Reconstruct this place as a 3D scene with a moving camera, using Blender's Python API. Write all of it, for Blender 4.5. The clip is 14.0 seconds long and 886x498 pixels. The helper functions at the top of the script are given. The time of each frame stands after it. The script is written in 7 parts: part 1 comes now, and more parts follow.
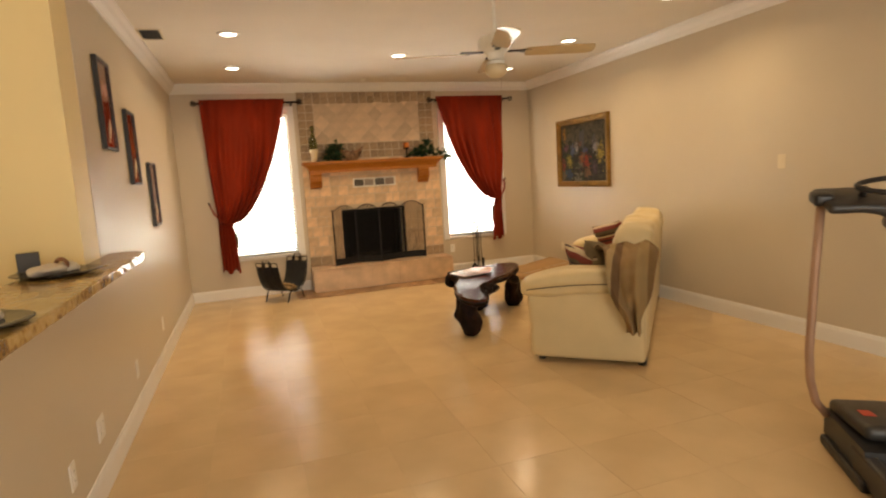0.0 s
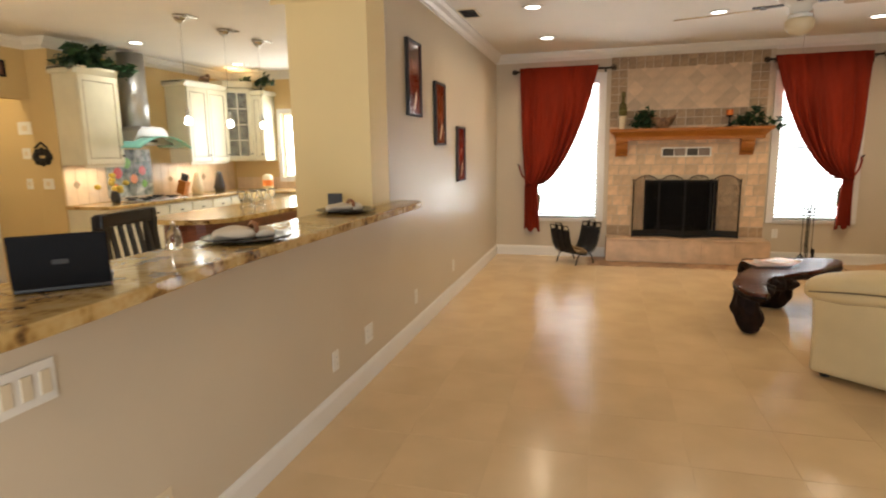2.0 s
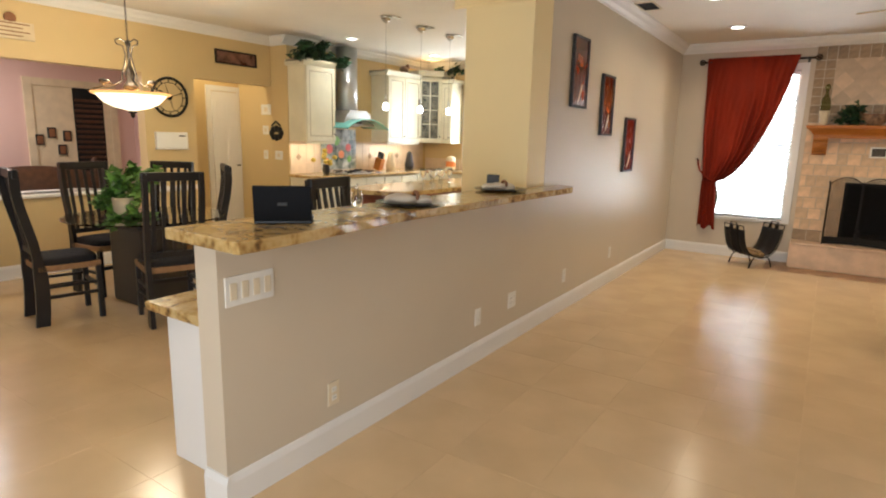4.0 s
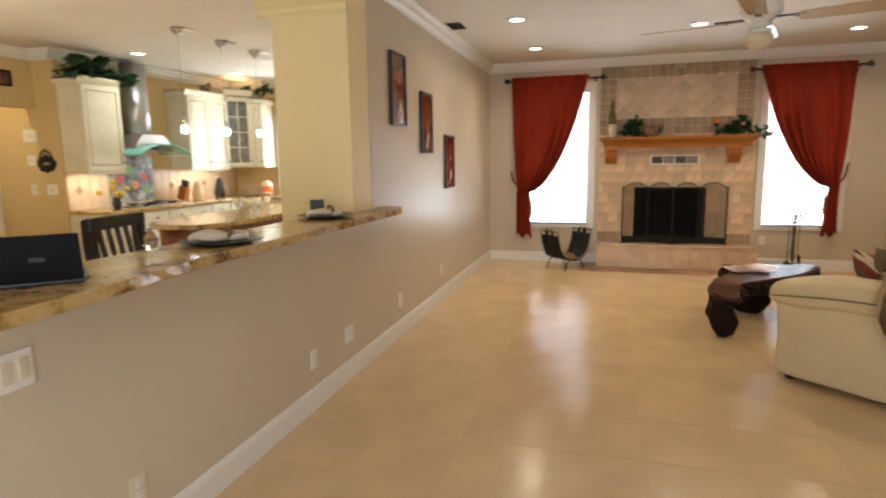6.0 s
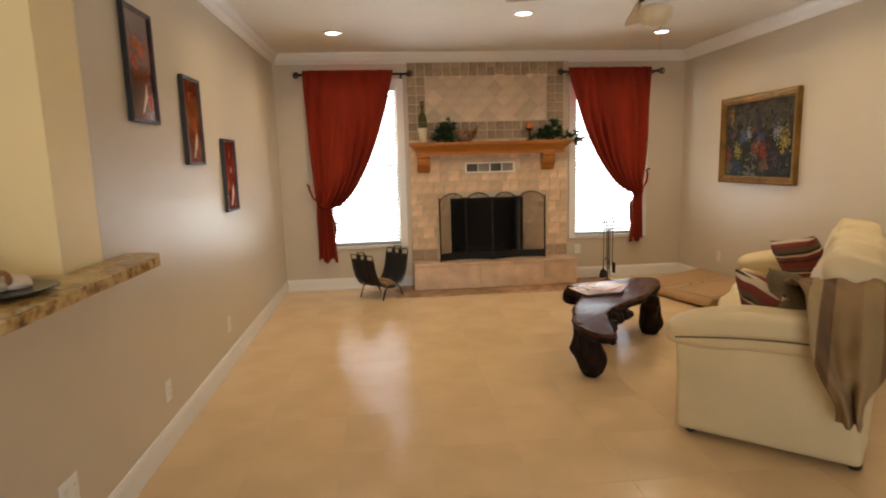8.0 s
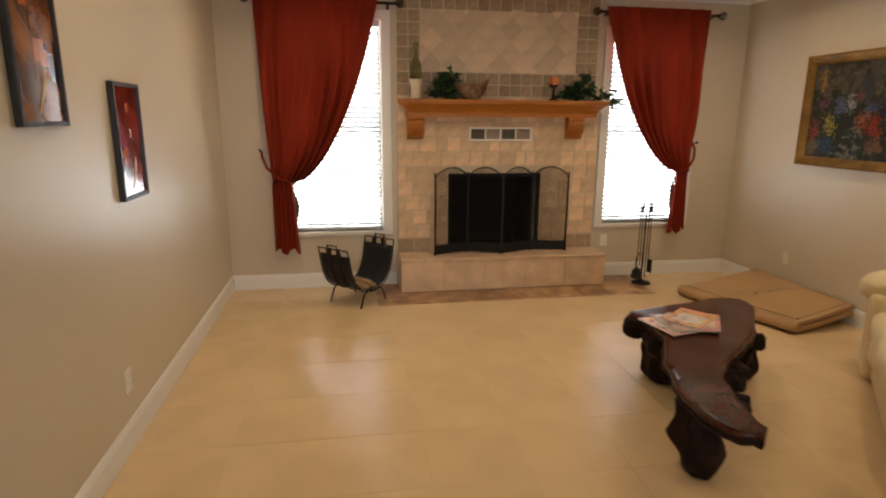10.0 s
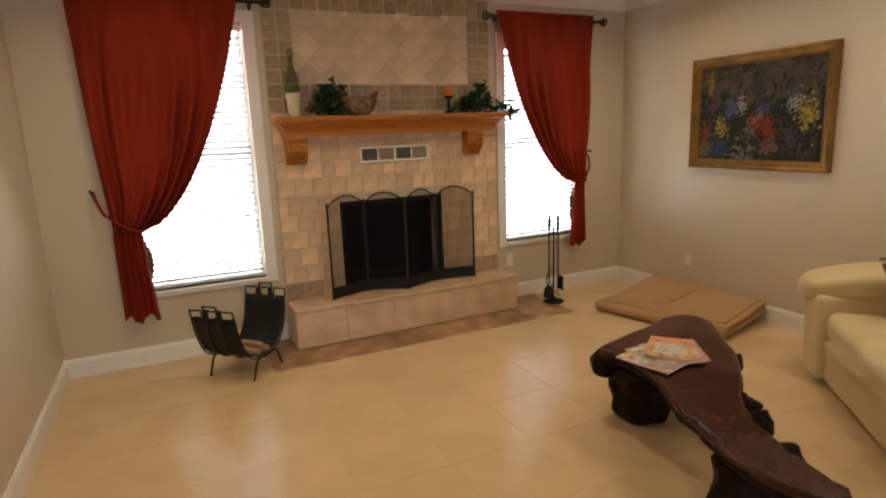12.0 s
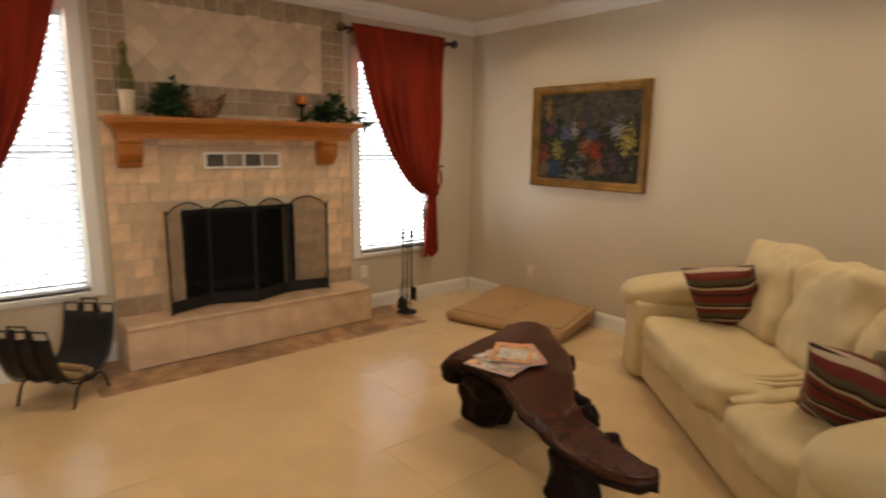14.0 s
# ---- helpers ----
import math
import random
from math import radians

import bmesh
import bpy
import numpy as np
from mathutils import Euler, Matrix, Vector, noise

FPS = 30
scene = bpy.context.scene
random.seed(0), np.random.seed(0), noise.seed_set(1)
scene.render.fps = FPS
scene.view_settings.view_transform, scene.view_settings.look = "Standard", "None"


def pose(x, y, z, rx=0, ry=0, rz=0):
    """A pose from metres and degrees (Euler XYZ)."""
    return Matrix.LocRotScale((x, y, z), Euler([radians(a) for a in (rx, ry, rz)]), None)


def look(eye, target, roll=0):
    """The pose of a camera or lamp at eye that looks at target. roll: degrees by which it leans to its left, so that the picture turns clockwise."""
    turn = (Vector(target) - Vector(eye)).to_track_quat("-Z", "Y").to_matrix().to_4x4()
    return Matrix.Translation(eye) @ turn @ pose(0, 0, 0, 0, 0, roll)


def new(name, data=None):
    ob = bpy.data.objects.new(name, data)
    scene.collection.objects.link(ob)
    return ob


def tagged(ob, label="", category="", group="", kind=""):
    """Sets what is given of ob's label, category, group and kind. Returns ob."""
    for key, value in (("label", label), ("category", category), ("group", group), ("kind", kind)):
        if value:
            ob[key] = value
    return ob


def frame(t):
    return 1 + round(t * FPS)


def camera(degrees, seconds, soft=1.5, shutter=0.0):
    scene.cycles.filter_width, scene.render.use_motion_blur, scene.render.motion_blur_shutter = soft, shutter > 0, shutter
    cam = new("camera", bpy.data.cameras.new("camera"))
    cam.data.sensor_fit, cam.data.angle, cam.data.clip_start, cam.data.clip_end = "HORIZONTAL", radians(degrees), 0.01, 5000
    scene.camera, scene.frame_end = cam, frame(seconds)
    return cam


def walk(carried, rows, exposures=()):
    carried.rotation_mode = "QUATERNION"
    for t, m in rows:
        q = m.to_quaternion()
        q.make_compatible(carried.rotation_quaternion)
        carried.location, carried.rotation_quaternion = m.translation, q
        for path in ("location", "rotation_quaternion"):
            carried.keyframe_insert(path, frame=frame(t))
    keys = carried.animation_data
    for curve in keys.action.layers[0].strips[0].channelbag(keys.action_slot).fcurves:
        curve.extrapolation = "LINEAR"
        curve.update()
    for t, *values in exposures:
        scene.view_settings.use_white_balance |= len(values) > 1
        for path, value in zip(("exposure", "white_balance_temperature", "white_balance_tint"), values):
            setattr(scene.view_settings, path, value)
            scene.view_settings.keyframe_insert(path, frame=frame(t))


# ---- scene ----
cam = camera(75.6, 14.0, 2.0, 0.5)
PATH = [
    (0, (0.803, -0.546, 1.45), (1.429, 1.336, 1.192), -3.5),
    (0.5, (0.877, -0.46, 1.431), (1.331, 1.467, 1.149), -1.7),
    (1, (1.046, -0.461, 1.418), (1.082, 1.527, 1.209), -1.2),
    (1.5, (1.228, -0.509, 1.43), (0.913, 1.441, 1.118), 1.5),
    (2, (1.4, -0.712, 1.447), (0.88, 1.19, 1.115), -0.9),
    (2.5, (1.518, -0.878, 1.411), (0.838, 0.967, 1.047), 0.3),
    (3, (1.694, -1.031, 1.439), (0.688, 0.662, 1.091), -0.3),
    (3.2, (1.767, -1.056, 1.444), (0.678, 0.577, 1.057), 1.4),
    (5.3, (1.804, -1.041, 1.452), (0.801, 0.66, 1.13), 0.5),
    (5.5, (1.769, -0.976, 1.444), (0.922, 0.809, 1.135), 1.4),
    (6, (1.633, -0.808, 1.456), (1.087, 1.091, 1.146), -0.8),
    (6.5, (1.514, -0.561, 1.439), (1.162, 1.381, 1.116), 0.5),
    (7, (1.415, -0.219, 1.465), (1.242, 1.753, 1.177), -0.5),
    (7.5, (1.283, 0.143, 1.468), (1.372, 2.121, 1.189), 1.0),
    (7.7, (1.249, 0.276, 1.476), (1.412, 2.249, 1.187), -0.8),
    (9.8, (1.146, 1.874, 1.577), (1.451, 3.807, 1.164), -0.7),
    (10, (1.065, 2.063, 1.555), (1.386, 3.985, 1.107), 0.4),
    (10.5, (0.917, 2.359, 1.56), (1.374, 4.267, 1.169), -1.3),
    (11, (0.878, 2.581, 1.565), (1.423, 4.469, 1.192), -2.3),
    (11.5, (0.866, 2.793, 1.569), (1.455, 4.658, 1.152), -2.9),
    (12, (0.785, 2.887, 1.567), (1.623, 4.658, 1.165), -2.2),
    (12.5, (0.767, 2.896, 1.566), (1.651, 4.658, 1.233), -1.1),
    (13, (0.761, 2.924, 1.556), (1.714, 4.648, 1.21), 0.3),
    (13.5, (0.761, 2.924, 1.558), (1.817, 4.579, 1.177), 0.7),
    (14, (0.784, 2.862, 1.565), (2.048, 4.368, 1.199), 0.8),
]
walk(cam, [(t, look(eye, target, roll)) for t, eye, target, roll in PATH],
     [(0.0, -0.03, 7450, 8), (1.2, -0.06, 6650, 7), (2.4, -0.04, 5850, 4), (3.2, -0.0, 5650, 4), (5.5, -0.04, 5600, 4), (6.5, -0.10, 5850, 4), (7.5, -0.16, 6000, 5), (10.0, -0.42, 6050, 6), (12.0, -0.48, 6020, 6), (14.0, -0.43, 6060, 6)])

# ---- world, sun, large lights ----
world = bpy.data.worlds.new("world")
scene.world = world
world.use_nodes = True
wn = world.node_tree.nodes
sky = wn.new("ShaderNodeTexSky")
sky.sky_type, sky.sun_disc = "NISHITA", False
sky.sun_elevation, sky.sun_rotation = radians(50), radians(160)
world.node_tree.links.new(sky.outputs[0], wn["Background"].inputs[0])
wn["Background"].inputs[1].default_value = 0.1

WARM = (1.0, 0.74, 0.47)
DAY = (1.0, 0.96, 0.92)


def area(name, m, sx, sy, watts, colour, disk=False, spread=180):
    lamp = bpy.data.lights.new(name, "AREA")
    lamp.shape = "DISK" if disk else "RECTANGLE"
    lamp.size, lamp.energy, lamp.color = sx, watts, colour
    if disk:
        lamp.spread = radians(spread)
    else:
        lamp.size_y = sy
    ob = new(name, lamp)
    ob.matrix_world = m
    return ob


# daylight in the window openings
area("window_daylight", pose(0.965, 7.47, 1.45, 90, 0, 180), 0.82, 1.84, 74, DAY)
area("window_daylight", pose(3.953, 7.47, 1.42, 90, 0, 180), 0.82, 1.75, 74, DAY)
area("window_daylight", pose(-3.05, 7.70, 1.60, 90, 0, 180), 0.88, 0.98, 42, DAY)
LIVING_LAMPS = [(0.78, 4.77), (0.775, 6.255), (2.462, 5.541), (4.07, 6.27), (4.07, 4.78), (4.12, 3.34)]
KITCHEN_LAMPS = [(-3.72, 4.93), (-3.6, 6.68), (-1.6, 4.98)]
for x, y in LIVING_LAMPS:
    area("recessed_bulb", pose(x, y, 2.725), 0.12, 0, 9.6, WARM, True, 148)
for x, y in KITCHEN_LAMPS:
    area("recessed_bulb", pose(x, y, 2.725), 0.12, 0, 5 if x < -3 else 16, (1.0, 0.92, 0.80), True, 125)
area("undercabinet_strip", pose(-4.2, 4.6, 1.35), 0.1, 0.5, 3, WARM)
area("undercabinet_strip", pose(-4.2, 6.5, 1.35), 0.1, 0.9, 4, WARM)
lamp = bpy.data.lights.new("chandelier_bulb", "POINT")
lamp.energy, lamp.color, lamp.shadow_soft_size = 95, (1.0, 0.78, 0.5), 0.12
new("chandelier_bulb", lamp).location = (-3.02, 1.535, 1.95)
# two added fills, out of sight, brighten the pink room and the hall
area("bedroom_fill", pose(-6.4, 1.0, 2.7), 0.5, 0, 55, (1.0, 0.88, 0.85), True)
area("hall_fill", pose(-5.05, 3.5, 2.7), 0.15, 0, 9, (1.0, 0.8, 0.5), True)
area("cove_strip", pose(-3.95, 7.15, 2.60, 180), 0.1, 0.4, 2.5, (1.0, 0.6, 0.25))
# daylight of the glazed doors behind the walker
area("door_daylight", pose(1.6, -3.02, 1.1, 90, 0, 0), 2.9, 2.0, 96, (0.99, 0.97, 0.98))
# added warm fill behind the walker, without a fixture of its own
area("rear_fill", pose(1.5, -1.6, 2.72), 0.4, 0, 14, WARM, True)


# ---- materials ----
def principled(name):
    m = bpy.data.materials.new(name)
    m.use_nodes = True
    return m, m.node_tree.nodes, m.node_tree.links, m.node_tree.nodes["Principled BSDF"]


def ramp_node(nodes, stops, constant=False):
    r = nodes.new("ShaderNodeValToRGB")
    e = r.color_ramp.elements
    while len(e) < len(stops):
        e.new(0.5)
    for el, (p, c) in zip(e, stops):
        el.position, el.color = p, (*c, 1)
    if constant:
        r.color_ramp.interpolation = "CONSTANT"
    return r


def surf(name, col, rough=0.5, var=0.12, scale=3.0, bump=0.08, bscale=90, metal=0.0, rnd=0.0, island=0.0, spec=0.5, coat=0.0,
         stretch=(1, 1, 1), col2=None, detail=6, rvar=0.1, sheen=0.0):
    """A surface with colour variation at two scales, uneven gloss and fine relief."""
    m, n, l, b = principled(name)
    tc, mp = n.new("ShaderNodeTexCoord"), n.new("ShaderNodeMapping")
    mp.inputs["Scale"].default_value = stretch
    l.new(tc.outputs["Object"], mp.inputs["Vector"])
    big, fine = n.new("ShaderNodeTexNoise"), n.new("ShaderNodeTexNoise")
    big.inputs["Scale"].default_value, big.inputs["Detail"].default_value = scale, detail
    fine.inputs["Scale"].default_value, fine.inputs["Detail"].default_value = bscale, 3
    for t in (big, fine):
        l.new(mp.outputs[0], t.inputs["Vector"])
    lo = [max(0.0, c * (1 - var)) for c in col]
    hi = col2 if col2 else [min(1.0, c * (1 + var)) for c in col]
    r = ramp_node(n, [(0.3, lo), (0.7, hi)])
    l.new(big.outputs["Fac"], r.inputs["Fac"])
    out = r.outputs["Color"]
    if rnd or island:
        hsv = n.new("ShaderNodeHueSaturation")
        mr = n.new("ShaderNodeMapRange")
        k = rnd or island
        mr.inputs["To Min"].default_value, mr.inputs["To Max"].default_value = 1 - k, 1 + k
        src = n.new("ShaderNodeObjectInfo").outputs["Random"] if rnd else n.new("ShaderNodeNewGeometry").outputs["Random Per Island"]
        l.new(src, mr.inputs["Value"])
        l.new(mr.outputs[0], hsv.inputs["Value"])
        l.new(out, hsv.inputs["Color"])
        out = hsv.outputs["Color"]
    l.new(out, b.inputs["Base Color"])
    rr = n.new("ShaderNodeMapRange")
    rr.inputs["To Min"].default_value, rr.inputs["To Max"].default_value = max(0.02, rough - rvar), min(1, rough + rvar)
    l.new(big.outputs["Fac"], rr.inputs["Value"])
    l.new(rr.outputs[0], b.inputs["Roughness"])
    b.inputs["Metallic"].default_value, b.inputs["Specular IOR Level"].default_value = metal, spec
    b.inputs["Coat Weight"].default_value, b.inputs["Sheen Weight"].default_value = coat, sheen
    b.inputs["Coat Roughness"].default_value = 0.08
    if bump:
        bp = n.new("ShaderNodeBump")
        bp.inputs["Strength"].default_value, bp.inputs["Distance"].default_value = bump, 0.01
        l.new(fine.outputs["Fac"], bp.inputs["Height"])
        l.new(bp.outputs[0], b.inputs["Normal"])
    return m


def glow(name, col, strength):
    m, n, l, b = principled(name)
    b.inputs["Base Color"].default_value = (*col, 1)
    b.inputs["Emission Color"].default_value, b.inputs["Emission Strength"].default_value = (*col, 1), strength
    return m


def glass(name, col, rough=0.02, clear=0.0):
    m, n, l, b = principled(name)
    b.inputs["Base Color"].default_value = (*col, 1)
    b.inputs["Roughness"].default_value, b.inputs["Transmission Weight"].default_value, b.inputs["IOR"].default_value = rough, 1.0, 1.45
    return m


def stone_mix(name, stops, scale, rough, coat=0.0):
    m, n, l, b = principled(name)
    tc = n.new("ShaderNodeTexCoord")
    a, v = n.new("ShaderNodeTexNoise"), n.new("ShaderNodeTexVoronoi")
    a.inputs["Scale"].default_value, a.inputs["Detail"].default_value, a.inputs["Distortion"].default_value = scale, 9, 1.2
    v.inputs["Scale"].default_value = scale * 6
    l.new(tc.outputs["Object"], a.inputs["Vector"])
    l.new(tc.outputs["Object"], v.inputs["Vector"])
    mix = n.new("ShaderNodeMix")
    mix.inputs["Factor"].default_value = 0.18
    l.new(a.outputs["Fac"], mix.inputs["A"])
    l.new(v.outputs["Distance"], mix.inputs["B"])
    r = ramp_node(n, stops)
    l.new(mix.outputs["Result"], r.inputs["Fac"])
    l.new(r.outputs["Color"], b.inputs["Base Color"])
    b.inputs["Roughness"].default_value, b.inputs["Coat Weight"].default_value = rough, coat
    return m


def wood(name, dark, light, rough, axis=(1, 8, 8), coat=0.2):
    m, n, l, b = principled(name)
    tc, mp = n.new("ShaderNodeTexCoord"), n.new("ShaderNodeMapping")
    mp.inputs["Scale"].default_value = axis
    a, f = n.new("ShaderNodeTexNoise"), n.new("ShaderNodeTexNoise")
    a.inputs["Scale"].default_value, a.inputs["Detail"].default_value, a.inputs["Distortion"].default_value = 5, 8, 1.5
    f.inputs["Scale"].default_value, f.inputs["Detail"].default_value = 30, 5
    l.new(tc.outputs["Object"], mp.inputs["Vector"])
    for t in (a, f):
        l.new(mp.outputs[0], t.inputs["Vector"])
    mix = n.new("ShaderNodeMix")
    mix.inputs["Factor"].default_value = 0.35
    l.new(a.outputs["Fac"], mix.inputs["A"])
    l.new(f.outputs["Fac"], mix.inputs["B"])
    r = ramp_node(n, [(0.32, dark), (0.68, light)])
    l.new(mix.outputs["Result"], r.inputs["Fac"])
    l.new(r.outputs["Color"], b.inputs["Base Color"])
    bp = n.new("ShaderNodeBump")
    bp.inputs["Strength"].default_value, bp.inputs["Distance"].default_value = 0.15, 0.01
    l.new(mix.outputs["Result"], bp.inputs["Height"])
    l.new(bp.outputs[0], b.inputs["Normal"])
    b.inputs["Roughness"].default_value, b.inputs["Coat Weight"].default_value = rough, coat
    return m


def stripes(name, stops, width, axis="X", rough=0.9):
    """Woven bands across the given axis of the object."""
    m, n, l, b = principled(name)
    tc, sep = n.new("ShaderNodeTexCoord"), n.new("ShaderNodeSeparateXYZ")
    l.new(tc.outputs["Object"], sep.inputs[0])
    d, fr = n.new("ShaderNodeMath"), n.new("ShaderNodeMath")
    d.operation, fr.operation = "DIVIDE", "FRACT"
    d.inputs[1].default_value = width
    l.new(sep.outputs[axis], d.inputs[0])
    l.new(d.outputs[0], fr.inputs[0])
    r = ramp_node(n, stops, True)
    l.new(fr.outputs[0], r.inputs["Fac"])
    nz = n.new("ShaderNodeTexNoise")
    nz.inputs["Scale"].default_value = 220
    l.new(tc.outputs["Object"], nz.inputs["Vector"])
    mul = n.new("ShaderNodeMix")
    mul.data_type, mul.blend_type = "RGBA", "MULTIPLY"
    mul.inputs["Factor"].default_value = 0.5
    l.new(r.outputs["Color"], mul.inputs["A"])
    l.new(nz.outputs["Color"], mul.inputs["B"])
    l.new(mul.outputs["Result"], b.inputs["Base Color"])
    bp = n.new("ShaderNodeBump")
    bp.inputs["Strength"].default_value, bp.inputs["Distance"].default_value = 0.3, 0.004
    l.new(nz.outputs["Fac"], bp.inputs["Height"])
    l.new(bp.outputs[0], b.inputs["Normal"])
    b.inputs["Roughness"].default_value = rough
    return m


WALL = surf("beige_wall_paint", (0.588, 0.51, 0.388), 0.34, 0.03, 1.2, 0.06, 160, spec=0.4)
GOLD = surf("gold_wall_paint", (0.62, 0.47, 0.23), 0.5, 0.04, 1.2, 0.06, 160)
CREAMWALL = surf("cream_wall_paint", (0.85, 0.705, 0.385), 0.5, 0.03, 1.2, 0.06, 160)
PINK = surf("pink_wall_paint", (0.68, 0.47, 0.40), 0.55, 0.03, 1.2, 0.05, 160)
CEIL = surf("white_ceiling_paint", (0.74, 0.70, 0.63), 0.8, 0.03, 2, 0.25, 220)
TRIM = surf("white_trim_paint", (0.78, 0.76, 0.72), 0.35, 0.02, 3, 0.02, 60)
PLASTIC = surf("white_plastic", (0.78, 0.76, 0.70), 0.35, 0.02, 5, 0)
BEIGEPL = surf("almond_plastic", (0.70, 0.61, 0.44), 0.4, 0.02, 5, 0)
FLOOR = surf("polished_travertine", (0.67, 0.49, 0.278), 0.21, 0.07, 2.6, 0.015, 25, rnd=0.012, spec=0.5, rvar=0.05)
FLOOR2 = surf("polished_travertine_far", (0.67, 0.49, 0.278), 0.21, 0.07, 2.6, 0.015, 25, island=0.012, spec=0.5, rvar=0.05)
GROUT = surf("floor_grout", (0.63, 0.46, 0.25), 0.8, 0.1, 8)
SLATE = surf("rust_slate_tile", (0.34, 0.17, 0.075), 0.45, 0.45, 7, 0.3, 40, rnd=0.25, col2=(0.52, 0.33, 0.18))
TUMBLED = surf("tumbled_stone_light", (0.66, 0.475, 0.30), 0.6, 0.2, 9, 0.3, 45, rnd=0.16)
DIAMOND = surf("tumbled_stone_diamond", (0.63, 0.475, 0.325), 0.6, 0.14, 7, 0.25, 45, rnd=0.15)
TUMBLEDARK = surf("tumbled_stone_brown", (0.34, 0.24, 0.145), 0.6, 0.2, 18, 0.4, 45, rnd=0.18)
HEARTH = surf("honed_hearth_stone", (0.63, 0.45, 0.295), 0.35, 0.17, 6, 0.12, 40, rnd=0.05)
MORTAR = surf("pale_mortar", (0.56, 0.47, 0.35), 0.85, 0.08, 20, 0.2, 100)
# firebox soot black, reused as painted shade behind the ceiling louvres
SOOT_SHADE = surf("soot_and_shade_black", (0.006, 0.0055, 0.005), 0.95, 0.4, 12, 0.4, 40)
OAK = wood("golden_oak", (0.30, 0.092, 0.006), (0.50, 0.185, 0.018), 0.5, (1, 8, 8), 0.0)
ROOT = wood("dark_root_wood", (0.020, 0.0050, 0.0028), (0.085, 0.021, 0.010), 0.27, (2, 2, 2), 0.0)
ROOT.node_tree.nodes["Principled BSDF"].inputs["Specular IOR Level"].default_value = 0.3
ROOT.node_tree.nodes["Bump"].inputs["Strength"].default_value = 0.025
ROOTDARK = wood("black_root_bark", (0.004, 0.003, 0.0025), (0.022, 0.0085, 0.0055), 0.65, (4, 4, 1.5), 0.0)
ROOTDARK.node_tree.nodes["Principled BSDF"].inputs["Specular IOR Level"].default_value = 0.15
CHERRY = wood("cherry_wood", (0.10, 0.025, 0.012), (0.2, 0.06, 0.025), 0.35, (1, 1, 6))
BLADE = wood("pale_fan_wood", (0.45, 0.33, 0.18), (0.58, 0.45, 0.27), 0.3, (1, 8, 8), 0.5)
IRON = surf("black_iron", (0.010, 0.0095, 0.009), 0.55, 0.3, 20, 0.1, 120, metal=0.1, spec=0.3)
BRONZE = surf("dark_bronze", (0.035, 0.027, 0.02), 0.4, 0.3, 20, 0.1, 120, metal=0.6)
LEATHER = surf("black_leather", (0.012, 0.012, 0.013), 0.5, 0.3, 12, 0.25, 150, spec=0.3)
CREAM = surf("cream_leather", (0.62, 0.50, 0.285), 0.42, 0.06, 4, 0.16, 110, spec=0.4)
PIPING = surf("brown_leather_piping", (0.12, 0.085, 0.045), 0.5, 0.1, 8)
RED = surf("red_curtain_cloth", (0.225, 0.020, 0.0055), 0.8, 0.2, 6, 0.3, 350, spec=0.2, stretch=(1, 1, 0.25))
LINING = surf("olive_curtain_lining", (0.13, 0.10, 0.05), 0.8, 0.2, 6, 0.2, 300)
SLAT = surf("white_blind_slat", (0.66, 0.68, 0.71), 0.45, 0.02, 5, 0)
GILT = surf("antique_gilt", (0.22, 0.118, 0.025), 0.38, 0.3, 9, 0.25, 60, metal=0.6)
CARD = surf("brown_cardboard", (0.42, 0.26, 0.12), 0.85, 0.08, 4, 0.08, 70)
DARKCARD = surf("dark_carton_edge", (0.10, 0.065, 0.035), 0.8, 0.2, 10)
GRANITE = stone_mix("gold_granite", [(0.30, (0.08, 0.042, 0.018)), (0.40, (0.30, 0.175, 0.055)), (0.50, (0.48, 0.325, 0.12)), (0.66, (0.58, 0.43, 0.205)), (0.8, (0.33, 0.20, 0.075))], 7.0, 0.17, 0.12)
CABINET = surf("glazed_ivory_cabinet", (0.72, 0.67, 0.50), 0.4, 0.06, 5, 0.05, 60)
GLAZE = surf("brown_glaze_line", (0.34, 0.26, 0.15), 0.5, 0.15, 10)
STEEL = surf("brushed_steel", (0.55, 0.54, 0.52), 0.28, 0.06, 6, 0.05, 90, metal=1.0, stretch=(1, 1, 8))
DARKMETAL = surf("pewter_knob", (0.08, 0.075, 0.065), 0.4, 0.1, 10, metal=0.7)
BLACK = surf("black_lacquer", (0.012, 0.011, 0.011), 0.4, 0.3, 8, 0.05, 80)
BLACKCLOTH = surf("black_seat_cloth", (0.015, 0.014, 0.014), 0.9, 0.3, 30, 0.3, 200)
GREYPLASTIC = surf("charcoal_plastic", (0.03, 0.028, 0.026), 0.4, 0.2, 8, 0.1, 120)
BRONZETUBE = surf("rosy_brown_tube", (0.36, 0.215, 0.14), 0.45, 0.1, 8, metal=0.2)
SILVER = surf("silver_tube", (0.42, 0.36, 0.32), 0.4, 0.1, 8, metal=0.5)
REDMARK = surf("red_marking", (0.55, 0.04, 0.02), 0.4, 0.05, 8, 0)
IVY = surf("ivy_leaf", (0.020, 0.055, 0.018), 0.5, 0.35, 20, 0.1, 80, island=0.45)
FERN = surf("bright_leaf", (0.13, 0.27, 0.045), 0.5, 0.35, 20, 0.1, 80, island=0.4)
CERAMIC = surf("cream_ceramic", (0.66, 0.55, 0.36), 0.4, 0.08, 8)
GREENGLASS = glass("olive_green_glass", (0.45, 0.50, 0.25))
CLEAR = glass("clear_glass", (0.95, 0.97, 0.96))
# opaque teal: the canopy's bright reflection is put into the glass colour
TEALGLASS = surf("teal_glass_with_reflection", (0.20, 0.48, 0.42), 0.08, 0.2, 4, 0, coat=0.6)
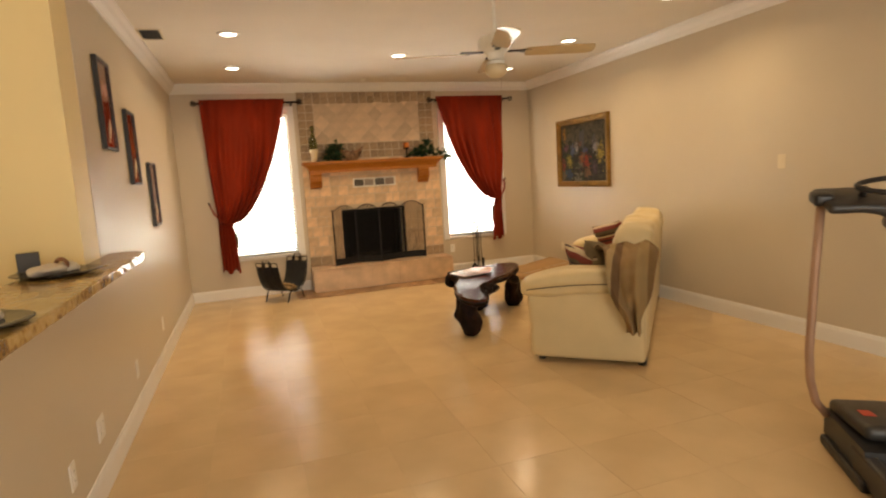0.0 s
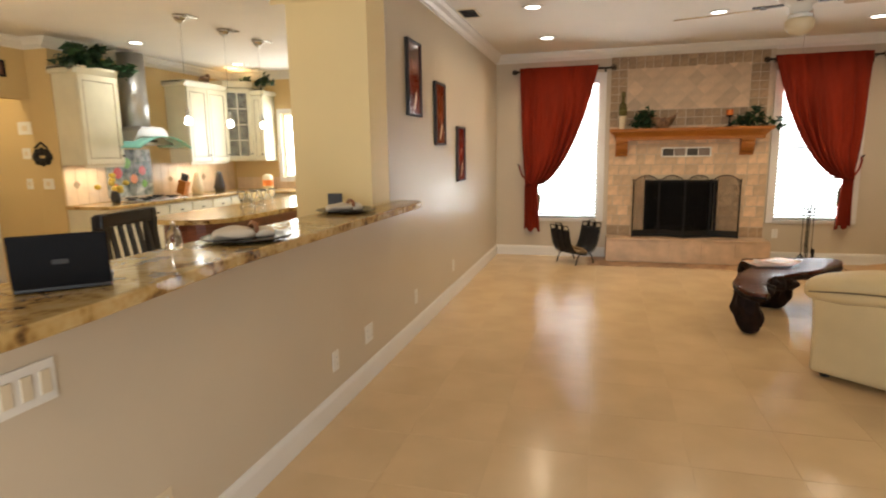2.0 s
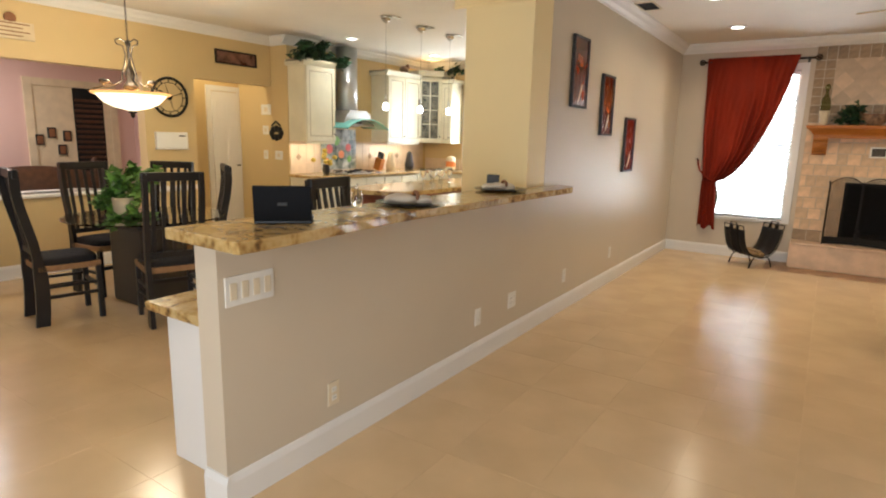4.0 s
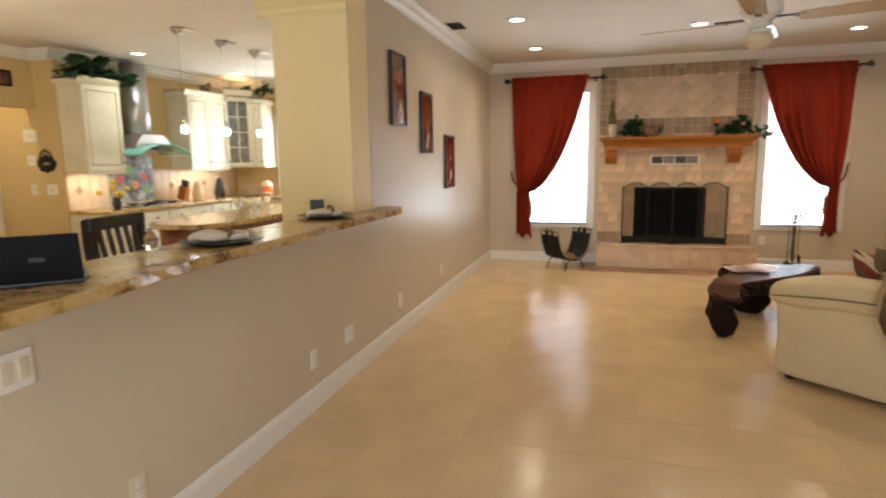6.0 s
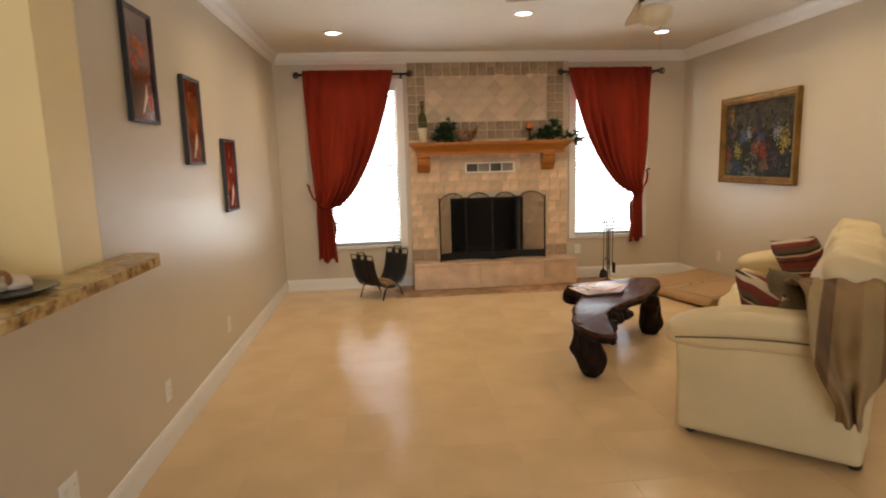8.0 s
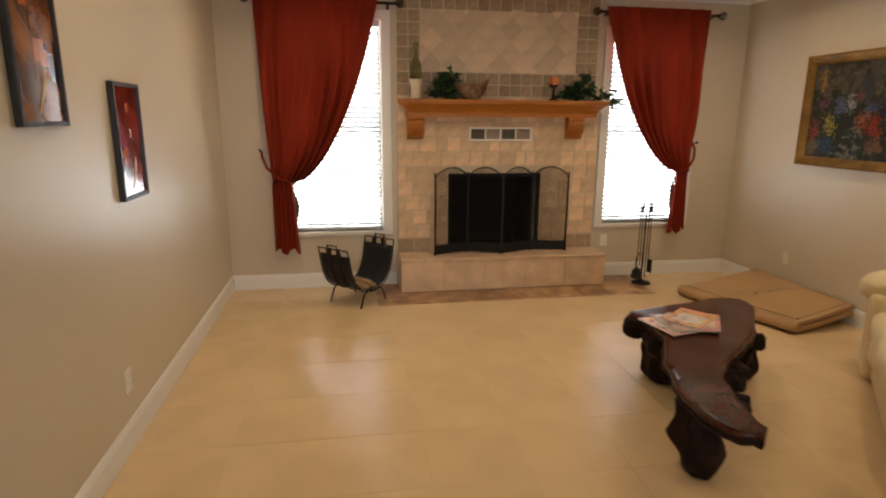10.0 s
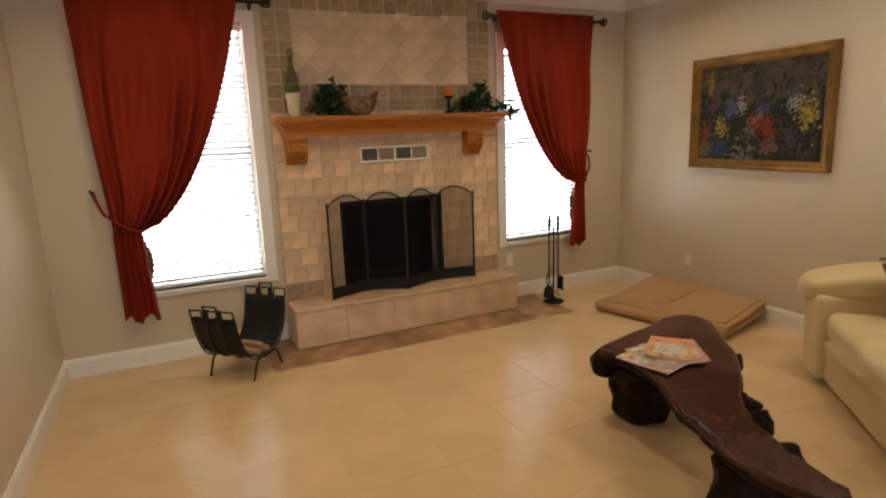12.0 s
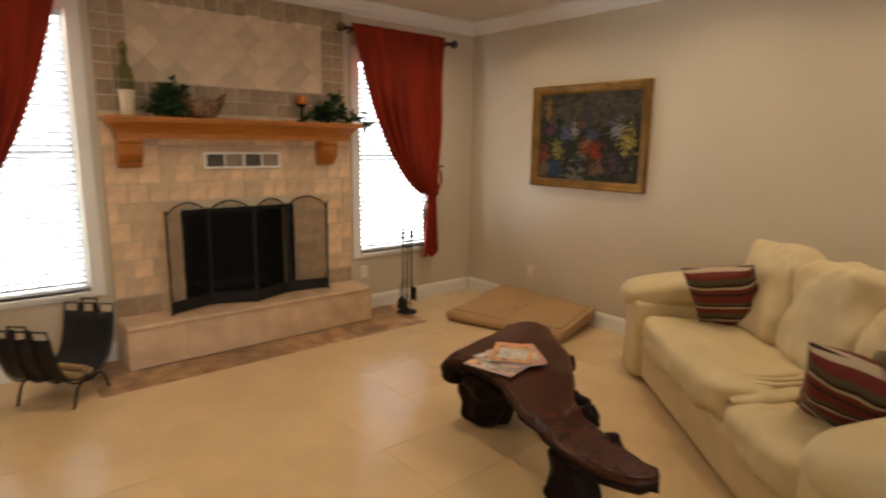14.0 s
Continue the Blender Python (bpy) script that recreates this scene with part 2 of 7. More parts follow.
CANDLE = surf("orange_wax", (0.72, 0.20, 0.035), 0.5, 0.06, 8)
BASKET = surf("woven_brown_rattan", (0.12, 0.05, 0.022), 0.35, 0.5, 25, 0.4, 90, col2=(0.32, 0.19, 0.10))
BARK = surf("split_log", (0.34, 0.22, 0.10), 0.8, 0.3, 18, 0.4, 60)
PLATE = surf("dark_charger_plate", (0.016, 0.013, 0.011), 0.25, 0.2, 10, 0.02, 60)
NAPKIN = surf("cream_linen", (0.74, 0.66, 0.54), 0.9, 0.05, 10, 0.25, 250)
BROWN = surf("brown_wood_ring", (0.22, 0.09, 0.035), 0.5, 0.2, 20)
SPLASH = surf("travertine_backsplash", (0.66, 0.52, 0.36), 0.4, 0.1, 8, 0.1, 60)
LENS = glow("lamp_lens", (1.0, 0.93, 0.82), 9)
BULB = glow("pendant_bulb", (1.0, 0.93, 0.82), 14)
BOWL = glow("alabaster_bowl", (1.0, 0.80, 0.50), 2.0)
# the bowl's light fading to orange at its edge, set as a weaker glow
BOWLRIM = glow("dim_glow_bowl_rim", (1.0, 0.55, 0.18), 0.85)
TANWOOD = surf("tan_wood", (0.30, 0.17, 0.075), 0.45, 0.2, 14)
DARKWOOD = surf("dark_brown_wood", (0.075, 0.032, 0.014), 0.45, 0.3, 14)
CASEBLACK = surf("matt_black_case", (0.006, 0.006, 0.007), 0.7, 0.2, 20, spec=0.15)
DUCT = surf("satin_steel_duct", (0.50, 0.49, 0.47), 0.42, 0.05, 3, 0, metal=0.9)
DIMGLASS = surf("leaded_grey_glass", (0.10, 0.10, 0.095), 0.15, 0.5, 14, 0, col2=(0.24, 0.23, 0.20))
OLIVE = surf("olive_brown_cloth", (0.13, 0.095, 0.05), 0.9, 0.15, 20, 0.3, 220)
RDCOL, DKCOL, CRCOL, OLCOL = (0.20, 0.03, 0.018), (0.045, 0.02, 0.014), (0.62, 0.50, 0.34), (0.12, 0.09, 0.05)
PILLOWCLOTH = stripes("striped_pillow_cloth", [(0, RDCOL), (0.2, DKCOL), (0.28, RDCOL), (0.40, CRCOL), (0.47, DKCOL), (0.55, OLCOL), (0.68, RDCOL), (0.82, CRCOL), (0.87, DKCOL), (0.93, OLCOL)], 0.23, "Z")
THROW = stripes("brown_striped_throw", [(0, (0.33, 0.21, 0.09)), (0.28, (0.17, 0.095, 0.04)), (0.42, (0.44, 0.31, 0.15)), (0.55, (0.24, 0.145, 0.06)), (0.8, (0.37, 0.25, 0.11))], 0.38, "Y")


def mesh_screen(name):
    """Fine black wire mesh: half of it is holes."""
    m, n, l, b = principled(name)
    b.inputs["Base Color"].default_value = (0.004, 0.0037, 0.0035, 1)
    b.inputs["Roughness"].default_value = 0.6
    b.inputs["Specular IOR Level"].default_value = 0.2
    tc, ch = n.new("ShaderNodeTexCoord"), n.new("ShaderNodeTexNoise")
    ch.inputs["Scale"].default_value = 900
    l.new(tc.outputs["Object"], ch.inputs["Vector"])
    r = ramp_node(n, [(0.52, (0, 0, 0)), (0.55, (1, 1, 1))])
    l.new(ch.outputs["Fac"], r.inputs["Fac"])
    l.new(r.outputs["Color"], b.inputs["Alpha"])
    return m


MESH = mesh_screen("black_wire_mesh")


# ---- builders ----
def bx(lo, hi, bev=0.0, seg=2):
    bm = bmesh.new()
    bmesh.ops.create_cube(bm, size=1)
    for v in bm.verts:
        v.co = Vector([(lo[i] + hi[i]) / 2 + v.co[i] * (hi[i] - lo[i]) for i in range(3)])
    if bev:
        bmesh.ops.bevel(bm, geom=bm.edges[:], offset=bev, segments=seg, profile=0.5, affect="EDGES")
    return bm


def join(*bms):
    out = bmesh.new()
    for b in bms:
        me = bpy.data.meshes.new("tmp")
        b.to_mesh(me)
        b.free()
        out.from_mesh(me)
        bpy.data.meshes.remove(me)
    return out


def moved(bm, m):
    bmesh.ops.transform(bm, matrix=m, verts=bm.verts)
    return bm


def tube(pts, r, n=8, closed=False):
    """A round bar along points; r is one radius or one for each point."""
    pts = [Vector(p) for p in pts]
    bm = bmesh.new()
    rings = []
    side = None
    for i, p in enumerate(pts):
        a = pts[i - 1] if i else (pts[-1] if closed else pts[0])
        b = pts[(i + 1) % len(pts)] if i < len(pts) - 1 or closed else pts[-1]
        d = (b - a).normalized()
        if side is None:
            side = d.orthogonal().normalized()
        side = (side - d * side.dot(d)).normalized()
        up = d.cross(side)
        k = r[i] if isinstance(r, (list, tuple)) else r
        rings.append([bm.verts.new(p + (side * math.cos(t) + up * math.sin(t)) * k) for t in [2 * math.pi * j / n for j in range(n)]])
    last = len(rings) if closed else len(rings) - 1
    for i in range(last):
        a, b = rings[i], rings[(i + 1) % len(rings)]
        for j in range(n):
            bm.faces.new((a[j], a[(j + 1) % n], b[(j + 1) % n], b[j]))
    if not closed:
        bm.faces.new(rings[0][::-1])
        bm.faces.new(rings[-1])
    return bm


def lathe(profile, n=24, at=(0, 0, 0)):
    """A turned shape from (radius, height) pairs."""
    bm = bmesh.new()
    rings = [[bm.verts.new((at[0] + r * math.cos(2 * math.pi * j / n), at[1] + r * math.sin(2 * math.pi * j / n), at[2] + z)) for j in range(n)] for r, z in profile]
    for a, b in zip(rings, rings[1:]):
        for j in range(n):
            bm.faces.new((a[j], a[(j + 1) % n], b[(j + 1) % n], b[j]))
    bm.faces.new(rings[0][::-1])
    bm.faces.new(rings[-1])
    return bm


def puff(size, at=(0, 0, 0), power=4.0, cuts=10, wrinkle=0.0, seed=0.0, pinch=0.0):
    """A stuffed cushion: a rounded block with soft sides, wrinkles and pinched corners."""
    bm = bmesh.new()
    bmesh.ops.create_cube(bm, size=2)
    bmesh.ops.subdivide_edges(bm, edges=bm.edges[:], cuts=cuts, use_grid_fill=True)
    for v in bm.verts:
        c = v.co.copy()
        k = (abs(c.x) ** power + abs(c.y) ** power + abs(c.z) ** power) ** (1 / power)
        c = c / k
        if pinch:
            c.z *= 1 - pinch * (abs(c.x) ** 3 + abs(c.y) ** 3) / 2
        p = Vector((c.x * size[0] / 2, c.y * size[1] / 2, c.z * size[2] / 2))
        if wrinkle:
            p += c.normalized() * wrinkle * (noise.noise(Vector((p.x * 6 + seed, p.y * 6, p.z * 6))) + 0.5 * noise.noise(Vector((p.x * 17 + seed, p.y * 9, p.z * 17))))
        v.co = p + Vector(at)
    return bm


def sheet(fn, nu, nv, thick=0.0):
    bm = bmesh.new()
    g = [[bm.verts.new(fn(i / nu, j / nv)) for j in range(nv + 1)] for i in range(nu + 1)]
    for i in range(nu):
        for j in range(nv):
            bm.faces.new((g[i][j], g[i + 1][j], g[i + 1][j + 1], g[i][j + 1]))
    if thick:
        bmesh.ops.recalc_face_normals(bm, faces=bm.faces)
        bmesh.ops.solidify(bm, geom=bm.faces[:], thickness=thick)
    return bm


def prism(poly, z0, z1):
    """A polygon in x, y drawn up from z0 to z1."""
    bm = bmesh.new()
    lo = [bm.verts.new((x, y, z0)) for x, y in poly]
    hi = [bm.verts.new((x, y, z1)) for x, y in poly]
    bm.faces.new(lo[::-1])
    bm.faces.new(hi)
    for i in range(len(poly)):
        j = (i + 1) % len(poly)
        bm.faces.new((lo[i], lo[j], hi[j], hi[i]))
    bmesh.ops.recalc_face_normals(bm, faces=bm.faces)
    return bm


def moulding(profile, p0, p1, out):
    """A profile of (out from the wall, height) pairs run from p0 to p1."""
    bm = bmesh.new()
    p0, p1, out = Vector(p0), Vector(p1), Vector(out)
    a = [bm.verts.new(p0 + out * d + Vector((0, 0, h))) for d, h in profile]
    b = [bm.verts.new(p1 + out * d + Vector((0, 0, h))) for d, h in profile]
    for i in range(len(profile)):
        j = (i + 1) % len(profile)
        bm.faces.new((a[i], a[j], b[j], b[i]))
    bm.faces.new(a[::-1])
    bm.faces.new(b)
    bmesh.ops.recalc_face_normals(bm, faces=bm.faces)
    return bm


def solid(name, bm, material, smooth=False):
    me = bpy.data.meshes.new(name)
    bmesh.ops.recalc_face_normals(bm, faces=bm.faces)
    if smooth:
        for f in bm.faces:
            f.smooth = True
    bm.to_mesh(me)
    bm.free()
    me.materials.append(material)
    return new(name, me)


def part(name, bm, material, parent, label="", smooth=False):
    ob = solid(name, bm, material, smooth)
    ob.parent = parent
    if label:
        ob["label"] = label
    return ob


WING = 0.0  # set back of the dining and kitchen wing against the living room


def thing(name, label, category, at=(0, 0, 0), rz=0.0, group=""):
    ob = new(name)
    ob.empty_display_size = 0.1
    ob.matrix_basis = pose(at[0], at[1] + WING, at[2], 0, 0, rz)
    return tagged(ob, label, category, group)


def structure(name, bm, material, label="", category=""):
    return tagged(solid(name, bm, material), label, category, "", "structure")


def pieces(name, spots, bm, material, parent):
    """Alike pieces that share one mesh, each an object under its parent."""
    me = bpy.data.meshes.new(name)
    bmesh.ops.recalc_face_normals(bm, faces=bm.faces)
    bm.to_mesh(me)
    bm.free()
    me.materials.append(material)
    for m in spots:
        ob = new(name, me)
        ob.parent = parent
        ob.matrix_basis = m


def wall_panels(lo, hi, holes, axis):
    """Blocks that fill a wall from lo to hi round rectangular holes (a0, a1, z0, z1) along the axis 0 or 1."""
    cuts = sorted({lo[axis], hi[axis], *[h[0] for h in holes], *[h[1] for h in holes]})
    out = []
    for a, b in zip(cuts, cuts[1:]):
        mid = (a + b) / 2
        zs = [lo[2], hi[2]]
        for h in holes:
            if h[0] < mid < h[1]:
                zs += [h[2], h[3]]
        zs.sort()
        for i in range(0, len(zs), 2):
            if zs[i + 1] - zs[i] > 0.001:
                p, q = list(lo), list(hi)
                p[axis], q[axis], p[2], q[2] = a, b, zs[i], zs[i + 1]
                out.append(bx(p, q))
    return join(*out)


# ---- large structure ----
H = 2.74
BACK, RIGHT = 7.335, 4.91
structure("floor_slab", bx((-8, -3.2, -0.12), (5.2, 8.1, -0.0012)), GROUT, "pale grout bed under the floor tiles", "floor")
structure("ceiling", bx((-8, -3.2, H), (5.2, 8.1, H + 0.1)), CEIL, "flat white painted ceiling", "ceiling")
structure("wall_back", wall_panels((-0.45, BACK, -0.01), (5.2, BACK + 0.16, H), [(0.55, 1.38, 0.53, 2.37), (3.54, 4.365, 0.545, 2.30), (2.0, 2.86, 0.3, 1.04)], 0), WALL,
          "beige painted wall with two tall windows", "wall")
structure("wall_right", bx((RIGHT, -3.2, -0.01), (5.2, BACK, H)), WALL, "plain beige painted wall", "wall")
structure("wall_left", bx((-0.12, 3.03, -0.01), (0, BACK, H)), WALL, "beige painted wall hung with three pictures", "wall")
structure("wall_column", bx((-0.55, 2.72, -0.01), (-0.002, 3.029, H)), CREAMWALL, "cream painted column at the bar's end", "wall")
structure("wall_pantry", bx((-0.55, 3.03, -0.01), (-0.121, 7.58, H)), CREAMWALL, "cream painted pantry side wall", "wall")
structure("bar_half_wall", join(bx((-0.13, 0.17, -0.01), (0, 2.719, 1.07)), bx((-0.002, 2.719, -0.01), (0, 3.029, 1.07))), WALL, "beige half wall below a granite bar", "wall")
structure("wall_kitchen_back", wall_panels((-4.6, 7.58, -0.01), (-0.45, 7.72, H), [(-3.5, -2.6, 1.1, 2.1)], 0), GOLD, "gold painted kitchen wall with a window", "wall")
structure("wall_kitchen_side", bx((-4.7, 4.372, -0.01), (-4.38, 7.58, H)), GOLD, "gold painted wall behind kitchen cabinets", "wall")
structure("wall_dining", wall_panels((-4.85, -3.2, -0.01), (-4.7, 4.37, H), [(-0.5, 2.57, 0.82, 2.1), (3.2, 4.369, -0.01, 2.1)], 1), GOLD, "gold painted dining wall with openings", "wall")
structure("wall_hall", join(bx((-5.55, 3.08, -0.01), (-5.42, 4.53, H)), bx((-5.42, 4.373, -0.01), (-4.701, 4.53, H)), bx((-5.42, 3.03, -0.01), (-4.851, 3.195, H))), GOLD, "gold painted hallway walls", "wall")
structure("wall_bedroom", join(bx((-7.7, -1.2, -0.01), (-7.5, 4.2, H)), bx((-7.5, 3.95, -0.01), (-5.56, 4.15, H)), bx((-7.5, -1.2, -0.01), (-4.86, -1.0, H))), PINK, "pink painted room beyond the dining opening", "wall")
structure("wall_front", wall_panels((-4.85, -3.2, -0.01), (5.2, -3.0, H), [(0.1, 3.1, 0.05, 2.15)], 0), WALL, "beige painted wall with glazed doors", "wall")

CROWN = [(0, -0.115), (0.012, -0.115), (0.02, -0.10), (0.045, -0.075), (0.06, -0.045), (0.082, -0.02), (0.085, 0), (0, 0)]
BASE = [(0, 0), (0.015, 0), (0.015, 0.105), (0.011, 0.12), (0.006, 0.133), (0, 0.135)]
for name, prof, z, runs in (
        ("crown_moulding", CROWN, H - 0.001, [((0, 3.03), (0, BACK), (1, 0)), ((0, BACK), (RIGHT, BACK), (0, -1)), ((RIGHT, BACK), (RIGHT, -3), (-1, 0)),
                                               ((-4.7, -3), (-4.7, 4.37), (1, 0)),
                                               ((-4.7, 4.372), (-4.38, 4.372), (0, -1)), ((-4.38, 4.29), (-4.38, 7.58), (1, 0)), ((-4.38, 7.58), (-0.55, 7.58), (0, -1))]),
        ("baseboard", BASE, 0.0, [((0, 0.17), (0, BACK), (1, 0)), ((0, BACK), (1.5, BACK), (0, -1)), ((3.47, BACK), (RIGHT, BACK), (0, -1)), ((RIGHT, BACK), (RIGHT, -3), (-1, 0)),
                                  ((0.015, 0.17), (-0.13, 0.17), (0, -1)), ((-4.7, -3), (-4.7, 3.1), (1, 0))])):
    for a, b, o in runs:
        structure(name, moulding(prof, (*a, z), (*b, z), (*o, 0)), TRIM, "white painted " + name.replace("_", " "), name.replace("_", " "))
CAP = [(0, -0.345), (0.014, -0.345), (0.018, -0.33), (0.007, -0.32), (0.007, -0.285), (0.02, -0.275), (0.045, -0.24), (0.075, -0.205), (0.08, -0.19), (0.10, -0.18), (0.10, -0.12), (0.09, -0.11), (0.09, 0), (0, 0)]
structure("trim_column_cap", moulding(CAP, (-0.65, 2.72, H - 0.001), (-0.002, 2.72, H - 0.001), (0, -1, 0)), CREAMWALL, "cream moulded cap of the column", "trim")
structure("trim_column_cap", moulding(CAP, (-0.55, 2.72, H - 0.001), (-0.55, 3.4, H - 0.001), (-1, 0, 0)), CREAMWALL, "cream moulded cap of the column", "trim")
structure("crown_moulding", moulding(CROWN, (-0.002, 2.721, H - 0.001), (-0.002, 3.03, H - 0.001), (1, 0, 0)), TRIM, "white painted crown moulding", "crown moulding")
structure("trim_wall_rail", moulding([(0, 0), (0.018, 0), (0.028, 0.02), (0.018, 0.06), (0, 0.06)], (-4.7, 2.575, 0.76), (-4.7, 3.19, 0.76), (1, 0, 0)), TRIM, "white chair rail on the dining wall", "trim")
structure("trim_chair_rail", moulding([(0, 0), (0.05, 0), (0.06, 0.02), (0.05, 0.04), (-0.17, 0.04), (-0.17, 0)], (-4.7, -0.5, 0.78), (-4.7, 2.57, 0.78), (1, 0, 0)), TRIM, "white sill of the dining opening", "trim")


# ---- windows, blinds, curtains ----
def window(name, x0, x1, z0, z1):
    w = thing(name, "tall white-cased window with daylight behind blinds", "window", ((x0 + x1) / 2, BACK, z0))
    w["kind"] = "structure"
    hw, h, c = (x1 - x0) / 2, z1 - z0, 0.085
    y0, y1 = -0.02, 0.0
    part("casing", bx((-hw - c, y0, -0.04), (-hw, y1, h + c), 0.004), TRIM, w)
    part("casing", bx((hw, y0, -0.04), (hw + c, y1, h + c), 0.004), TRIM, w)
    part("casing", bx((-hw, y0, h), (hw, y1, h + c), 0.004), TRIM, w)
    part("window_sill", bx((-hw, -0.03, -0.03), (hw, 0.10, 0.0), 0.006), TRIM, w)
    part("apron", bx((-hw, y0, -0.045), (hw, y1, -0.031), 0.002), TRIM, w)
    fr = join(bx((-hw, 0.07, 0), (-hw + 0.03, 0.10, h)), bx((hw - 0.03, 0.07, 0), (hw, 0.10, h)), bx((-hw + 0.03, 0.07, h - 0.03), (hw - 0.03, 0.10, h)),
              bx((-hw + 0.03, 0.07, 0), (hw - 0.03, 0.10, 0.03)), bx((-hw + 0.03, 0.07, h * 0.48), (hw - 0.03, 0.10, h * 0.48 + 0.03)))
    part("window_frame", fr, TRIM, w)
    for a, b in ((0.03, h * 0.48), (h * 0.48 + 0.03, h - 0.03)):
        p = part("pane", bx((-hw + 0.03, 0.083, a), (hw - 0.03, 0.087, b)), CLEAR, w)
        p.visible_shadow = False
    b = thing("window_blind", "white horizontal slat blind lowered over the window", "blind", ((x0 + x1) / 2, BACK + 0.035, z0 + 0.01))
    part("head_rail", bx((-hw + 0.01, -0.02, h - 0.06), (hw - 0.01, 0.025, h - 0.012), 0.004), SLAT, b)
    part("bottom_rail", bx((-hw + 0.015, -0.02, 0.0), (hw - 0.015, 0.02, 0.02), 0.004), SLAT, b)
    n = int((h - 0.1) / 0.042)
    spots = [pose(0, 0, 0.045 + i * 0.042, -35, 0, 0) for i in range(n)]
    pieces("slat", spots, bx((-hw + 0.015, -0.025, -0.0012), (hw - 0.015, 0.025, 0.0012)), SLAT, b)
    for s in (-0.6, 0.6):
        part("ladder_cord", tube([(hw * s, -0.024, 0.01), (hw * s, -0.024, h - 0.05)], 0.0015, 4), SLAT, b)


window("window_1", 0.55, 1.38, 0.53, 2.37)
window("window_2", 3.54, 4.365, 0.545, 2.30)


def smoothstep(a, b, t):
    t = min(1, max(0, (t - a) / (b - a)))
    return t * t * (3 - 2 * t)


def curtain(x_wall, x_free, x_tie, z_tie, z_low, flip):
    """A drape gathered to one side by a tie-back; x_wall is the tied side's edge at the rod."""
    c = thing("curtain", "dark red cloth drape tied back to one side", "curtain", (0, 7.235, 0), 0, "red drapes at the windows")
    top = 2.54
    s = 1 if x_free > x_wall else -1
    folds = 8

    def drape(u, v):
        z = top + (z_tie - top) * v
        outer = x_wall + s * 0.075 * v ** 1.5
        k = v ** 1.0
        inner = x_free + (x_tie - x_free) * (0.45 * k + 0.55 * (1 - math.sqrt(max(0.0, 1 - k ** 2.26))))
        x = outer + (inner - outer) * u
        w = abs(inner - outer)
        amp = 0.026 + 0.014 * v
        soft = 0.28 + 0.72 * smoothstep(0.02, 0.5, v)
        y = soft * amp * math.sin(2 * math.pi * (folds * u ** 1.15 + 0.5 * math.sin(3.3 * u + 2.5 * v))) * (0.6 + 0.4 * math.sin(9 * u + 1)) + 0.007 * math.sin(41 * u + 7 * v) + 0.006 * noise.noise(Vector((u * 9, v * 5, x_wall)))
        return Vector((x, y - 0.024 + 0.004 * v, z - 0.10 * math.sin(math.pi * u) * v * (1 - v) * 2 * w))

    part("drape", sheet(drape, 132, 60, 0.004), RED, c, "", True)

    def tail(u, v):
        z = z_tie + (z_low - z_tie) * v
        a = x_wall + s * (0.075 - 0.01 * v)
        b = x_tie + s * (0.04 * v)
        y = -0.02 + (0.014 + 0.012 * v) * math.sin(2 * math.pi * 5 * u + 2 * v)
        return Vector((a + (b - a) * u, y, z + 0.03 * math.sin(11 * u) * v))

    part("tail", sheet(tail, 60, 24, 0.004), RED, c, "", True)

    def ruffle(u, v):
        z = z_tie - 0.06 - 0.42 * v
        x = x_tie + s * (0.0 + 0.045 * math.sin(math.pi * min(1, v * 1.2)) * u)
        return Vector((x, 0.012 + 0.012 * math.sin(14 * v + 5 * u), z))

    part("lining_ruffle", sheet(ruffle, 8, 24, 0.003), LINING, c, "olive lining showing at the edge", True)
    xm = x_wall + s * 0.02
    part("tie_back", tube([(xm - s * 0.035, 0.09, z_tie + 0.26), (xm - s * 0.02, 0.02, z_tie + 0.22), (xm + s * 0.02, -0.045, z_tie + 0.13), (x_tie - s * 0.09, -0.055, z_tie + 0.03), (x_tie + s * 0.006, -0.045, z_tie - 0.005), (x_tie + s * 0.008, 0.01, z_tie)],
                          0.011, 8), RED, c, "", True)
    part("hook", tube([(xm - s * 0.035, 0.095, z_tie + 0.26), (xm - s * 0.045, 0.03, z_tie + 0.28), (xm - s * 0.03, 0.0, z_tie + 0.27)], 0.009, 8), BRONZE, c, "dark bronze hook", True)


curtain(0.34, 1.36, 0.585, 0.99, 0.37, False)
curtain(4.425, 3.40, 4.235, 1.06, 0.47, True)


def rod(x0, x1):
    r = thing("curtain_rod", "dark bronze curtain rod with scrolled ball finials", "curtain rod", (0, 7.235, 2.495))
    part("bar", tube([(x0 + 0.05, 0, 0), (x1 - 0.05, 0, 0)], 0.012, 12), BRONZE, r, "", True)
    for x, s in ((x0, 1), (x1, -1)):
        rings = [tube([(x + 0.032 * math.cos(a) * math.cos(b), 0.032 * math.cos(a) * math.sin(b), 0.032 * math.sin(a)) for a in [2 * math.pi * i / 16 for i in range(16)]], 0.005, 5, True) for b in (0, math.pi / 3, 2 * math.pi / 3)]
        core = lathe([(0.003, -0.013), (0.012, -0.006), (0.012, 0.006), (0.003, 0.013)], 10, (x, 0, 0))
        neck = tube([(x + s * 0.03, 0, 0), (x + s * 0.055, 0, 0)], [0.017, 0.013], 10)
        part("finial", join(*rings, core, neck), BRONZE, r, "", True)
        bx_ = x + s * 0.10
        part("bracket", join(bx((bx_ - 0.012, 0.085, -0.075), (bx_ + 0.012, 0.099, 0.02), 0.003), tube([(bx_, 0.09, -0.02), (bx_, 0.02, -0.022), (bx_, 0, -0.014)], 0.008, 6)), BRONZE, r)


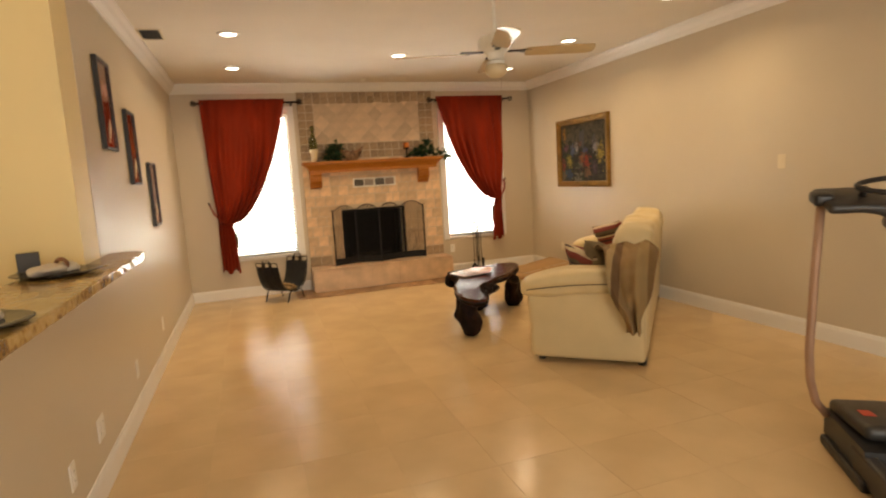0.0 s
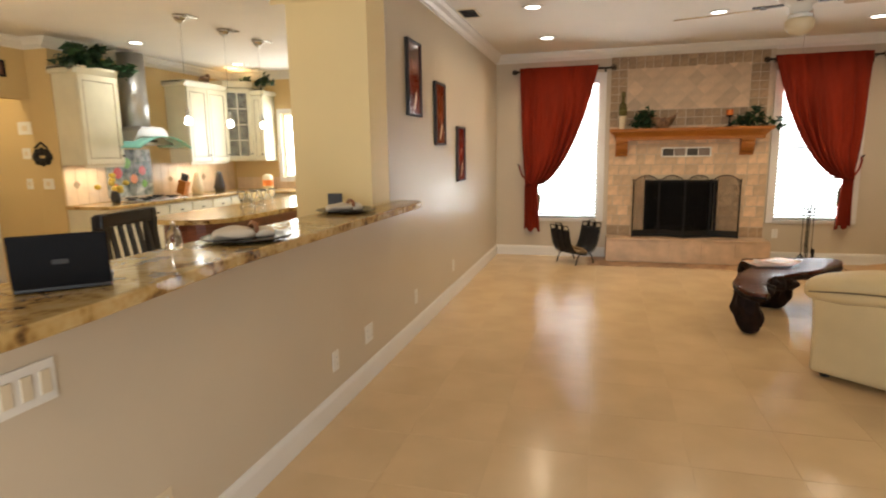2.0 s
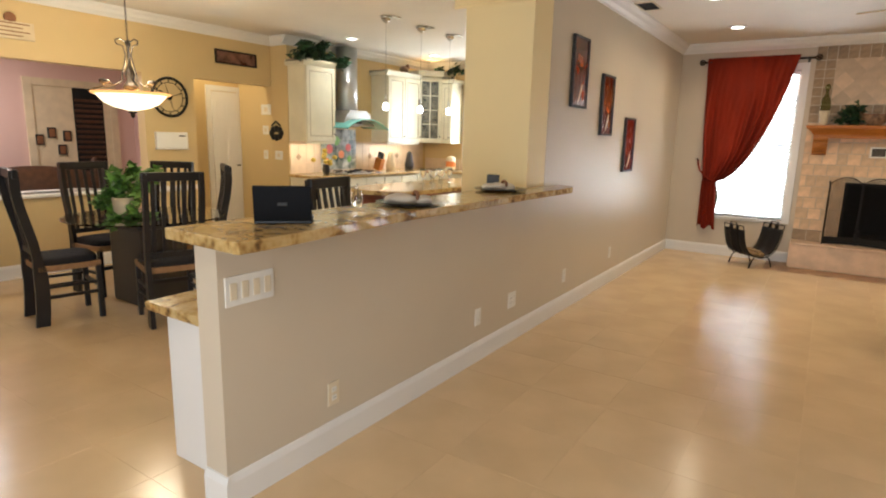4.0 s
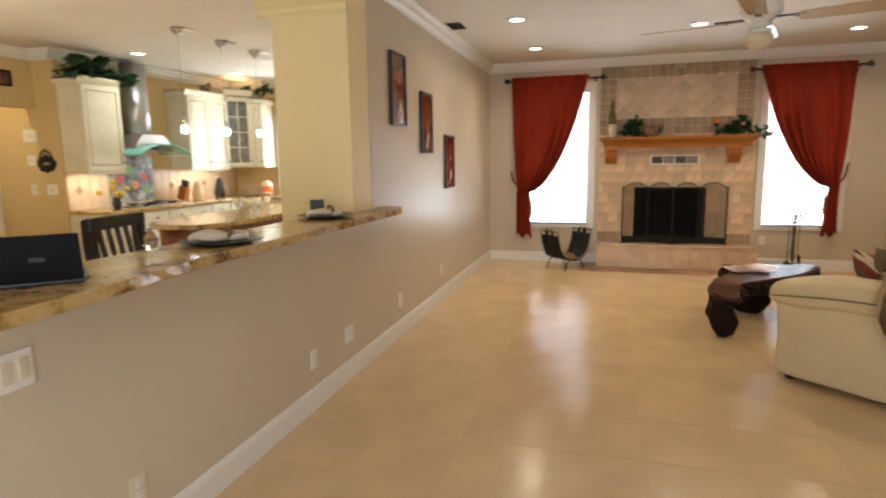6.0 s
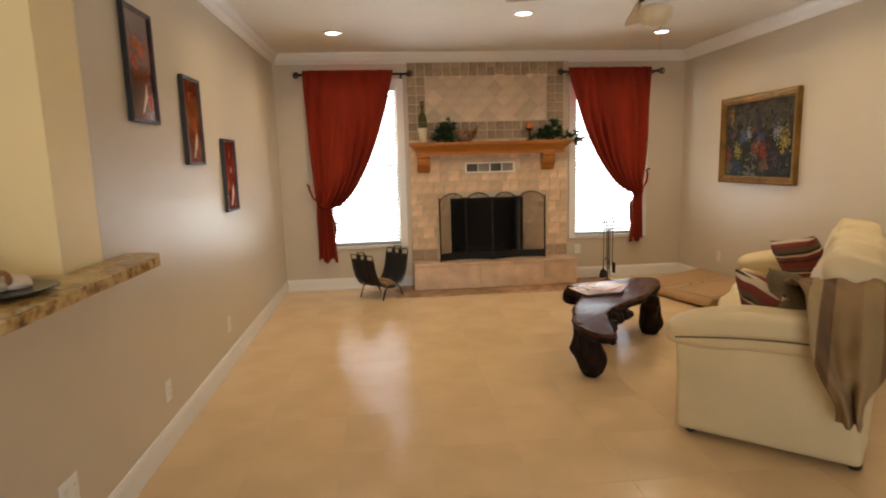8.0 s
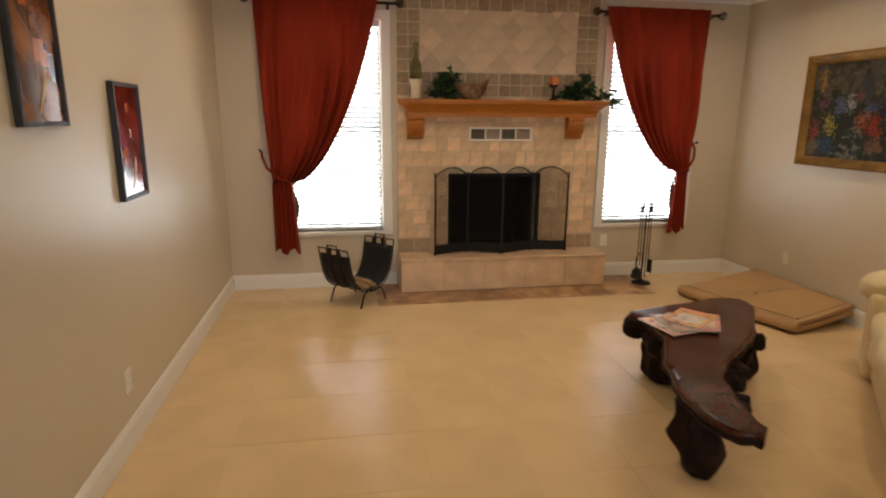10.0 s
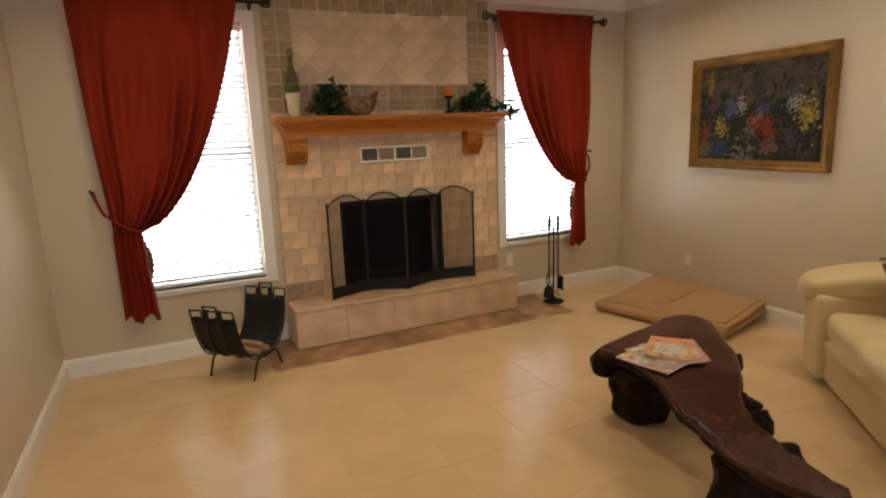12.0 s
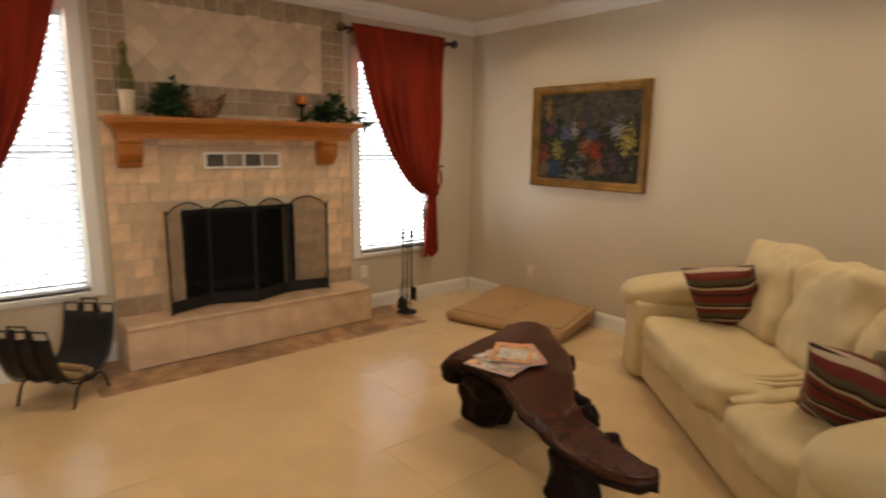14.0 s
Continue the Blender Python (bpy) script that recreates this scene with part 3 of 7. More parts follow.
rod(0.27, 1.545)
rod(3.32, 4.56)


# ---- fireplace wall ----
FX0, FX1, FACE = 1.515, 3.43, 7.315
fp = thing("fireplace", "tumbled stone fireplace surround with a black firebox", "fireplace", (0, FACE, 0))
for lo, hi in (((FX0, -0.007, 0.30), (2.0, 0.0195, 2.63)), ((2.86, -0.007, 0.30), (FX1, 0.0195, 2.63)), ((2.0, -0.007, 1.04), (2.86, 0.0195, 2.63))):
    part("backing", bx(lo, hi), MORTAR, fp)
part("firebox", join(bx((1.99, 0.55, 0.29), (2.87, 0.6, 1.06)), bx((1.98, 0.18, 0.29), (1.999, 0.6, 1.06)), bx((2.861, 0.18, 0.29), (2.88, 0.6, 1.06)), bx((1.98, 0.18, 1.041), (2.88, 0.6, 1.08)), bx((1.98, 0.02, 0.26), (2.88, 0.6, 0.299))), SOOT_SHADE, fp, "black sooty firebox")
part("opening_trim", join(bx((1.985, -0.02, 0.31), (2.012, 0.03, 1.05), 0.003), bx((2.848, -0.02, 0.31), (2.875, 0.03, 1.05), 0.003), bx((2.012, -0.02, 1.015), (2.848, 0.03, 1.05), 0.003)), IRON, fp, "black iron frame")
part("fire_grate", join(*[tube([(2.15, 0.12 + 0.06 * i, 0.40), (2.7, 0.12 + 0.06 * i, 0.40)], 0.009, 6) for i in range(5)], *[tube([(x, 0.1, 0.30), (x, 0.1, 0.47)], 0.009, 6) for x in (2.2, 2.65)]), IRON, fp)


def tile_bm(w, h, d=0.0125, chip=0.0026):
    bm = bx((-w / 2, -d, -h / 2), (w / 2, -0.004, h / 2))
    for v in bm.verts:
        if v.co.y < -d / 2:
            v.co.x -= math.copysign(chip * random.uniform(0.4, 1.1), v.co.x)
            v.co.z -= math.copysign(chip * random.uniform(0.4, 1.1), v.co.z)
    return bm


def spot(x, z, spin=0.0):
    return pose(x, 0.002 - random.uniform(0, 0.002), z, 0, spin + random.uniform(-0.8, 0.8), 0)


P = 0.1035
cols = [FX0 + P * (i + 0.5) for i in range(18)]
PX0, PX1, PZ0, PZ1 = FX0 + 2 * P, FX0 + 16 * P, 1.955, 2.49
brown = [spot(x + random.uniform(-0.002, 0.002), 2.488 + P * (r + 0.5) * 0.68, 0) for x in cols[2:16] for r in (0,)]
side = [spot(x, 1.745 + P * (r + 0.5)) for x in cols[:2] + cols[16:] for r in range(8)]
low = [spot(x + random.uniform(-0.003, 0.003), 1.745 + P * (r + 0.5)) for x in cols[2:16] for r in (0, 1)]
high = [spot(x, 2.57 + 0.02) for x in cols]
pieces("tile", side[::2] + low[1::2] + brown, tile_bm(0.096, 0.096), TUMBLEDARK, fp)
pieces("tile", side[1::2] + low[::2], tile_bm(0.097, 0.095), TUMBLEDARK, fp)
pieces("tile", high, tile_bm(0.097, 0.07), TUMBLEDARK, fp)
# diamond field, cut off along its border
D = 0.148
field = []
for i in range(-14, 15):
    for j in range(-14, 15):
        cx, cz = (PX0 + PX1) / 2 + (i - j) * D * 0.7071, (PZ0 + PZ1) / 2 + (i + j) * D * 0.7071
        r = D * 0.702
        if not (PX0 - r < cx < PX1 + r and PZ0 - r < cz < PZ1 + r):
            continue
        poly = [(cx + r, cz), (cx, cz + r), (cx - r, cz), (cx, cz - r)]
        for axis, lim, sign in ((0, PX0, 1), (0, PX1, -1), (1, PZ0, 1), (1, PZ1, -1)):
            out = []
            for a, b in zip(poly, poly[1:] + poly[:1]):
                ia, ib = sign * (a[axis] - lim) >= 0, sign * (b[axis] - lim) >= 0
                if ia:
                    out.append(a)
                if ia != ib:
                    t = (lim - a[axis]) / (b[axis] - a[axis])
                    out.append((a[0] + t * (b[0] - a[0]), a[1] + t * (b[1] - a[1])))
            poly = out
            if not poly:
                break
        if len(poly) >= 3:
            field.append(poly)
for poly in field:
    mx, mz = sum(p[0] for p in poly) / len(poly), sum(p[1] for p in poly) / len(poly)
    if max(p[0] for p in poly) - min(p[0] for p in poly) < 0.02 or max(p[1] for p in poly) - min(p[1] for p in poly) < 0.02:
        continue
    d = random.uniform(0.011, 0.014)
    bm = prism([(p[0] - mx, p[1] - mz) for p in poly], 0, d)
    bmesh.ops.transform(bm, matrix=Matrix(((1, 0, 0, 0), (0, 0, -1, 0), (0, 1, 0, 0), (0, 0, 0, 1))), verts=bm.verts)
    pieces("tile", [pose(mx, 0.002, mz)], bm, DIAMOND, fp)
# lower field: rows of squarish stone, offset row by row
HX0, HX1, HZ = 1.99, 2.87, 1.055
row, z = 0, 0.312
while z < 1.70:
    h = 0.134 if z < 1.60 else 1.745 - z
    x = FX0
    first = True
    while x < FX1 - 0.01:
        w = random.choice((0.10, 0.134, 0.134, 0.15))
        if first and row % 2:
            w = 0.07
        first = False
        x2 = min(x + w, FX1)
        if FX1 - x2 < 0.04:
            x2 = FX1
        a, b = x, x2
        if z + h > 0.31 and z < HZ:
            if a < HX0 < b:
                b = HX0
            elif a < HX1 < b:
                a = HX1
            if HX0 - 0.001 < (a + b) / 2 < HX1:
                x = x2
                continue
        if b - a > 0.02:
            dark = z < 0.33 and (a < FX0 + 0.2 or b > FX1 - 0.2)
            pieces("tile", [spot((a + b) / 2, z + h / 2)], tile_bm(b - a - 0.006, h - 0.006, 0.013), TUMBLEDARK if dark else TUMBLED, fp)
        x = x2
    z += h
    row += 1

hearth = thing("hearth", "raised stone hearth faced with large square tiles", "hearth", (0, 0, 0))
part("core", bx((1.525, 7.03, -0.01), (3.45, 7.313, 0.285)), MORTAR, hearth)
w = 0.3865
for i in range(5):
    x = 1.515 + i * w
    part("facing_tile", bx((x + 0.001, 7.012, 0.012), (x + w - 0.001, 7.028, 0.285), 0.001, 1), HEARTH, hearth)
for i in range(4):
    x = 1.512 + i * 0.485
    part("top_slab", bx((x + 0.002, 7.0, 0.286), (x + 0.483, 7.31, 0.312), 0.006), HEARTH, hearth)
for x in (1.511, 3.451):
    part("end_tile", bx((x, 7.03, 0.012), (x + 0.013, 7.31, 0.285), 0.002, 1), HEARTH, hearth)

sl = thing("hearth_border", "rust brown slate tiles set flush round the hearth", "floor tile")
x = 1.285
while x < 3.8:
    w = 0.305
    part("tile", bx((x + 0.002, 6.69, -0.01), (min(x + w, 3.82) - 0.002, 7.008, 0.004), 0.002, 1), SLATE, sl)
    x += w
part("tile", bx((1.285, 7.012, -0.01), (1.505, 7.315, 0.004), 0.002, 1), SLATE, sl)
part("tile", bx((3.47, 7.012, -0.01), (3.82, 7.315, 0.004), 0.002, 1), SLATE, sl)

mantel = thing("mantel_shelf", "golden oak mantel shelf on carved corbels", "mantel", (2.475, 7.315, 0))
prof = [(0, 1.565), (0.13, 1.565), (0.13, 1.60), (0.145, 1.625), (0.165, 1.645), (0.185, 1.665), (0.205, 1.675), (0.205, 1.71), (0, 1.71)]
bm = bmesh.new()
HW = 0.955
loop = []
for d, z in prof:
    inset = 0.205 - d
    loop.append([bm.verts.new((-HW + inset if d else -HW + (0.205 - max(0.13, min(0.205, 0.13 + (z - 1.6) * 1.0))), 0, z)), bm.verts.new((-HW + inset, -d, z)), bm.verts.new((HW - inset, -d, z)), bm.verts.new((HW - inset if d else HW - (0.205 - max(0.13, min(0.205, 0.13 + (z - 1.6) * 1.0))), 0, z))])
for d in range(1, 7):
    a, b = loop[d], loop[d + 1]
    for v in (a, b):
        v[0].co.x, v[3].co.x = v[1].co.x, v[2].co.x
    for k in range(3):
        bm.faces.new((a[k], a[k + 1], b[k + 1], b[k]))
bm.faces.new(loop[1])
bm.faces.new(loop[7][::-1])
for v in loop[0] + loop[8]:
    bm.verts.remove(v)
part("shelf", bm, OAK, mantel)
part("lip", bx((-HW - 0.008, -0.213, 1.686), (HW + 0.008, 0.0, 1.712), 0.006), OAK, mantel)


def corbel(x):
    pr = [(0, 1.565), (0.12, 1.565), (0.125, 1.545), (0.11, 1.53), (0.118, 1.50), (0.112, 1.46), (0.09, 1.425), (0.06, 1.405), (0.055, 1.385), (0.035, 1.37), (0, 1.362)]
    body = []
    for w, k in ((0.075, 1.0), (0.05, 1.06)):
        b = moulding([(d * k, z) for d, z in pr], (x - w, 0, 0), (x + w, 0, 0), (0, -1, 0))
        body.append(b)
    for i in range(5):
        xx = x - 0.05 + 0.025 * i
        body.append(tube([(xx, -d * 1.07, z) for d, z in pr[3:9]], 0.007, 6))
    part("corbel", join(*body), OAK, mantel, "carved golden oak corbel")


corbel(-0.80)
corbel(0.695)

vent = thing("wall_vent", "white double register grille set in the stone", "vent", (2.472, 7.302, 1.41))
part("frame", join(bx((-0.30, -0.014, 0.045), (0.30, 0, 0.062), 0.003), bx((-0.30, -0.014, -0.062), (0.30, 0, -0.045), 0.003), *[bx((x - 0.0095, -0.014, -0.045), (x + 0.0095, 0, 0.045), 0.002) for x in (-0.29, 0, 0.29)],
                   *[bx((x - 0.006, -0.012, -0.045), (x + 0.006, 0, 0.045), 0.001) for x in (-0.145, 0.145)]), PLASTIC, vent)
# flat dark sheet paints the shade inside the grille; no duct is built
part("duct", bx((-0.28, -0.003, -0.046), (0.28, -0.001, 0.046)), surf("vent_depth_shade", (0.075, 0.066, 0.055), 0.7, 0.2, 20), vent, "dark sheet in place of the shaded duct")
for x0 in (-0.138, 0.152):
    pieces("louvre", [pose(x0 + 0.064, -0.006, -0.038 + 0.0095 * i, 30) for i in range(9)], bx((-0.063, -0.004, -0.0035), (0.063, 0.004, 0.0035)), SILVER, vent)

screen = thing("fire_screen", "folding black mesh fire screen with arched tops", "fire screen", (0, 0, 0.314))
posts = [(1.835, 7.13), (2.165, 7.255), (2.465, 7.125), (2.785, 7.245), (3.115, 7.175)]
for (xa, ya), (xb, yb) in zip(posts, posts[1:]):
    a, b = Vector((xa, ya, 0)), Vector((xb, yb, 0))
    d = (b - a).normalized()
    a, b = a + d * 0.006, b - d * 0.006
    L = (b - a).length
    arch = [a + d * (L * t) + Vector((0, 0, 0.715 + 0.085 * math.sin(math.pi * t) ** 0.7)) for t in [i / 14 for i in range(15)]]
    panel = part("panel_frame", join(tube([a, a + Vector((0, 0, 0.715))], 0.007, 6), tube([b, b + Vector((0, 0, 0.715))], 0.007, 6), tube(arch, 0.006, 6), tube([a + Vector((0, 0, 0.015)), b + Vector((0, 0, 0.015))], 0.008, 6)), IRON, screen)
    part("kick_plate", sheet(lambda u, v: a.lerp(b, u) + Vector((0, 0, 0.02 + 0.075 * v)), 1, 1, 0.003), IRON, panel)
    part("wire_mesh", sheet(lambda u, v: a.lerp(b, u) + Vector((0, 0, 0.095 + v * (0.62 + 0.085 * math.sin(math.pi * u) ** 0.7))), 16, 1), MESH, panel)
for x, y in posts:
    part("hinge_post", join(tube([(x, y, 0), (x, y, 0.73)], 0.006, 6), lathe([(0.003, 0.728), (0.010, 0.738), (0.010, 0.748), (0.003, 0.758)], 8, (x, y, 0))), IRON, screen)


# ---- things on the mantel ----
def ivy(name, label, at, sprays, leaf, mat, group="", pot=None, reach=0.07):
    t = thing(name, label, "plant", at, 0, group)
    stems, verts, faces = [], [], []
    for (dx, dy, dz), n in sprays:
        pts = [Vector((0, 0, 0.02)) + Vector((dx * k, dy * k, dz * (k if dz < 0 else math.sin(k * 1.6)) )) + Vector((random.uniform(-1, 1), random.uniform(-0.4, 0.4), random.uniform(-0.5, 0.5))) * 0.012 for k in [i / 6 for i in range(7)]]
        stems.append(tube(pts, 0.0022, 4))
        for _ in range(n):
            k = random.random() ** 0.7 * 5.99
            p = pts[int(k)].lerp(pts[int(k) + 1], k % 1) + Vector((random.gauss(0, 0.022), random.gauss(0, 0.016), random.gauss(0, 0.022)))
            p.y = min(p.y, reach)
            r = Euler((random.uniform(-0.9, 0.9), random.uniform(-0.9, 0.9), random.uniform(0, 6.3))).to_matrix()
            s = leaf * random.uniform(0.6, 1.25)
            o = len(verts)
            for q in ((0, -0.2, 0), (0.55, -0.35, 0.06), (0.42, 0.2, 0.05), (0.0, 1.0, -0.08), (-0.42, 0.2, 0.05), (-0.55, -0.35, 0.06), (0, 0.1, -0.04)):
                verts.append(p + r @ (Vector(q) * s))
            faces += [(o, o + 1, o + 6), (o + 1, o + 2, o + 6), (o + 2, o + 3, o + 6), (o + 3, o + 4, o + 6), (o + 4, o + 5, o + 6), (o + 5, o, o + 6)]
    part("stems", join(*stems), IVY, t)
    me = bpy.data.meshes.new("foliage")
    me.from_pydata([tuple(v) for v in verts], [], faces)
    me.materials.append(mat)
    fo = new("foliage", me)
    fo.parent = t
    if pot:
        part("pot", lathe(pot, 18), CERAMIC, t, "", True)
    return t


TOP = 1.713
v = thing("bottle_vase", "olive glass bottle in a cream ceramic base", "vase", (1.675, 7.215, TOP))
part("base", lathe([(0.038, 0), (0.043, 0.01), (0.047, 0.10), (0.055, 0.165), (0.05, 0.168), (0.045, 0.15)], 20), CERAMIC, v, "cream ceramic base", True)
part("bottle", lathe([(0.040, 0.152), (0.052, 0.20), (0.053, 0.25), (0.044, 0.30), (0.022, 0.345), (0.016, 0.37), (0.016, 0.40)], 20), GREENGLASS, v, "olive green glass bottle", True)
part("stopper", lathe([(0.012, 0.40), (0.022, 0.41), (0.030, 0.435), (0.024, 0.46), (0.008, 0.475)], 16), GREENGLASS, v, "round glass stopper", True)
ivy("ivy_plant", "dark green trailing ivy on the mantel shelf", (1.93, 7.20, TOP), [((0.02, 0, 0.21), 40), ((-0.10, -0.02, 0.12), 45), ((0.12, 0, 0.16), 45), ((-0.15, -0.02, 0.035), 35), ((0.07, -0.04, 0.10), 40), ((-0.04, 0, 0.18), 36), ((0.1, -0.05, 0.03), 25)], 0.042, IVY, "mantel ivy")
ivy("ivy_plant", "dark green trailing ivy spilling off the mantel end", (3.13, 7.20, TOP), [((0.14, 0, 0.20), 40), ((-0.10, -0.02, 0.08), 40), ((0.20, -0.02, 0.08), 50), ((0.36, -0.05, 0.03), 50), ((0.43, -0.04, -0.03), 30), ((0.05, -0.04, 0.12), 40), ((-0.15, -0.03, 0.04), 25)], 0.044, IVY, "mantel ivy")
bk = thing("fish_basket", "brown woven bowl with upswept pointed ends", "basket", (2.16, 7.19, TOP))


def basket(u, v):
    a = 2 * math.pi * u
    r = 0.45 + 0.55 * math.sin(v * math.pi / 2)
    flare = max(0, math.cos(a)) ** 6 + 0.6 * max(0, -math.cos(a)) ** 6
    return Vector((0.145 * r * math.cos(a) * (1 + 0.12 * flare * v), 0.075 * r * math.sin(a), 0.125 * v + 0.055 * flare * v * v + 0.004 * math.sin(30 * a)))


part("bowl", sheet(basket, 48, 12, 0.006), BASKET, bk, "", True)
part("base", lathe([(0.05, 0), (0.055, 0.006), (0.03, 0.012)], 16), BASKET, bk)
part("rim_band", tube([basket(i / 40, 0.98) for i in range(40)], 0.005, 5, True), BROWN, bk)
cd = thing("candle_holder", "orange pillar candle on a dark metal holder", "candle", (2.945, 7.235, TOP))
part("stand", lathe([(0.045, 0), (0.045, 0.008), (0.012, 0.02), (0.010, 0.115), (0.042, 0.13), (0.045, 0.14)], 18), IRON, cd, "", True)
part("candle", lathe([(0.037, 0.14), (0.038, 0.145), (0.038, 0.20), (0.034, 0.207), (0.01, 0.205)], 18), CANDLE, cd, "orange wax candle", True)
part("wick", tube([(0, 0, 0.205), (0.002, 0, 0.218)], 0.0015, 5), BLACK, cd)

# ---- log holder ----
lh = thing("log_holder", "black iron log carrier with a leather sling", "log holder", (1.125, 6.865, 0), -44)


def sling_y(s):
    """Half-width and height along the U of the sling, s from -1 to 1."""
    a = abs(s)
    return math.copysign(0.245 * math.sin(a * 1.5) / math.sin(1.5) * (1 + 0.10 * a ** 4), s), 0.135 + 0.32 * a ** 2.8


part("sling", sheet(lambda u, v: Vector((-0.165 + 0.33 * u, *sling_y(2 * v - 1))) + Vector((0, 0, 0.006 * math.sin(u * 14))), 14, 40, 0.006), LEATHER, lh, "black leather sling", True)
for x in (-0.165, -0.055, 0.055, 0.165):
    part("rib", tube([(x, sling_y(s)[0] * 1.03, sling_y(s)[1] - 0.008) for s in [-1 + i / 12 for i in range(25)]], 0.006, 6), IRON, lh)
for s in (-1, 1):
    y, z = sling_y(s)
    y *= 1.03
    part("top_rail", join(*[tube([(x0, y, z), (x0, y + s * 0.012, z + 0.055), (x0 + 0.09, y + s * 0.012, z + 0.055), (x0 + 0.09, y, z)], 0.0065, 6) for x0 in (-0.165, -0.045, 0.075)], tube([(-0.165, y, z), (0.165, y, z)], 0.006, 6)), IRON, lh)
    part("handle", join(tube([(-0.055, y, z - 0.05), (-0.05, y + s * 0.018, z + 0.085), (0.05, y + s * 0.018, z + 0.085), (0.055, y, z - 0.05)], 0.008, 6), bx((-0.06, y - 0.012, z - 0.03), (-0.035, y + 0.014, z + 0.06), 0.004), bx((0.035, y - 0.012, z - 0.03), (0.06, y + 0.014, z + 0.06), 0.004)), LEATHER, lh)
for x in (-0.175, 0.175):
    for s in (-1, 1):
        part("leg", tube([(x, s * 0.01, 0.118), (x, s * 0.07, 0.135), (x, s * 0.115, 0.11), (x, s * 0.14, 0.05), (x, s * 0.155, 0.006), (x, s * 0.165, 0.003)], 0.0075, 6), IRON, lh)
part("stretcher", join(*[tube([(-0.175, s * 0.02, 0.12), (0.175, s * 0.02, 0.12)], 0.006, 6) for s in (-1, 1)]), IRON, lh)
for i, (y, z, r) in enumerate(((-0.05, 0.155, 0.028), (0.035, 0.152, 0.03), (-0.005, 0.19, 0.022))):
    lg = thing("firewood_log", "split brown log lying in the leather sling", "log", (1.125, 6.865, 0), -44, "logs in the carrier")
    part("bark", tube([(-0.15, y, z), (0, y + 0.008, z + 0.004), (0.155, y - 0.004, z)], [r * 0.92, r, r * 0.95], 9), BARK, lg)

# ---- fire tools ----
ft = thing("fire_tools", "black iron fireplace tools hanging on a stand", "fireplace tools", (3.845, 7.02, 0))
part("base", lathe([(0.09, 0), (0.092, 0.012), (0.07, 0.022), (0.02, 0.03), (0.012, 0.05)], 20), IRON, ft, "", True)
part("stem", tube([(0, 0, 0.03), (0, 0, 0.70)], 0.008, 8), IRON, ft)
part("cross_arms", join(tube([(-0.06, 0, 0.63), (0.06, 0, 0.63)], 0.005, 6), tube([(0, -0.06, 0.63), (0, 0.06, 0.63)], 0.005, 6)), IRON, ft)
for dx, dy, kind in ((-0.055, 0, "brush"), (0.055, 0, "shovel"), (0, -0.055, "poker"), (0, 0.055, "tongs")):
    tool = part(kind, tube([(dx, dy, 0.16), (dx, dy, 0.62), (dx, dy, 0.70)], [0.0045, 0.0045, 0.006], 6), IRON, ft)
    part("grip", lathe([(0.004, 0.68), (0.010, 0.70), (0.011, 0.75), (0.006, 0.765), (0.010, 0.78), (0.004, 0.79)], 10, (dx, dy, 0)), IRON, tool, "", True)
    if kind == "shovel":
        part("scoop", sheet(lambda u, v: Vector((dx + 0.02 - 0.0 * u, dy - 0.045 + 0.09 * u, 0.10 + 0.13 * v)) + Vector((0.015 * math.cos(math.pi * (u - 0.5)), 0, 0)), 8, 4, 0.003), IRON, tool)
    elif kind == "brush":
        part("bristles", lathe([(0.045, 0.055), (0.05, 0.06), (0.04, 0.13), (0.012, 0.165)], 14, (dx, dy, 0)), BLACKCLOTH, tool)
    elif kind == "tongs":
        part("jaws", tube([(dx, dy, 0.30), (dx - 0.035, dy, 0.24), (dx - 0.04, dy, 0.17), (dx, dy, 0.10), (dx + 0.04, dy, 0.17), (dx + 0.035, dy, 0.24)], 0.005, 5, True), IRON, tool)
    else:
        part("hook", tube([(dx, dy, 0.16), (dx, dy, 0.09), (dx, dy - 0.03, 0.08)], 0.005, 5), IRON, tool)

# ---- flattened carton ----
ct = thing("cardboard_carton", "flattened brown cardboard carton tipped up against the wall", "box", (4.45, 6.18, 0))
quad = [(-0.44, 0.42), (-0.15, -0.62), (0.43, -0.50), (0.43, 0.60)]


def tipped(bm):
    """The side by the wall rides up on the baseboard; the board sags a little between."""
    bmesh.ops.triangulate(bm, faces=[f for f in bm.faces if len(f.verts) > 4])
    bmesh.ops.subdivide_edges(bm, edges=[e for e in bm.edges if e.calc_length() > 0.1], cuts=7, use_grid_fill=True)
    for q in bm.verts:
        q.co.z += 0.075 * max(0.0, (q.co.x + 0.25) / 0.68) + 0.006 * noise.noise(q.co * 3.0)
        q.co.z = max(q.co.z, 0.003)
    return bm


part("carton", tipped(prism(quad, 0.008, 0.05)), CARD, ct)
part("top_flap", tipped(prism([(x * 1.01, y * 1.01) for x, y in quad], 0.066, 0.094)), CARD, ct)
part("side_fold", join(tipped(tube([(*quad[0], 0.05), (*quad[1], 0.05)], 0.042, 10)), tipped(tube([(*quad[3], 0.05), (*quad[0], 0.05)], 0.040, 10))), CARD, ct, "", True)
# darker strip filling the gap below the flap along one edge
part("dark_edge_strip", tipped(prism([(-0.13, -0.60), (0.40, -0.49), (0.40, -0.46), (-0.13, -0.57)], 0.0505, 0.0655)), DARKCARD, ct, "dark open edge")
part("crease", join(tipped(tube([(-0.40, 0.40, 0.095), (-0.115, -0.59, 0.095)], 0.003, 5)), tipped(tube([(-0.11, -0.57, 0.095), (0.41, -0.455, 0.095)], 0.003, 5))), DARKCARD, ct)
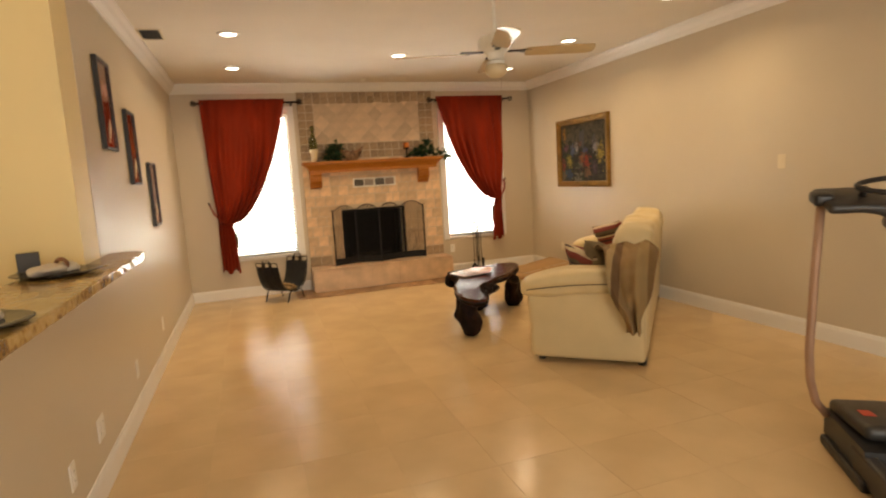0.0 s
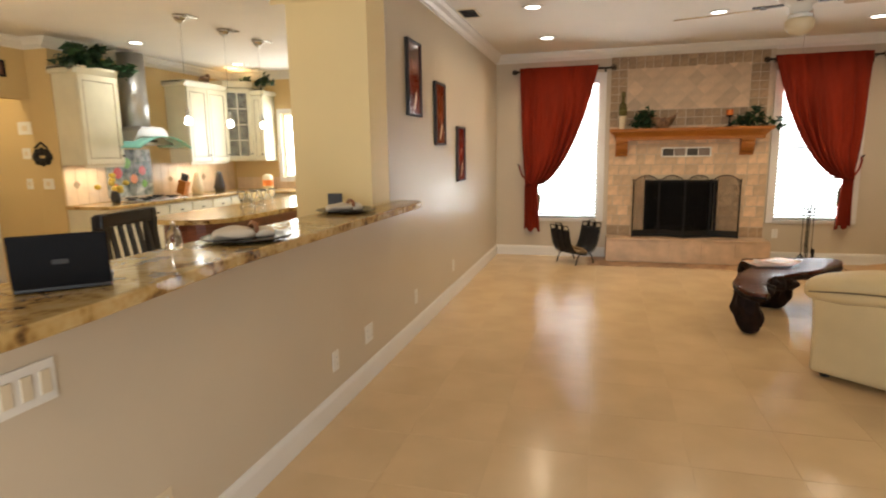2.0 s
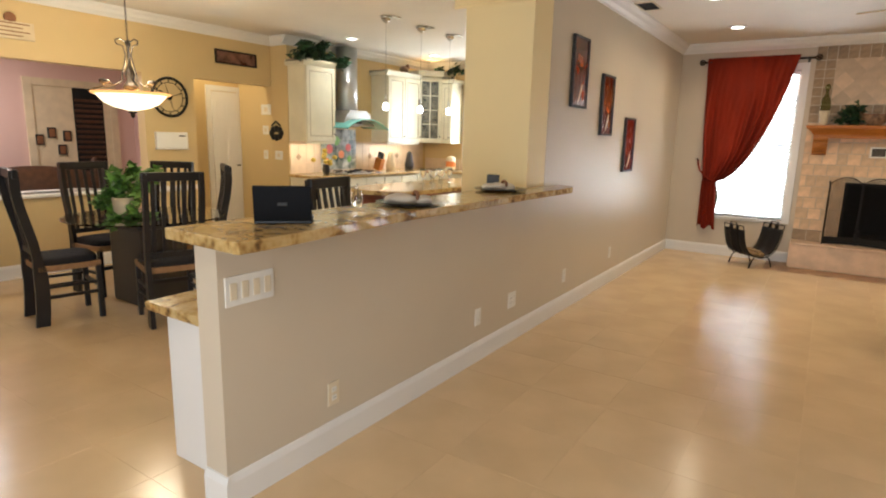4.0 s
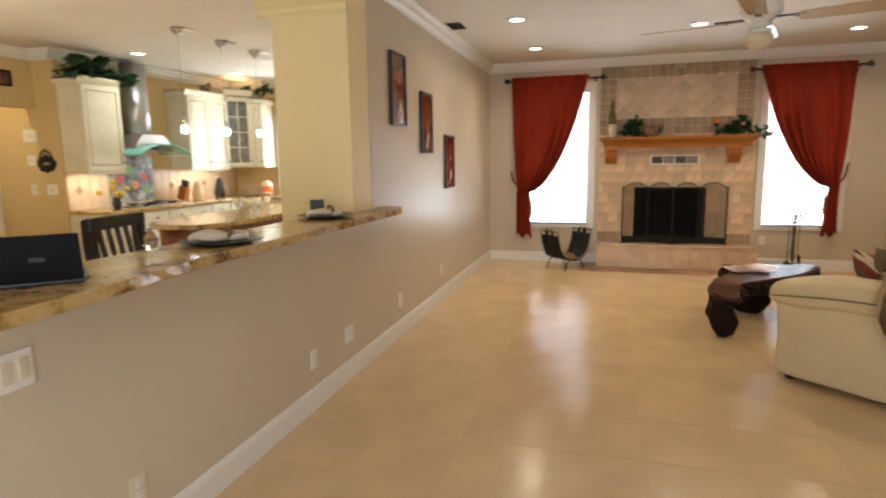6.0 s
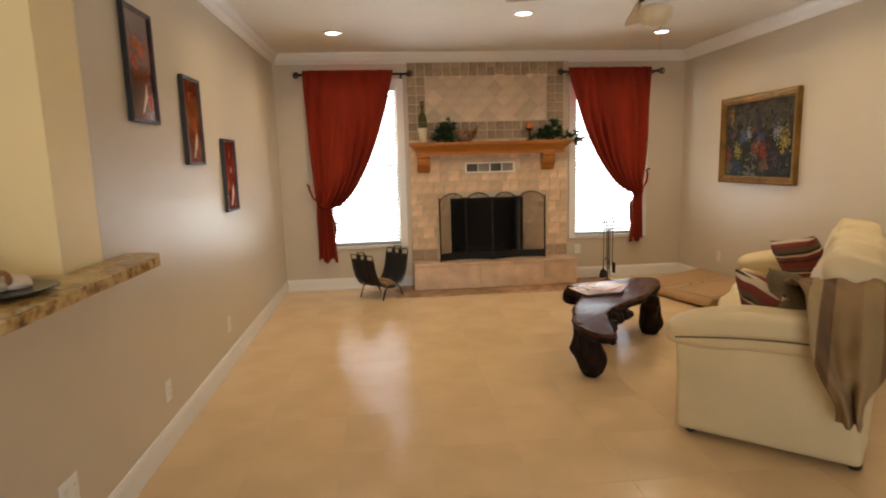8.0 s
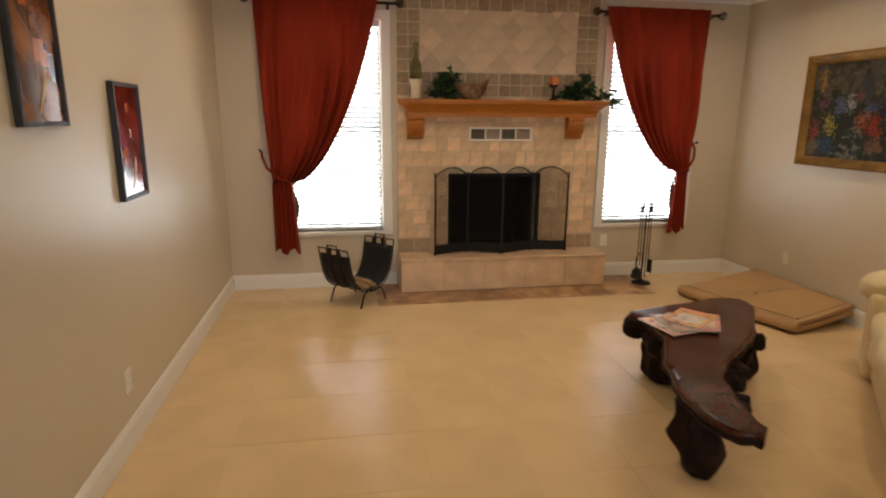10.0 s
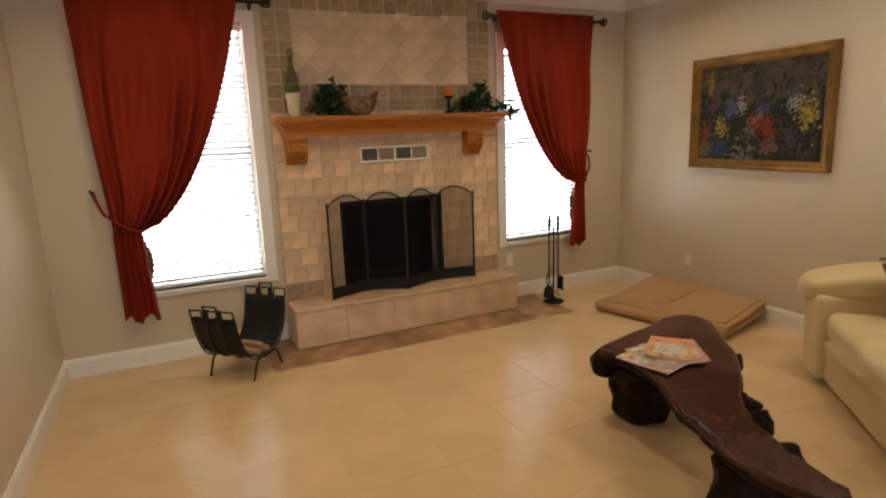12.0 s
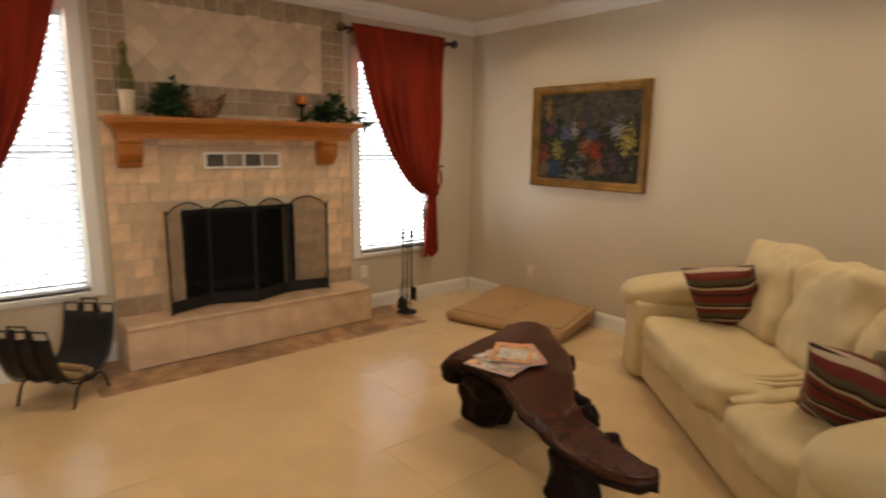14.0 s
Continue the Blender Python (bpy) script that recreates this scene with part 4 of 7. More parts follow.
part("tape_strip", tipped(prism([(-0.30, -0.03), (0.42, 0.03), (0.42, 0.08), (-0.31, 0.02)], 0.0945, 0.0955)), surf("brown_packing_tape", (0.36, 0.21, 0.09), 0.3, 0.1, 12, 0), ct, "glossy brown packing tape")

# ---- root coffee table ----
tb = thing("coffee_table", "dark polished tree root coffee table", "coffee table", (2.85, 4.55, 0))


def blob(x, y, z, rx, ry, rz, spin=0.0):
    bm = bmesh.new()
    bmesh.ops.create_icosphere(bm, subdivisions=4, radius=1)
    return moved(bm, pose(x - 2.85, y - 4.55, z, 0, 0, spin) @ Matrix.Diagonal((rx, ry, rz, 1)))


def spline(rows, n):
    """Smooth rows between the given ones (Catmull-Rom)."""
    out = []
    for i in range(len(rows) - 1):
        p = [rows[max(0, min(len(rows) - 1, i + k))] for k in (-1, 0, 1, 2)]
        for j in range(n):
            t = j / n
            out.append([0.5 * (2 * p[1][q] + (p[2][q] - p[0][q]) * t + (2 * p[0][q] - 5 * p[1][q] + 4 * p[2][q] - p[3][q]) * t * t + (3 * p[1][q] - p[0][q] - 3 * p[2][q] + p[3][q]) * t ** 3) for q in range(len(rows[0]))])
    return out + [list(rows[-1])]


# the slab's spine from tail to head: x, y, half width to either side, edge thickness
spine = spline([(2.61, 3.80, 0.03, 0.07), (2.565, 3.86, 0.085, 0.08), (2.545, 3.97, 0.12, 0.08), (2.565, 4.12, 0.125, 0.07), (2.63, 4.31, 0.135, 0.07), (2.765, 4.49, 0.165, 0.07), (2.905, 4.65, 0.225, 0.08), (3.015, 4.80, 0.295, 0.09), (3.09, 4.95, 0.345, 0.10), (3.12, 5.08, 0.415, 0.11), (3.25, 5.15, 0.315, 0.12), (3.40, 5.225, 0.17, 0.11), (3.42, 5.27, 0.09, 0.10)], 7)
left, right = [], []
for i, (x, y, w, th) in enumerate(spine):
    q0, q1 = spine[max(0, i - 1)], spine[min(len(spine) - 1, i + 1)]
    k = smoothstep(4.5, 4.9, y)
    d = Vector((q1[0] - q0[0], q1[1] - q0[1], 0)).normalized().lerp(Vector((0.05, 1, 0)).normalized(), k).normalized()
    sd = Vector((-d.y, d.x, 0))
    c = Vector((x - 2.85, y - 4.55, 0))
    left.append((c + sd * w, th))
    right.append((c - sd * w, th))
def loft(profile, grow):
    """The slab as cross sections along its spine; profile holds (across from 1 to -1, depth in edge thicknesses, inset)."""
    bm = bmesh.new()
    rows = []
    for (pl, th), (pr, _) in zip(left, right):
        axis = (pl - pr).normalized()
        row = []
        for u, h, inset in profile:
            p = pl.lerp(pr, (1 - u) / 2)
            if abs(u) == 1:
                wob = 0.020 * noise.noise(p * 6) + 0.007 * noise.noise(p * 15) - 0.010 + 0.012 * min(1, h * 2) * noise.noise(p * 20 + Vector((0, 0, h * 4)))
                p = p + axis * u * (wob + grow - inset)
            row.append(bm.verts.new((p.x, p.y, 0.425 - h * th - 0.025 * smoothstep(-0.3, -0.8, p.y) + 0.007 * noise.noise(p * 4))))
        rows.append(row)
    n_ = len(profile)
    for a_, b_ in zip(rows, rows[1:]):
        for j in range(n_):
            bm.faces.new((a_[j], a_[(j + 1) % n_], b_[(j + 1) % n_], b_[j]))
    bm.faces.new(rows[0][::-1])
    bm.faces.new(rows[-1])
    return bm


flat = [(1 - 0.2 * k, 0.0, 0) for k in range(1, 10)]
slab = loft([(1, 0.60, 0.02), (1, 0.40, 0.004), (1, 0.15, 0.0), (1, 0.05, 0.004), (1, 0.0, 0.014)] + flat + [(-1, 0.0, 0.014), (-1, 0.05, 0.004), (-1, 0.15, 0.0), (-1, 0.40, 0.004), (-1, 0.60, 0.02)], 0.0)
edge = loft([(1, 1.0, 0.06), (1, 0.8, 0.022), (1, 0.6, 0.003), (1, 0.42, 0.001), (1, 0.30, 0.006), (0, 0.45, 0), (-1, 0.30, 0.006), (-1, 0.42, 0.001), (-1, 0.6, 0.003), (-1, 0.8, 0.022), (-1, 1.0, 0.06)], 0.004)


def gnarl(*bms):
    bm = join(*bms)
    for q in bm.verts:
        c = q.co
        c += Vector((noise.noise(c * 8), noise.noise(c * 8 + Vector((4, 0, 0))), 0)) * 0.04 + Vector((noise.noise(Vector((c.x * 26, c.y * 26, c.z * 6))), noise.noise(Vector((c.x * 26 + 9, c.y * 26, c.z * 6))), 0)) * 0.022
        c.z = max(c.z, 0.002)
    return bm


tail = tube([(2.545 - 2.85, 4.14 - 4.55, 0.35), (2.55 - 2.85, 4.13 - 4.55, 0.21), (2.585 - 2.85, 4.12 - 4.55, 0.10), (2.61 - 2.85, 4.12 - 4.55, 0.02)], [0.095, 0.10, 0.09, 0.07], 20)
head = gnarl(blob(2.96, 5.03, 0.15, 0.16, 0.16, 0.20), blob(2.93, 4.98, 0.27, 0.19, 0.17, 0.10))
lump = gnarl(blob(2.755, 5.11, 0.335, 0.075, 0.06, 0.08), blob(2.83, 5.08, 0.33, 0.08, 0.06, 0.07))
prop = gnarl(blob(3.40, 4.98, 0.15, 0.09, 0.09, 0.20))
bmesh.ops.subdivide_edges(tail, edges=tail.edges[:], cuts=3, use_grid_fill=True)
for name, bm, mat, vox in (("slab", slab, ROOT, 0), ("bark_edge", edge, ROOTDARK, 0), ("root_leg", head, ROOTDARK, 0.012), ("root_leg", gnarl(tail), ROOTDARK, 0.012), ("root_leg", prop, ROOTDARK, 0.012), ("burl", lump, ROOTDARK, 0.010)):
    root = part(name, bm, mat, tb, "", True)
    if name in ("slab", "bark_edge"):
        continue
    rm = root.modifiers.new("remesh", "REMESH")
    rm.mode, rm.voxel_size, rm.use_smooth_shade = "VOXEL", vox, True
    sm = root.modifiers.new("smooth", "SMOOTH")
    sm.factor, sm.iterations = 0.5, 2
for kx, ky, kz, kr in ((2.785, 4.25, 0.372, 0.062), (2.675, 4.05, 0.365, 0.05), (2.94, 4.41, 0.345, 0.052), (3.31, 4.78, 0.335, 0.065)):
    kn = blob(kx, ky, kz, kr, kr, kr * 0.9)
    for v in kn.verts:
        v.co += Vector((noise.noise(v.co * 22), noise.noise(v.co * 22 + Vector((3, 0, 0))), noise.noise(v.co * 22 + Vector((0, 3, 0))))) * 0.03
        hollow = (v.co - Vector((kx - 2.85 + 0.2 * kr, ky - 4.55 - 0.2 * kr, kz + kr))).length
        v.co.z -= 0.6 * max(0.0, 0.55 * kr - hollow)
    part("knot", kn, ROOTDARK, tb, "black bark knot", True)

COVERS = [(0.74, 0.26, 0.20), (0.78, 0.46, 0.12), (0.80, 0.70, 0.66), (0.42, 0.52, 0.64), (0.78, 0.36, 0.30)]
for i, (dx, dy, rot) in enumerate(((-0.09, 0.0, 12), (-0.03, 0.01, -4), (0.03, -0.005, -18), (0.085, 0.0, -33), (0.05, 0.03, -52))):
    mg = thing("magazine", "glossy magazine fanned out on the root table", "magazine", (2.905 + dx, 4.825 + dy, 0.436 + 0.0055 * i), rot, "magazines on the table")
    page = surf("magazine_cover", COVERS[i], 0.3, 0.5, 18, 0, col2=COVERS[(i + 2) % 5], detail=2)
    part("pages", bx((-0.105, -0.14, 0), (0.105, 0.14, 0.0035)), PLASTIC, mg)
    part("cover", bx((-0.106, -0.141, 0.0036), (0.106, 0.141, 0.0046)), page, mg, "printed glossy cover")
    part("headline_bar", bx((-0.09, 0.10, 0.0048), (0.06, 0.125, 0.0051)), surf("headline_ink", COVERS[(i + 1) % 5], 0.3, 0.2, 10, 0), mg)
    part("picture_patch", bx((-0.07, -0.10, 0.0048), (0.08, 0.05, 0.0051)), surf("picture_ink", COVERS[(i + 3) % 5], 0.3, 0.6, 40, 0, col2=(0.75, 0.7, 0.66)), mg)

# ---- sofa ----
sofa = thing("sofa", "cream leather sofa with puffy cushions and dark piping", "sofa", (2.755, 3.265, 0), 48.5)
L, DEP = 2.27, 0.79


def shaped(lo, hi, r, cuts=5, fn=None):
    bm = bx(lo, hi, r, 4)
    if cuts:
        bmesh.ops.subdivide_edges(bm, edges=[e for e in bm.edges if e.calc_length() > 0.15], cuts=cuts, use_grid_fill=True)
    if fn:
        for q in bm.verts:
            q.co = fn(q.co)
    return bm


part("base", shaped((0.22, -0.80, 0.045), (L - 0.22, -0.015, 0.30), 0.03, 4, lambda c: Vector((c.x, c.y - 0.015 * math.sin(c.z * 12) + 0.006 * noise.noise(c * 5), c.z))), CREAM, sofa, "", True)
for x0, x1, s in ((0.0, 0.235, -1), (L - 0.235, L, 1)):
    arm = part("arm", shaped((x0 - 0.03 * (s < 0), -DEP - 0.02, 0.035), (x1 + 0.03 * (s > 0), 0.02, 0.56), 0.035, 4, lambda c: Vector((c.x + s * 0.10 * max(0, (c.z - 0.32)) ** 1.4, c.y + 0.06 * max(0, c.z - 0.3) * (1 if c.y > -0.4 else 0), c.z))), CREAM, sofa, "", True)

    def pad(c):
        k = (c.y + DEP) / DEP
        c = c.copy()
        c.z += 0.05 * (1 - k) + 0.02 * math.sin(3 * k)
        c.x += s * (0.03 * k)
        return c
    pm = puff((0.35, 0.87, 0.20), ((x0 + x1) / 2 + s * 0.028, -0.355, 0.575), 3.2, 10, 0.012, s * 3)
    for q in pm.verts:
        q.co = pad(q.co)
    part("arm_pad", pm, CREAM, arm, "", True)
    xo = x0 - 0.045 if s < 0 else x1 + 0.045
    part("piping", tube([pad(Vector((xo + s * (-0.155 * smoothstep(0.06, 0.12, yy) * 1.0), yy, 0.575))) + Vector((s * 0.076 * math.cos(min(1, max(0, (yy + 0.3) / 0.8)) * 0.4), 0, 0)) for yy in [-0.78 + 0.06 * i for i in range(14)]], 0.005, 6), PIPING, arm, "dark piping", True)
for i in range(3):
    w = (L - 0.50) / 3
    cx = 0.25 + w * (i + 0.5)
    if i < 2:
        ws, cs = (w, cx) if i == 0 else (2 * w, 0.25 + 2 * w)
        part("seat_cushion", puff((ws - 0.006, 0.70, 0.20 + 0.03 * i), (cs, -0.315, 0.375 + 0.012 * i), 5.0, 18, 0.02 + 0.012 * i, i * 5.1), CREAM, sofa, "", True)
    bk_ = puff((w + 0.03, 0.30, 0.62), (0, 0, 0), 4.2, 18, 0.03, 20 + i * 3.3)
    for q in bk_.verts:
        q.co.y += 0.022 * math.sin(16 * (q.co.x * (1 if i % 2 else -1) + 0.8 * q.co.z)) * smoothstep(0.02, 0.3, abs(q.co.x)) * (1 if q.co.y > 0 else 0)
    moved(bk_, pose(cx, -0.68, 0.70, 13, 0, 0))
    part("back_cushion", bk_, CREAM, sofa, "", True)

def fold(u, v):
    a = 2 * math.pi * v
    r = math.sin(math.pi * min(0.98, max(0.02, u))) ** 0.4 * 0.055 + 0.014 * math.sin(7 * u + 1) * math.sin(math.pi * u) + 0.012 * noise.noise(Vector((u * 9, v * 5, 2)))
    return Vector((0.25 + (L - 0.5) / 3 - 0.02 + 1.25 * r * math.cos(a) + 0.04 * math.sin(5 * u), -0.60 + 0.60 * u, 0.475 + 0.75 * r * math.sin(a) - 0.02 * u))


part("cushion_fold", sheet(fold, 30, 20), CREAM, sofa, "crumpled leather fold", True)
for k in range(3):
    part("crease", tube([(0.90 + 0.05 * k + 0.02 * math.sin(9 * q), -0.55 + 0.50 * q, 0.487 + 0.012 * math.sin(4 * q)) for q in [j / 8 for j in range(9)]], [0.004 + 0.012 * math.sin(math.pi * j / 8) for j in range(9)], 8), CREAM, sofa, "", True)
part("back_frame", shaped((0.05, -DEP - 0.035, 0.06), (L - 0.05, -DEP + 0.10, 0.80), 0.05, 4, lambda c: Vector((c.x, c.y - 0.07 * max(0, c.z - 0.3), c.z + 0.05 * math.sin(math.pi * c.x / L)))), CREAM, sofa, "", True)
for x, y in ((0.06, -0.05), (0.06, -0.78), (L - 0.06, -0.05), (L - 0.06, -0.78)):
    part("foot", lathe([(0.026, 0), (0.03, 0.01), (0.034, 0.058)], 12, (x, y, 0)), BLACK, sofa, "black wooden foot", True)

R0 = Matrix.Translation((2.755, 3.265, 0)) @ Matrix.Rotation(radians(48.5), 4, "Z")


def pillow(name, label, m, size, mat, seed):
    t = new(name)
    t.empty_display_size = 0.1
    t.matrix_basis = R0 @ m
    tagged(t, label, "pillow", "loose pillows on the sofa")
    bm = bmesh.new()
    n = 18
    for side in (-1, 1):
        g = [[None] * (n + 1) for _ in range(n + 1)]
        for i in range(n + 1):
            for j in range(n + 1):
                a, b = 2 * i / n - 1, 2 * j / n - 1
                th = 0.085 * math.sqrt(max(0, (1 - a ** 4) * (1 - b ** 4)))
                x, z = a * size / 2 * (1 - 0.05 * (1 - b * b)), b * size / 2 * (1 - 0.05 * (1 - a * a))
                th *= 1 + 0.25 * noise.noise(Vector((a * 2 + seed, b * 2, side)))
                g[i][j] = bm.verts.new((x, side * th, z))
        for i in range(n):
            for j in range(n):
                bm.faces.new((g[i][j], g[i + 1][j], g[i + 1][j + 1], g[i][j + 1]))
    bmesh.ops.remove_doubles(bm, verts=bm.verts, dist=0.0005)
    part("cover", bm, mat, t, "", True)
    s = size * 0.47
    part("seam", tube([(-s, 0, -s), (0, 0, -s * 0.985), (s, 0, -s), (s * 0.985, 0, 0), (s, 0, s), (0, 0, s * 0.985), (-s, 0, s), (-s * 0.985, 0, 0)], 0.004, 5, True), PIPING if mat is CREAM else OLIVE, t)


pillow("striped_pillow", "red and cream striped pillow leaning on the sofa back", pose(1.80, -0.42, 0.675, -24, 12, 46), 0.42, PILLOWCLOTH, 1)
pillow("striped_pillow", "red and cream striped pillow slumped by the sofa arm", pose(0.50, -0.36, 0.615, -32, -10, 46), 0.42, PILLOWCLOTH, 4)
pillow("olive_pillow", "olive brown cloth pillow behind the striped one", pose(0.42, -0.50, 0.67, -36, 20, -30), 0.38, OLIVE, 7)

tw = new("throw_blanket")
tw.matrix_basis = R0.copy()
tagged(tw, "brown striped throw draped over the sofa's arm and back", "blanket")
spine = [(0.62, 0.60), (0.52, 0.72), (0.40, 0.82), (0.24, 0.86), (0.08, 0.83), (-0.06, 0.77), (-0.165, 0.695), (-0.20, 0.60), (-0.195, 0.50), (-0.17, 0.40), (-0.145, 0.29)]


def throw(u, v):
    k = v * (len(spine) - 1)
    i = min(int(k), len(spine) - 2)
    x = spine[i][0] + (spine[i + 1][0] - spine[i][0]) * (k - i)
    z = spine[i][1] + (spine[i + 1][1] - spine[i][1]) * (k - i)
    half = (0.19 - 0.05 * smoothstep(0.3, 0.6, v)) * (1 - 0.60 * smoothstep(0.70, 1.0, v))
    y = -0.71 + 0.30 * (1 - smoothstep(0.0, 0.45, v)) + (u - 0.5) * 2 * half - 0.03 * v + 0.02 * math.sin(9 * v + 3 * u)
    f = 0.022 * math.sin(u * 11 + 6 * v) + 0.010 * math.sin(u * 23 + 11 * v) + 0.045 * noise.noise(Vector((u * 4, v * 7, 2)))
    return Vector((x - f * (0.4 + v * 0.8), y, z + f * (1 - v) + (0.04 * (0.5 - u)) * (1 - v)))


part("cloth", sheet(throw, 40, 66, 0.005), THROW, tw, "", True)

# ---- pictures ----
for y0, y1, z0, z1, tint, pale in ((3.424, 3.757, 1.728, 2.286, (0.30, 0.055, 0.02), 0.6), (4.165, 4.49, 1.515, 2.06, (0.30, 0.11, 0.03), 0.25), (4.95, 5.285, 1.155, 1.708, (0.32, 0.03, 0.015), 0.4)):
    pc = thing("framed_picture", "dark red abstract picture in a black frame", "picture", (0, (y0 + y1) / 2, (z0 + z1) / 2), 0, "three pictures on the wall")
    hw, hh, f = (y1 - y0) / 2, (z1 - z0) / 2, 0.017
    part("frame", join(bx((0.001, -hw, -hh), (0.03, -hw + f, hh), 0.003), bx((0.001, hw - f, -hh), (0.03, hw, hh), 0.003), bx((0.001, -hw + f, hh - f), (0.03, hw - f, hh), 0.003), bx((0.001, -hw + f, -hh), (0.03, hw - f, -hh + f), 0.003)), BLACK, pc, "black frame")
    art = surf("abstract_print", (0.02, 0.008, 0.006), 0.12, 0.5, 7.5, 0, col2=tint, detail=3, rvar=0.02, coat=0.6)
    part("print", bx((0.012, -hw + f, -hh + f), (0.018, hw - f, hh - f)), art, pc, "glossy dark red print")
    blotch = surf("orange_paint", (0.42, 0.10, 0.02), 0.12, 0.3, 12, 0, coat=1.0, rvar=0.02)
    for k in range(7):
        yy, zz, r = random.uniform(-0.08, 0.08), random.uniform(-0.16, 0.2), random.uniform(0.015, 0.04)
        part("paint_patch", bx((0.0182, yy - r, zz - r * 1.1), (0.0186 + 0.0002 * k, yy + r, zz + r * 1.1)), blotch if k % 2 else art, pc)
    part("paint_stroke", tube([(0.0185, -0.02, -hh + f + 0.03), (0.0185, 0.03, -hh + f + 0.12), (0.0185, 0.05, -hh + f + 0.18)], [0.003, 0.009, 0.002], 5), CERAMIC, pc)
    if z0 < 1.2:
        cu = bpy.data.curves.new("numeral", "FONT")
        cu.body, cu.size, cu.extrude = "3", 0.055, 0.0005
        tx = new("numeral", cu)
        cu.materials.append(CERAMIC)
        tx.parent = pc
        tx.matrix_basis = Matrix(((0, 0, 1, 0.0195), (1, 0, 0, 0.0), (0, 1, 0, 0.02), (0, 0, 0, 1)))

pt = thing("oil_painting", "oil painting of a flower courtyard in a gilt frame", "painting", (RIGHT, 5.885, 1.628))
hw, hh, f = 0.587, 0.44, 0.065
GP = [(0, 0), (0, -0.045), (0.012, -0.05), (0.03, -0.036), (0.052, -0.03), (0.065, -0.018), (0.065, 0)]
for a, b, name in (((-hw, hh), (hw, hh), "top"), ((-hw, -hh), (hw, -hh), "bottom")):
    s = -1 if name == "top" else 1
    bm = bmesh.new()
    ra = [bm.verts.new((x, a[0] + d, a[1] + s * d)) for d, x in GP]
    rb = [bm.verts.new((x, b[0] - d, b[1] + s * d)) for d, x in GP]
    for i in range(len(GP) - 1):
        bm.faces.new((ra[i], ra[i + 1], rb[i + 1], rb[i]))
    part("frame_rail", bm, GILT, pt, "antique gilt moulding")
for yy in (-hw, hw):
    s = 1 if yy < 0 else -1
    bm = bmesh.new()
    ra = [bm.verts.new((x, yy + s * d, -hh + d)) for d, x in GP]
    rb = [bm.verts.new((x, yy + s * d, hh - d)) for d, x in GP]
    for i in range(len(GP) - 1):
        bm.faces.new((ra[i], ra[i + 1], rb[i + 1], rb[i]))
    part("frame_stile", bm, GILT, pt, "antique gilt moulding")
iw, ih = hw - f, hh - f
part("liner", join(bx((-0.022, -iw, ih - 0.008), (-0.012, iw, ih)), bx((-0.022, -iw, -ih), (-0.012, iw, -ih + 0.008)), bx((-0.022, -iw, -ih + 0.008), (-0.012, -iw + 0.008, ih - 0.008)), bx((-0.022, iw - 0.008, -ih + 0.008), (-0.012, iw, ih - 0.008))), GILT, pt, "gilt inner liner")
part("canvas", bx((-0.012, -iw, -ih), (-0.004, iw, ih)), surf("dark_oil_ground", (0.022, 0.021, 0.014), 0.6, 0.6, 6, 0.3, 50, col2=(0.055, 0.049, 0.03), spec=0.2), pt, "dark painted canvas")


def dabs(cy, cz, sy, sz, n, r, colour, layer):
    """Brush marks about a spot; y runs to the painting's other side."""
    bm = bmesh.new()
    for i in range(n * 3):
        y, z = random.gauss(cy, sy), random.gauss(cz, sz)
        y, z = max(-iw + 0.02, min(iw - 0.02, y)), max(-ih + 0.02, min(ih - 0.02, z))
        k, ph, st = r * random.uniform(0.3, 0.85), random.uniform(0, 3), random.uniform(0.25, 0.7)
        x = -0.0125 - layer * 0.0006 - 0.000003 * i
        vs = [bm.verts.new((x, y + k * math.cos(a) * math.cos(ph) - k * st * math.sin(a) * math.sin(ph), z + k * math.cos(a) * math.sin(ph) + k * st * math.sin(a) * math.cos(ph))) for a in [math.pi * j / 4 for j in range(8)]]
        bm.faces.new(vs)
    part("paint_layer", bm, surf("oil_paint", [c * 0.38 for c in colour], 0.6, 0.35, 30, 0.2, 120, spec=0.2), pt)["kind"] = "stuff"


# y is positive towards the far corner: the viewer's left
dabs(0.0, 0.24, 0.34, 0.07, 60, 0.07, (0.13, 0.11, 0.075), 1)
dabs(0.0, 0.20, 0.34, 0.09, 60, 0.05, (0.17, 0.14, 0.09), 1.3)
dabs(0.1, -0.08, 0.30, 0.13, 160, 0.045, (0.035, 0.055, 0.02), 1)
dabs(-0.15, -0.16, 0.3, 0.12, 130, 0.04, (0.035, 0.03, 0.03), 2)
for z, y, w in ((-0.34, 0.13, 0.10), (-0.28, 0.11, 0.085), (-0.21, 0.075, 0.07), (-0.14, 0.045, 0.055), (-0.07, 0.02, 0.045), (-0.01, -0.02, 0.035)):
    dabs(y, z, w * 0.6, 0.016, 14, 0.025, (0.30, 0.28, 0.20), 3)
part("painted_door", bx((-0.0142, -0.045, 0.06), (-0.0138, 0.055, 0.28)), surf("dark_oil_paint", (0.012, 0.012, 0.012), 0.4, 0.3, 20, 0.2), pt)
part("painted_arch", bx((-0.0142, -0.30, 0.08), (-0.0138, -0.22, 0.21)), surf("dark_oil_paint_2", (0.016, 0.014, 0.012), 0.4, 0.3, 20, 0.2), pt)
dabs(0.42, 0.24, 0.018, 0.04, 16, 0.02, (0.55, 0.30, 0.06), 4)
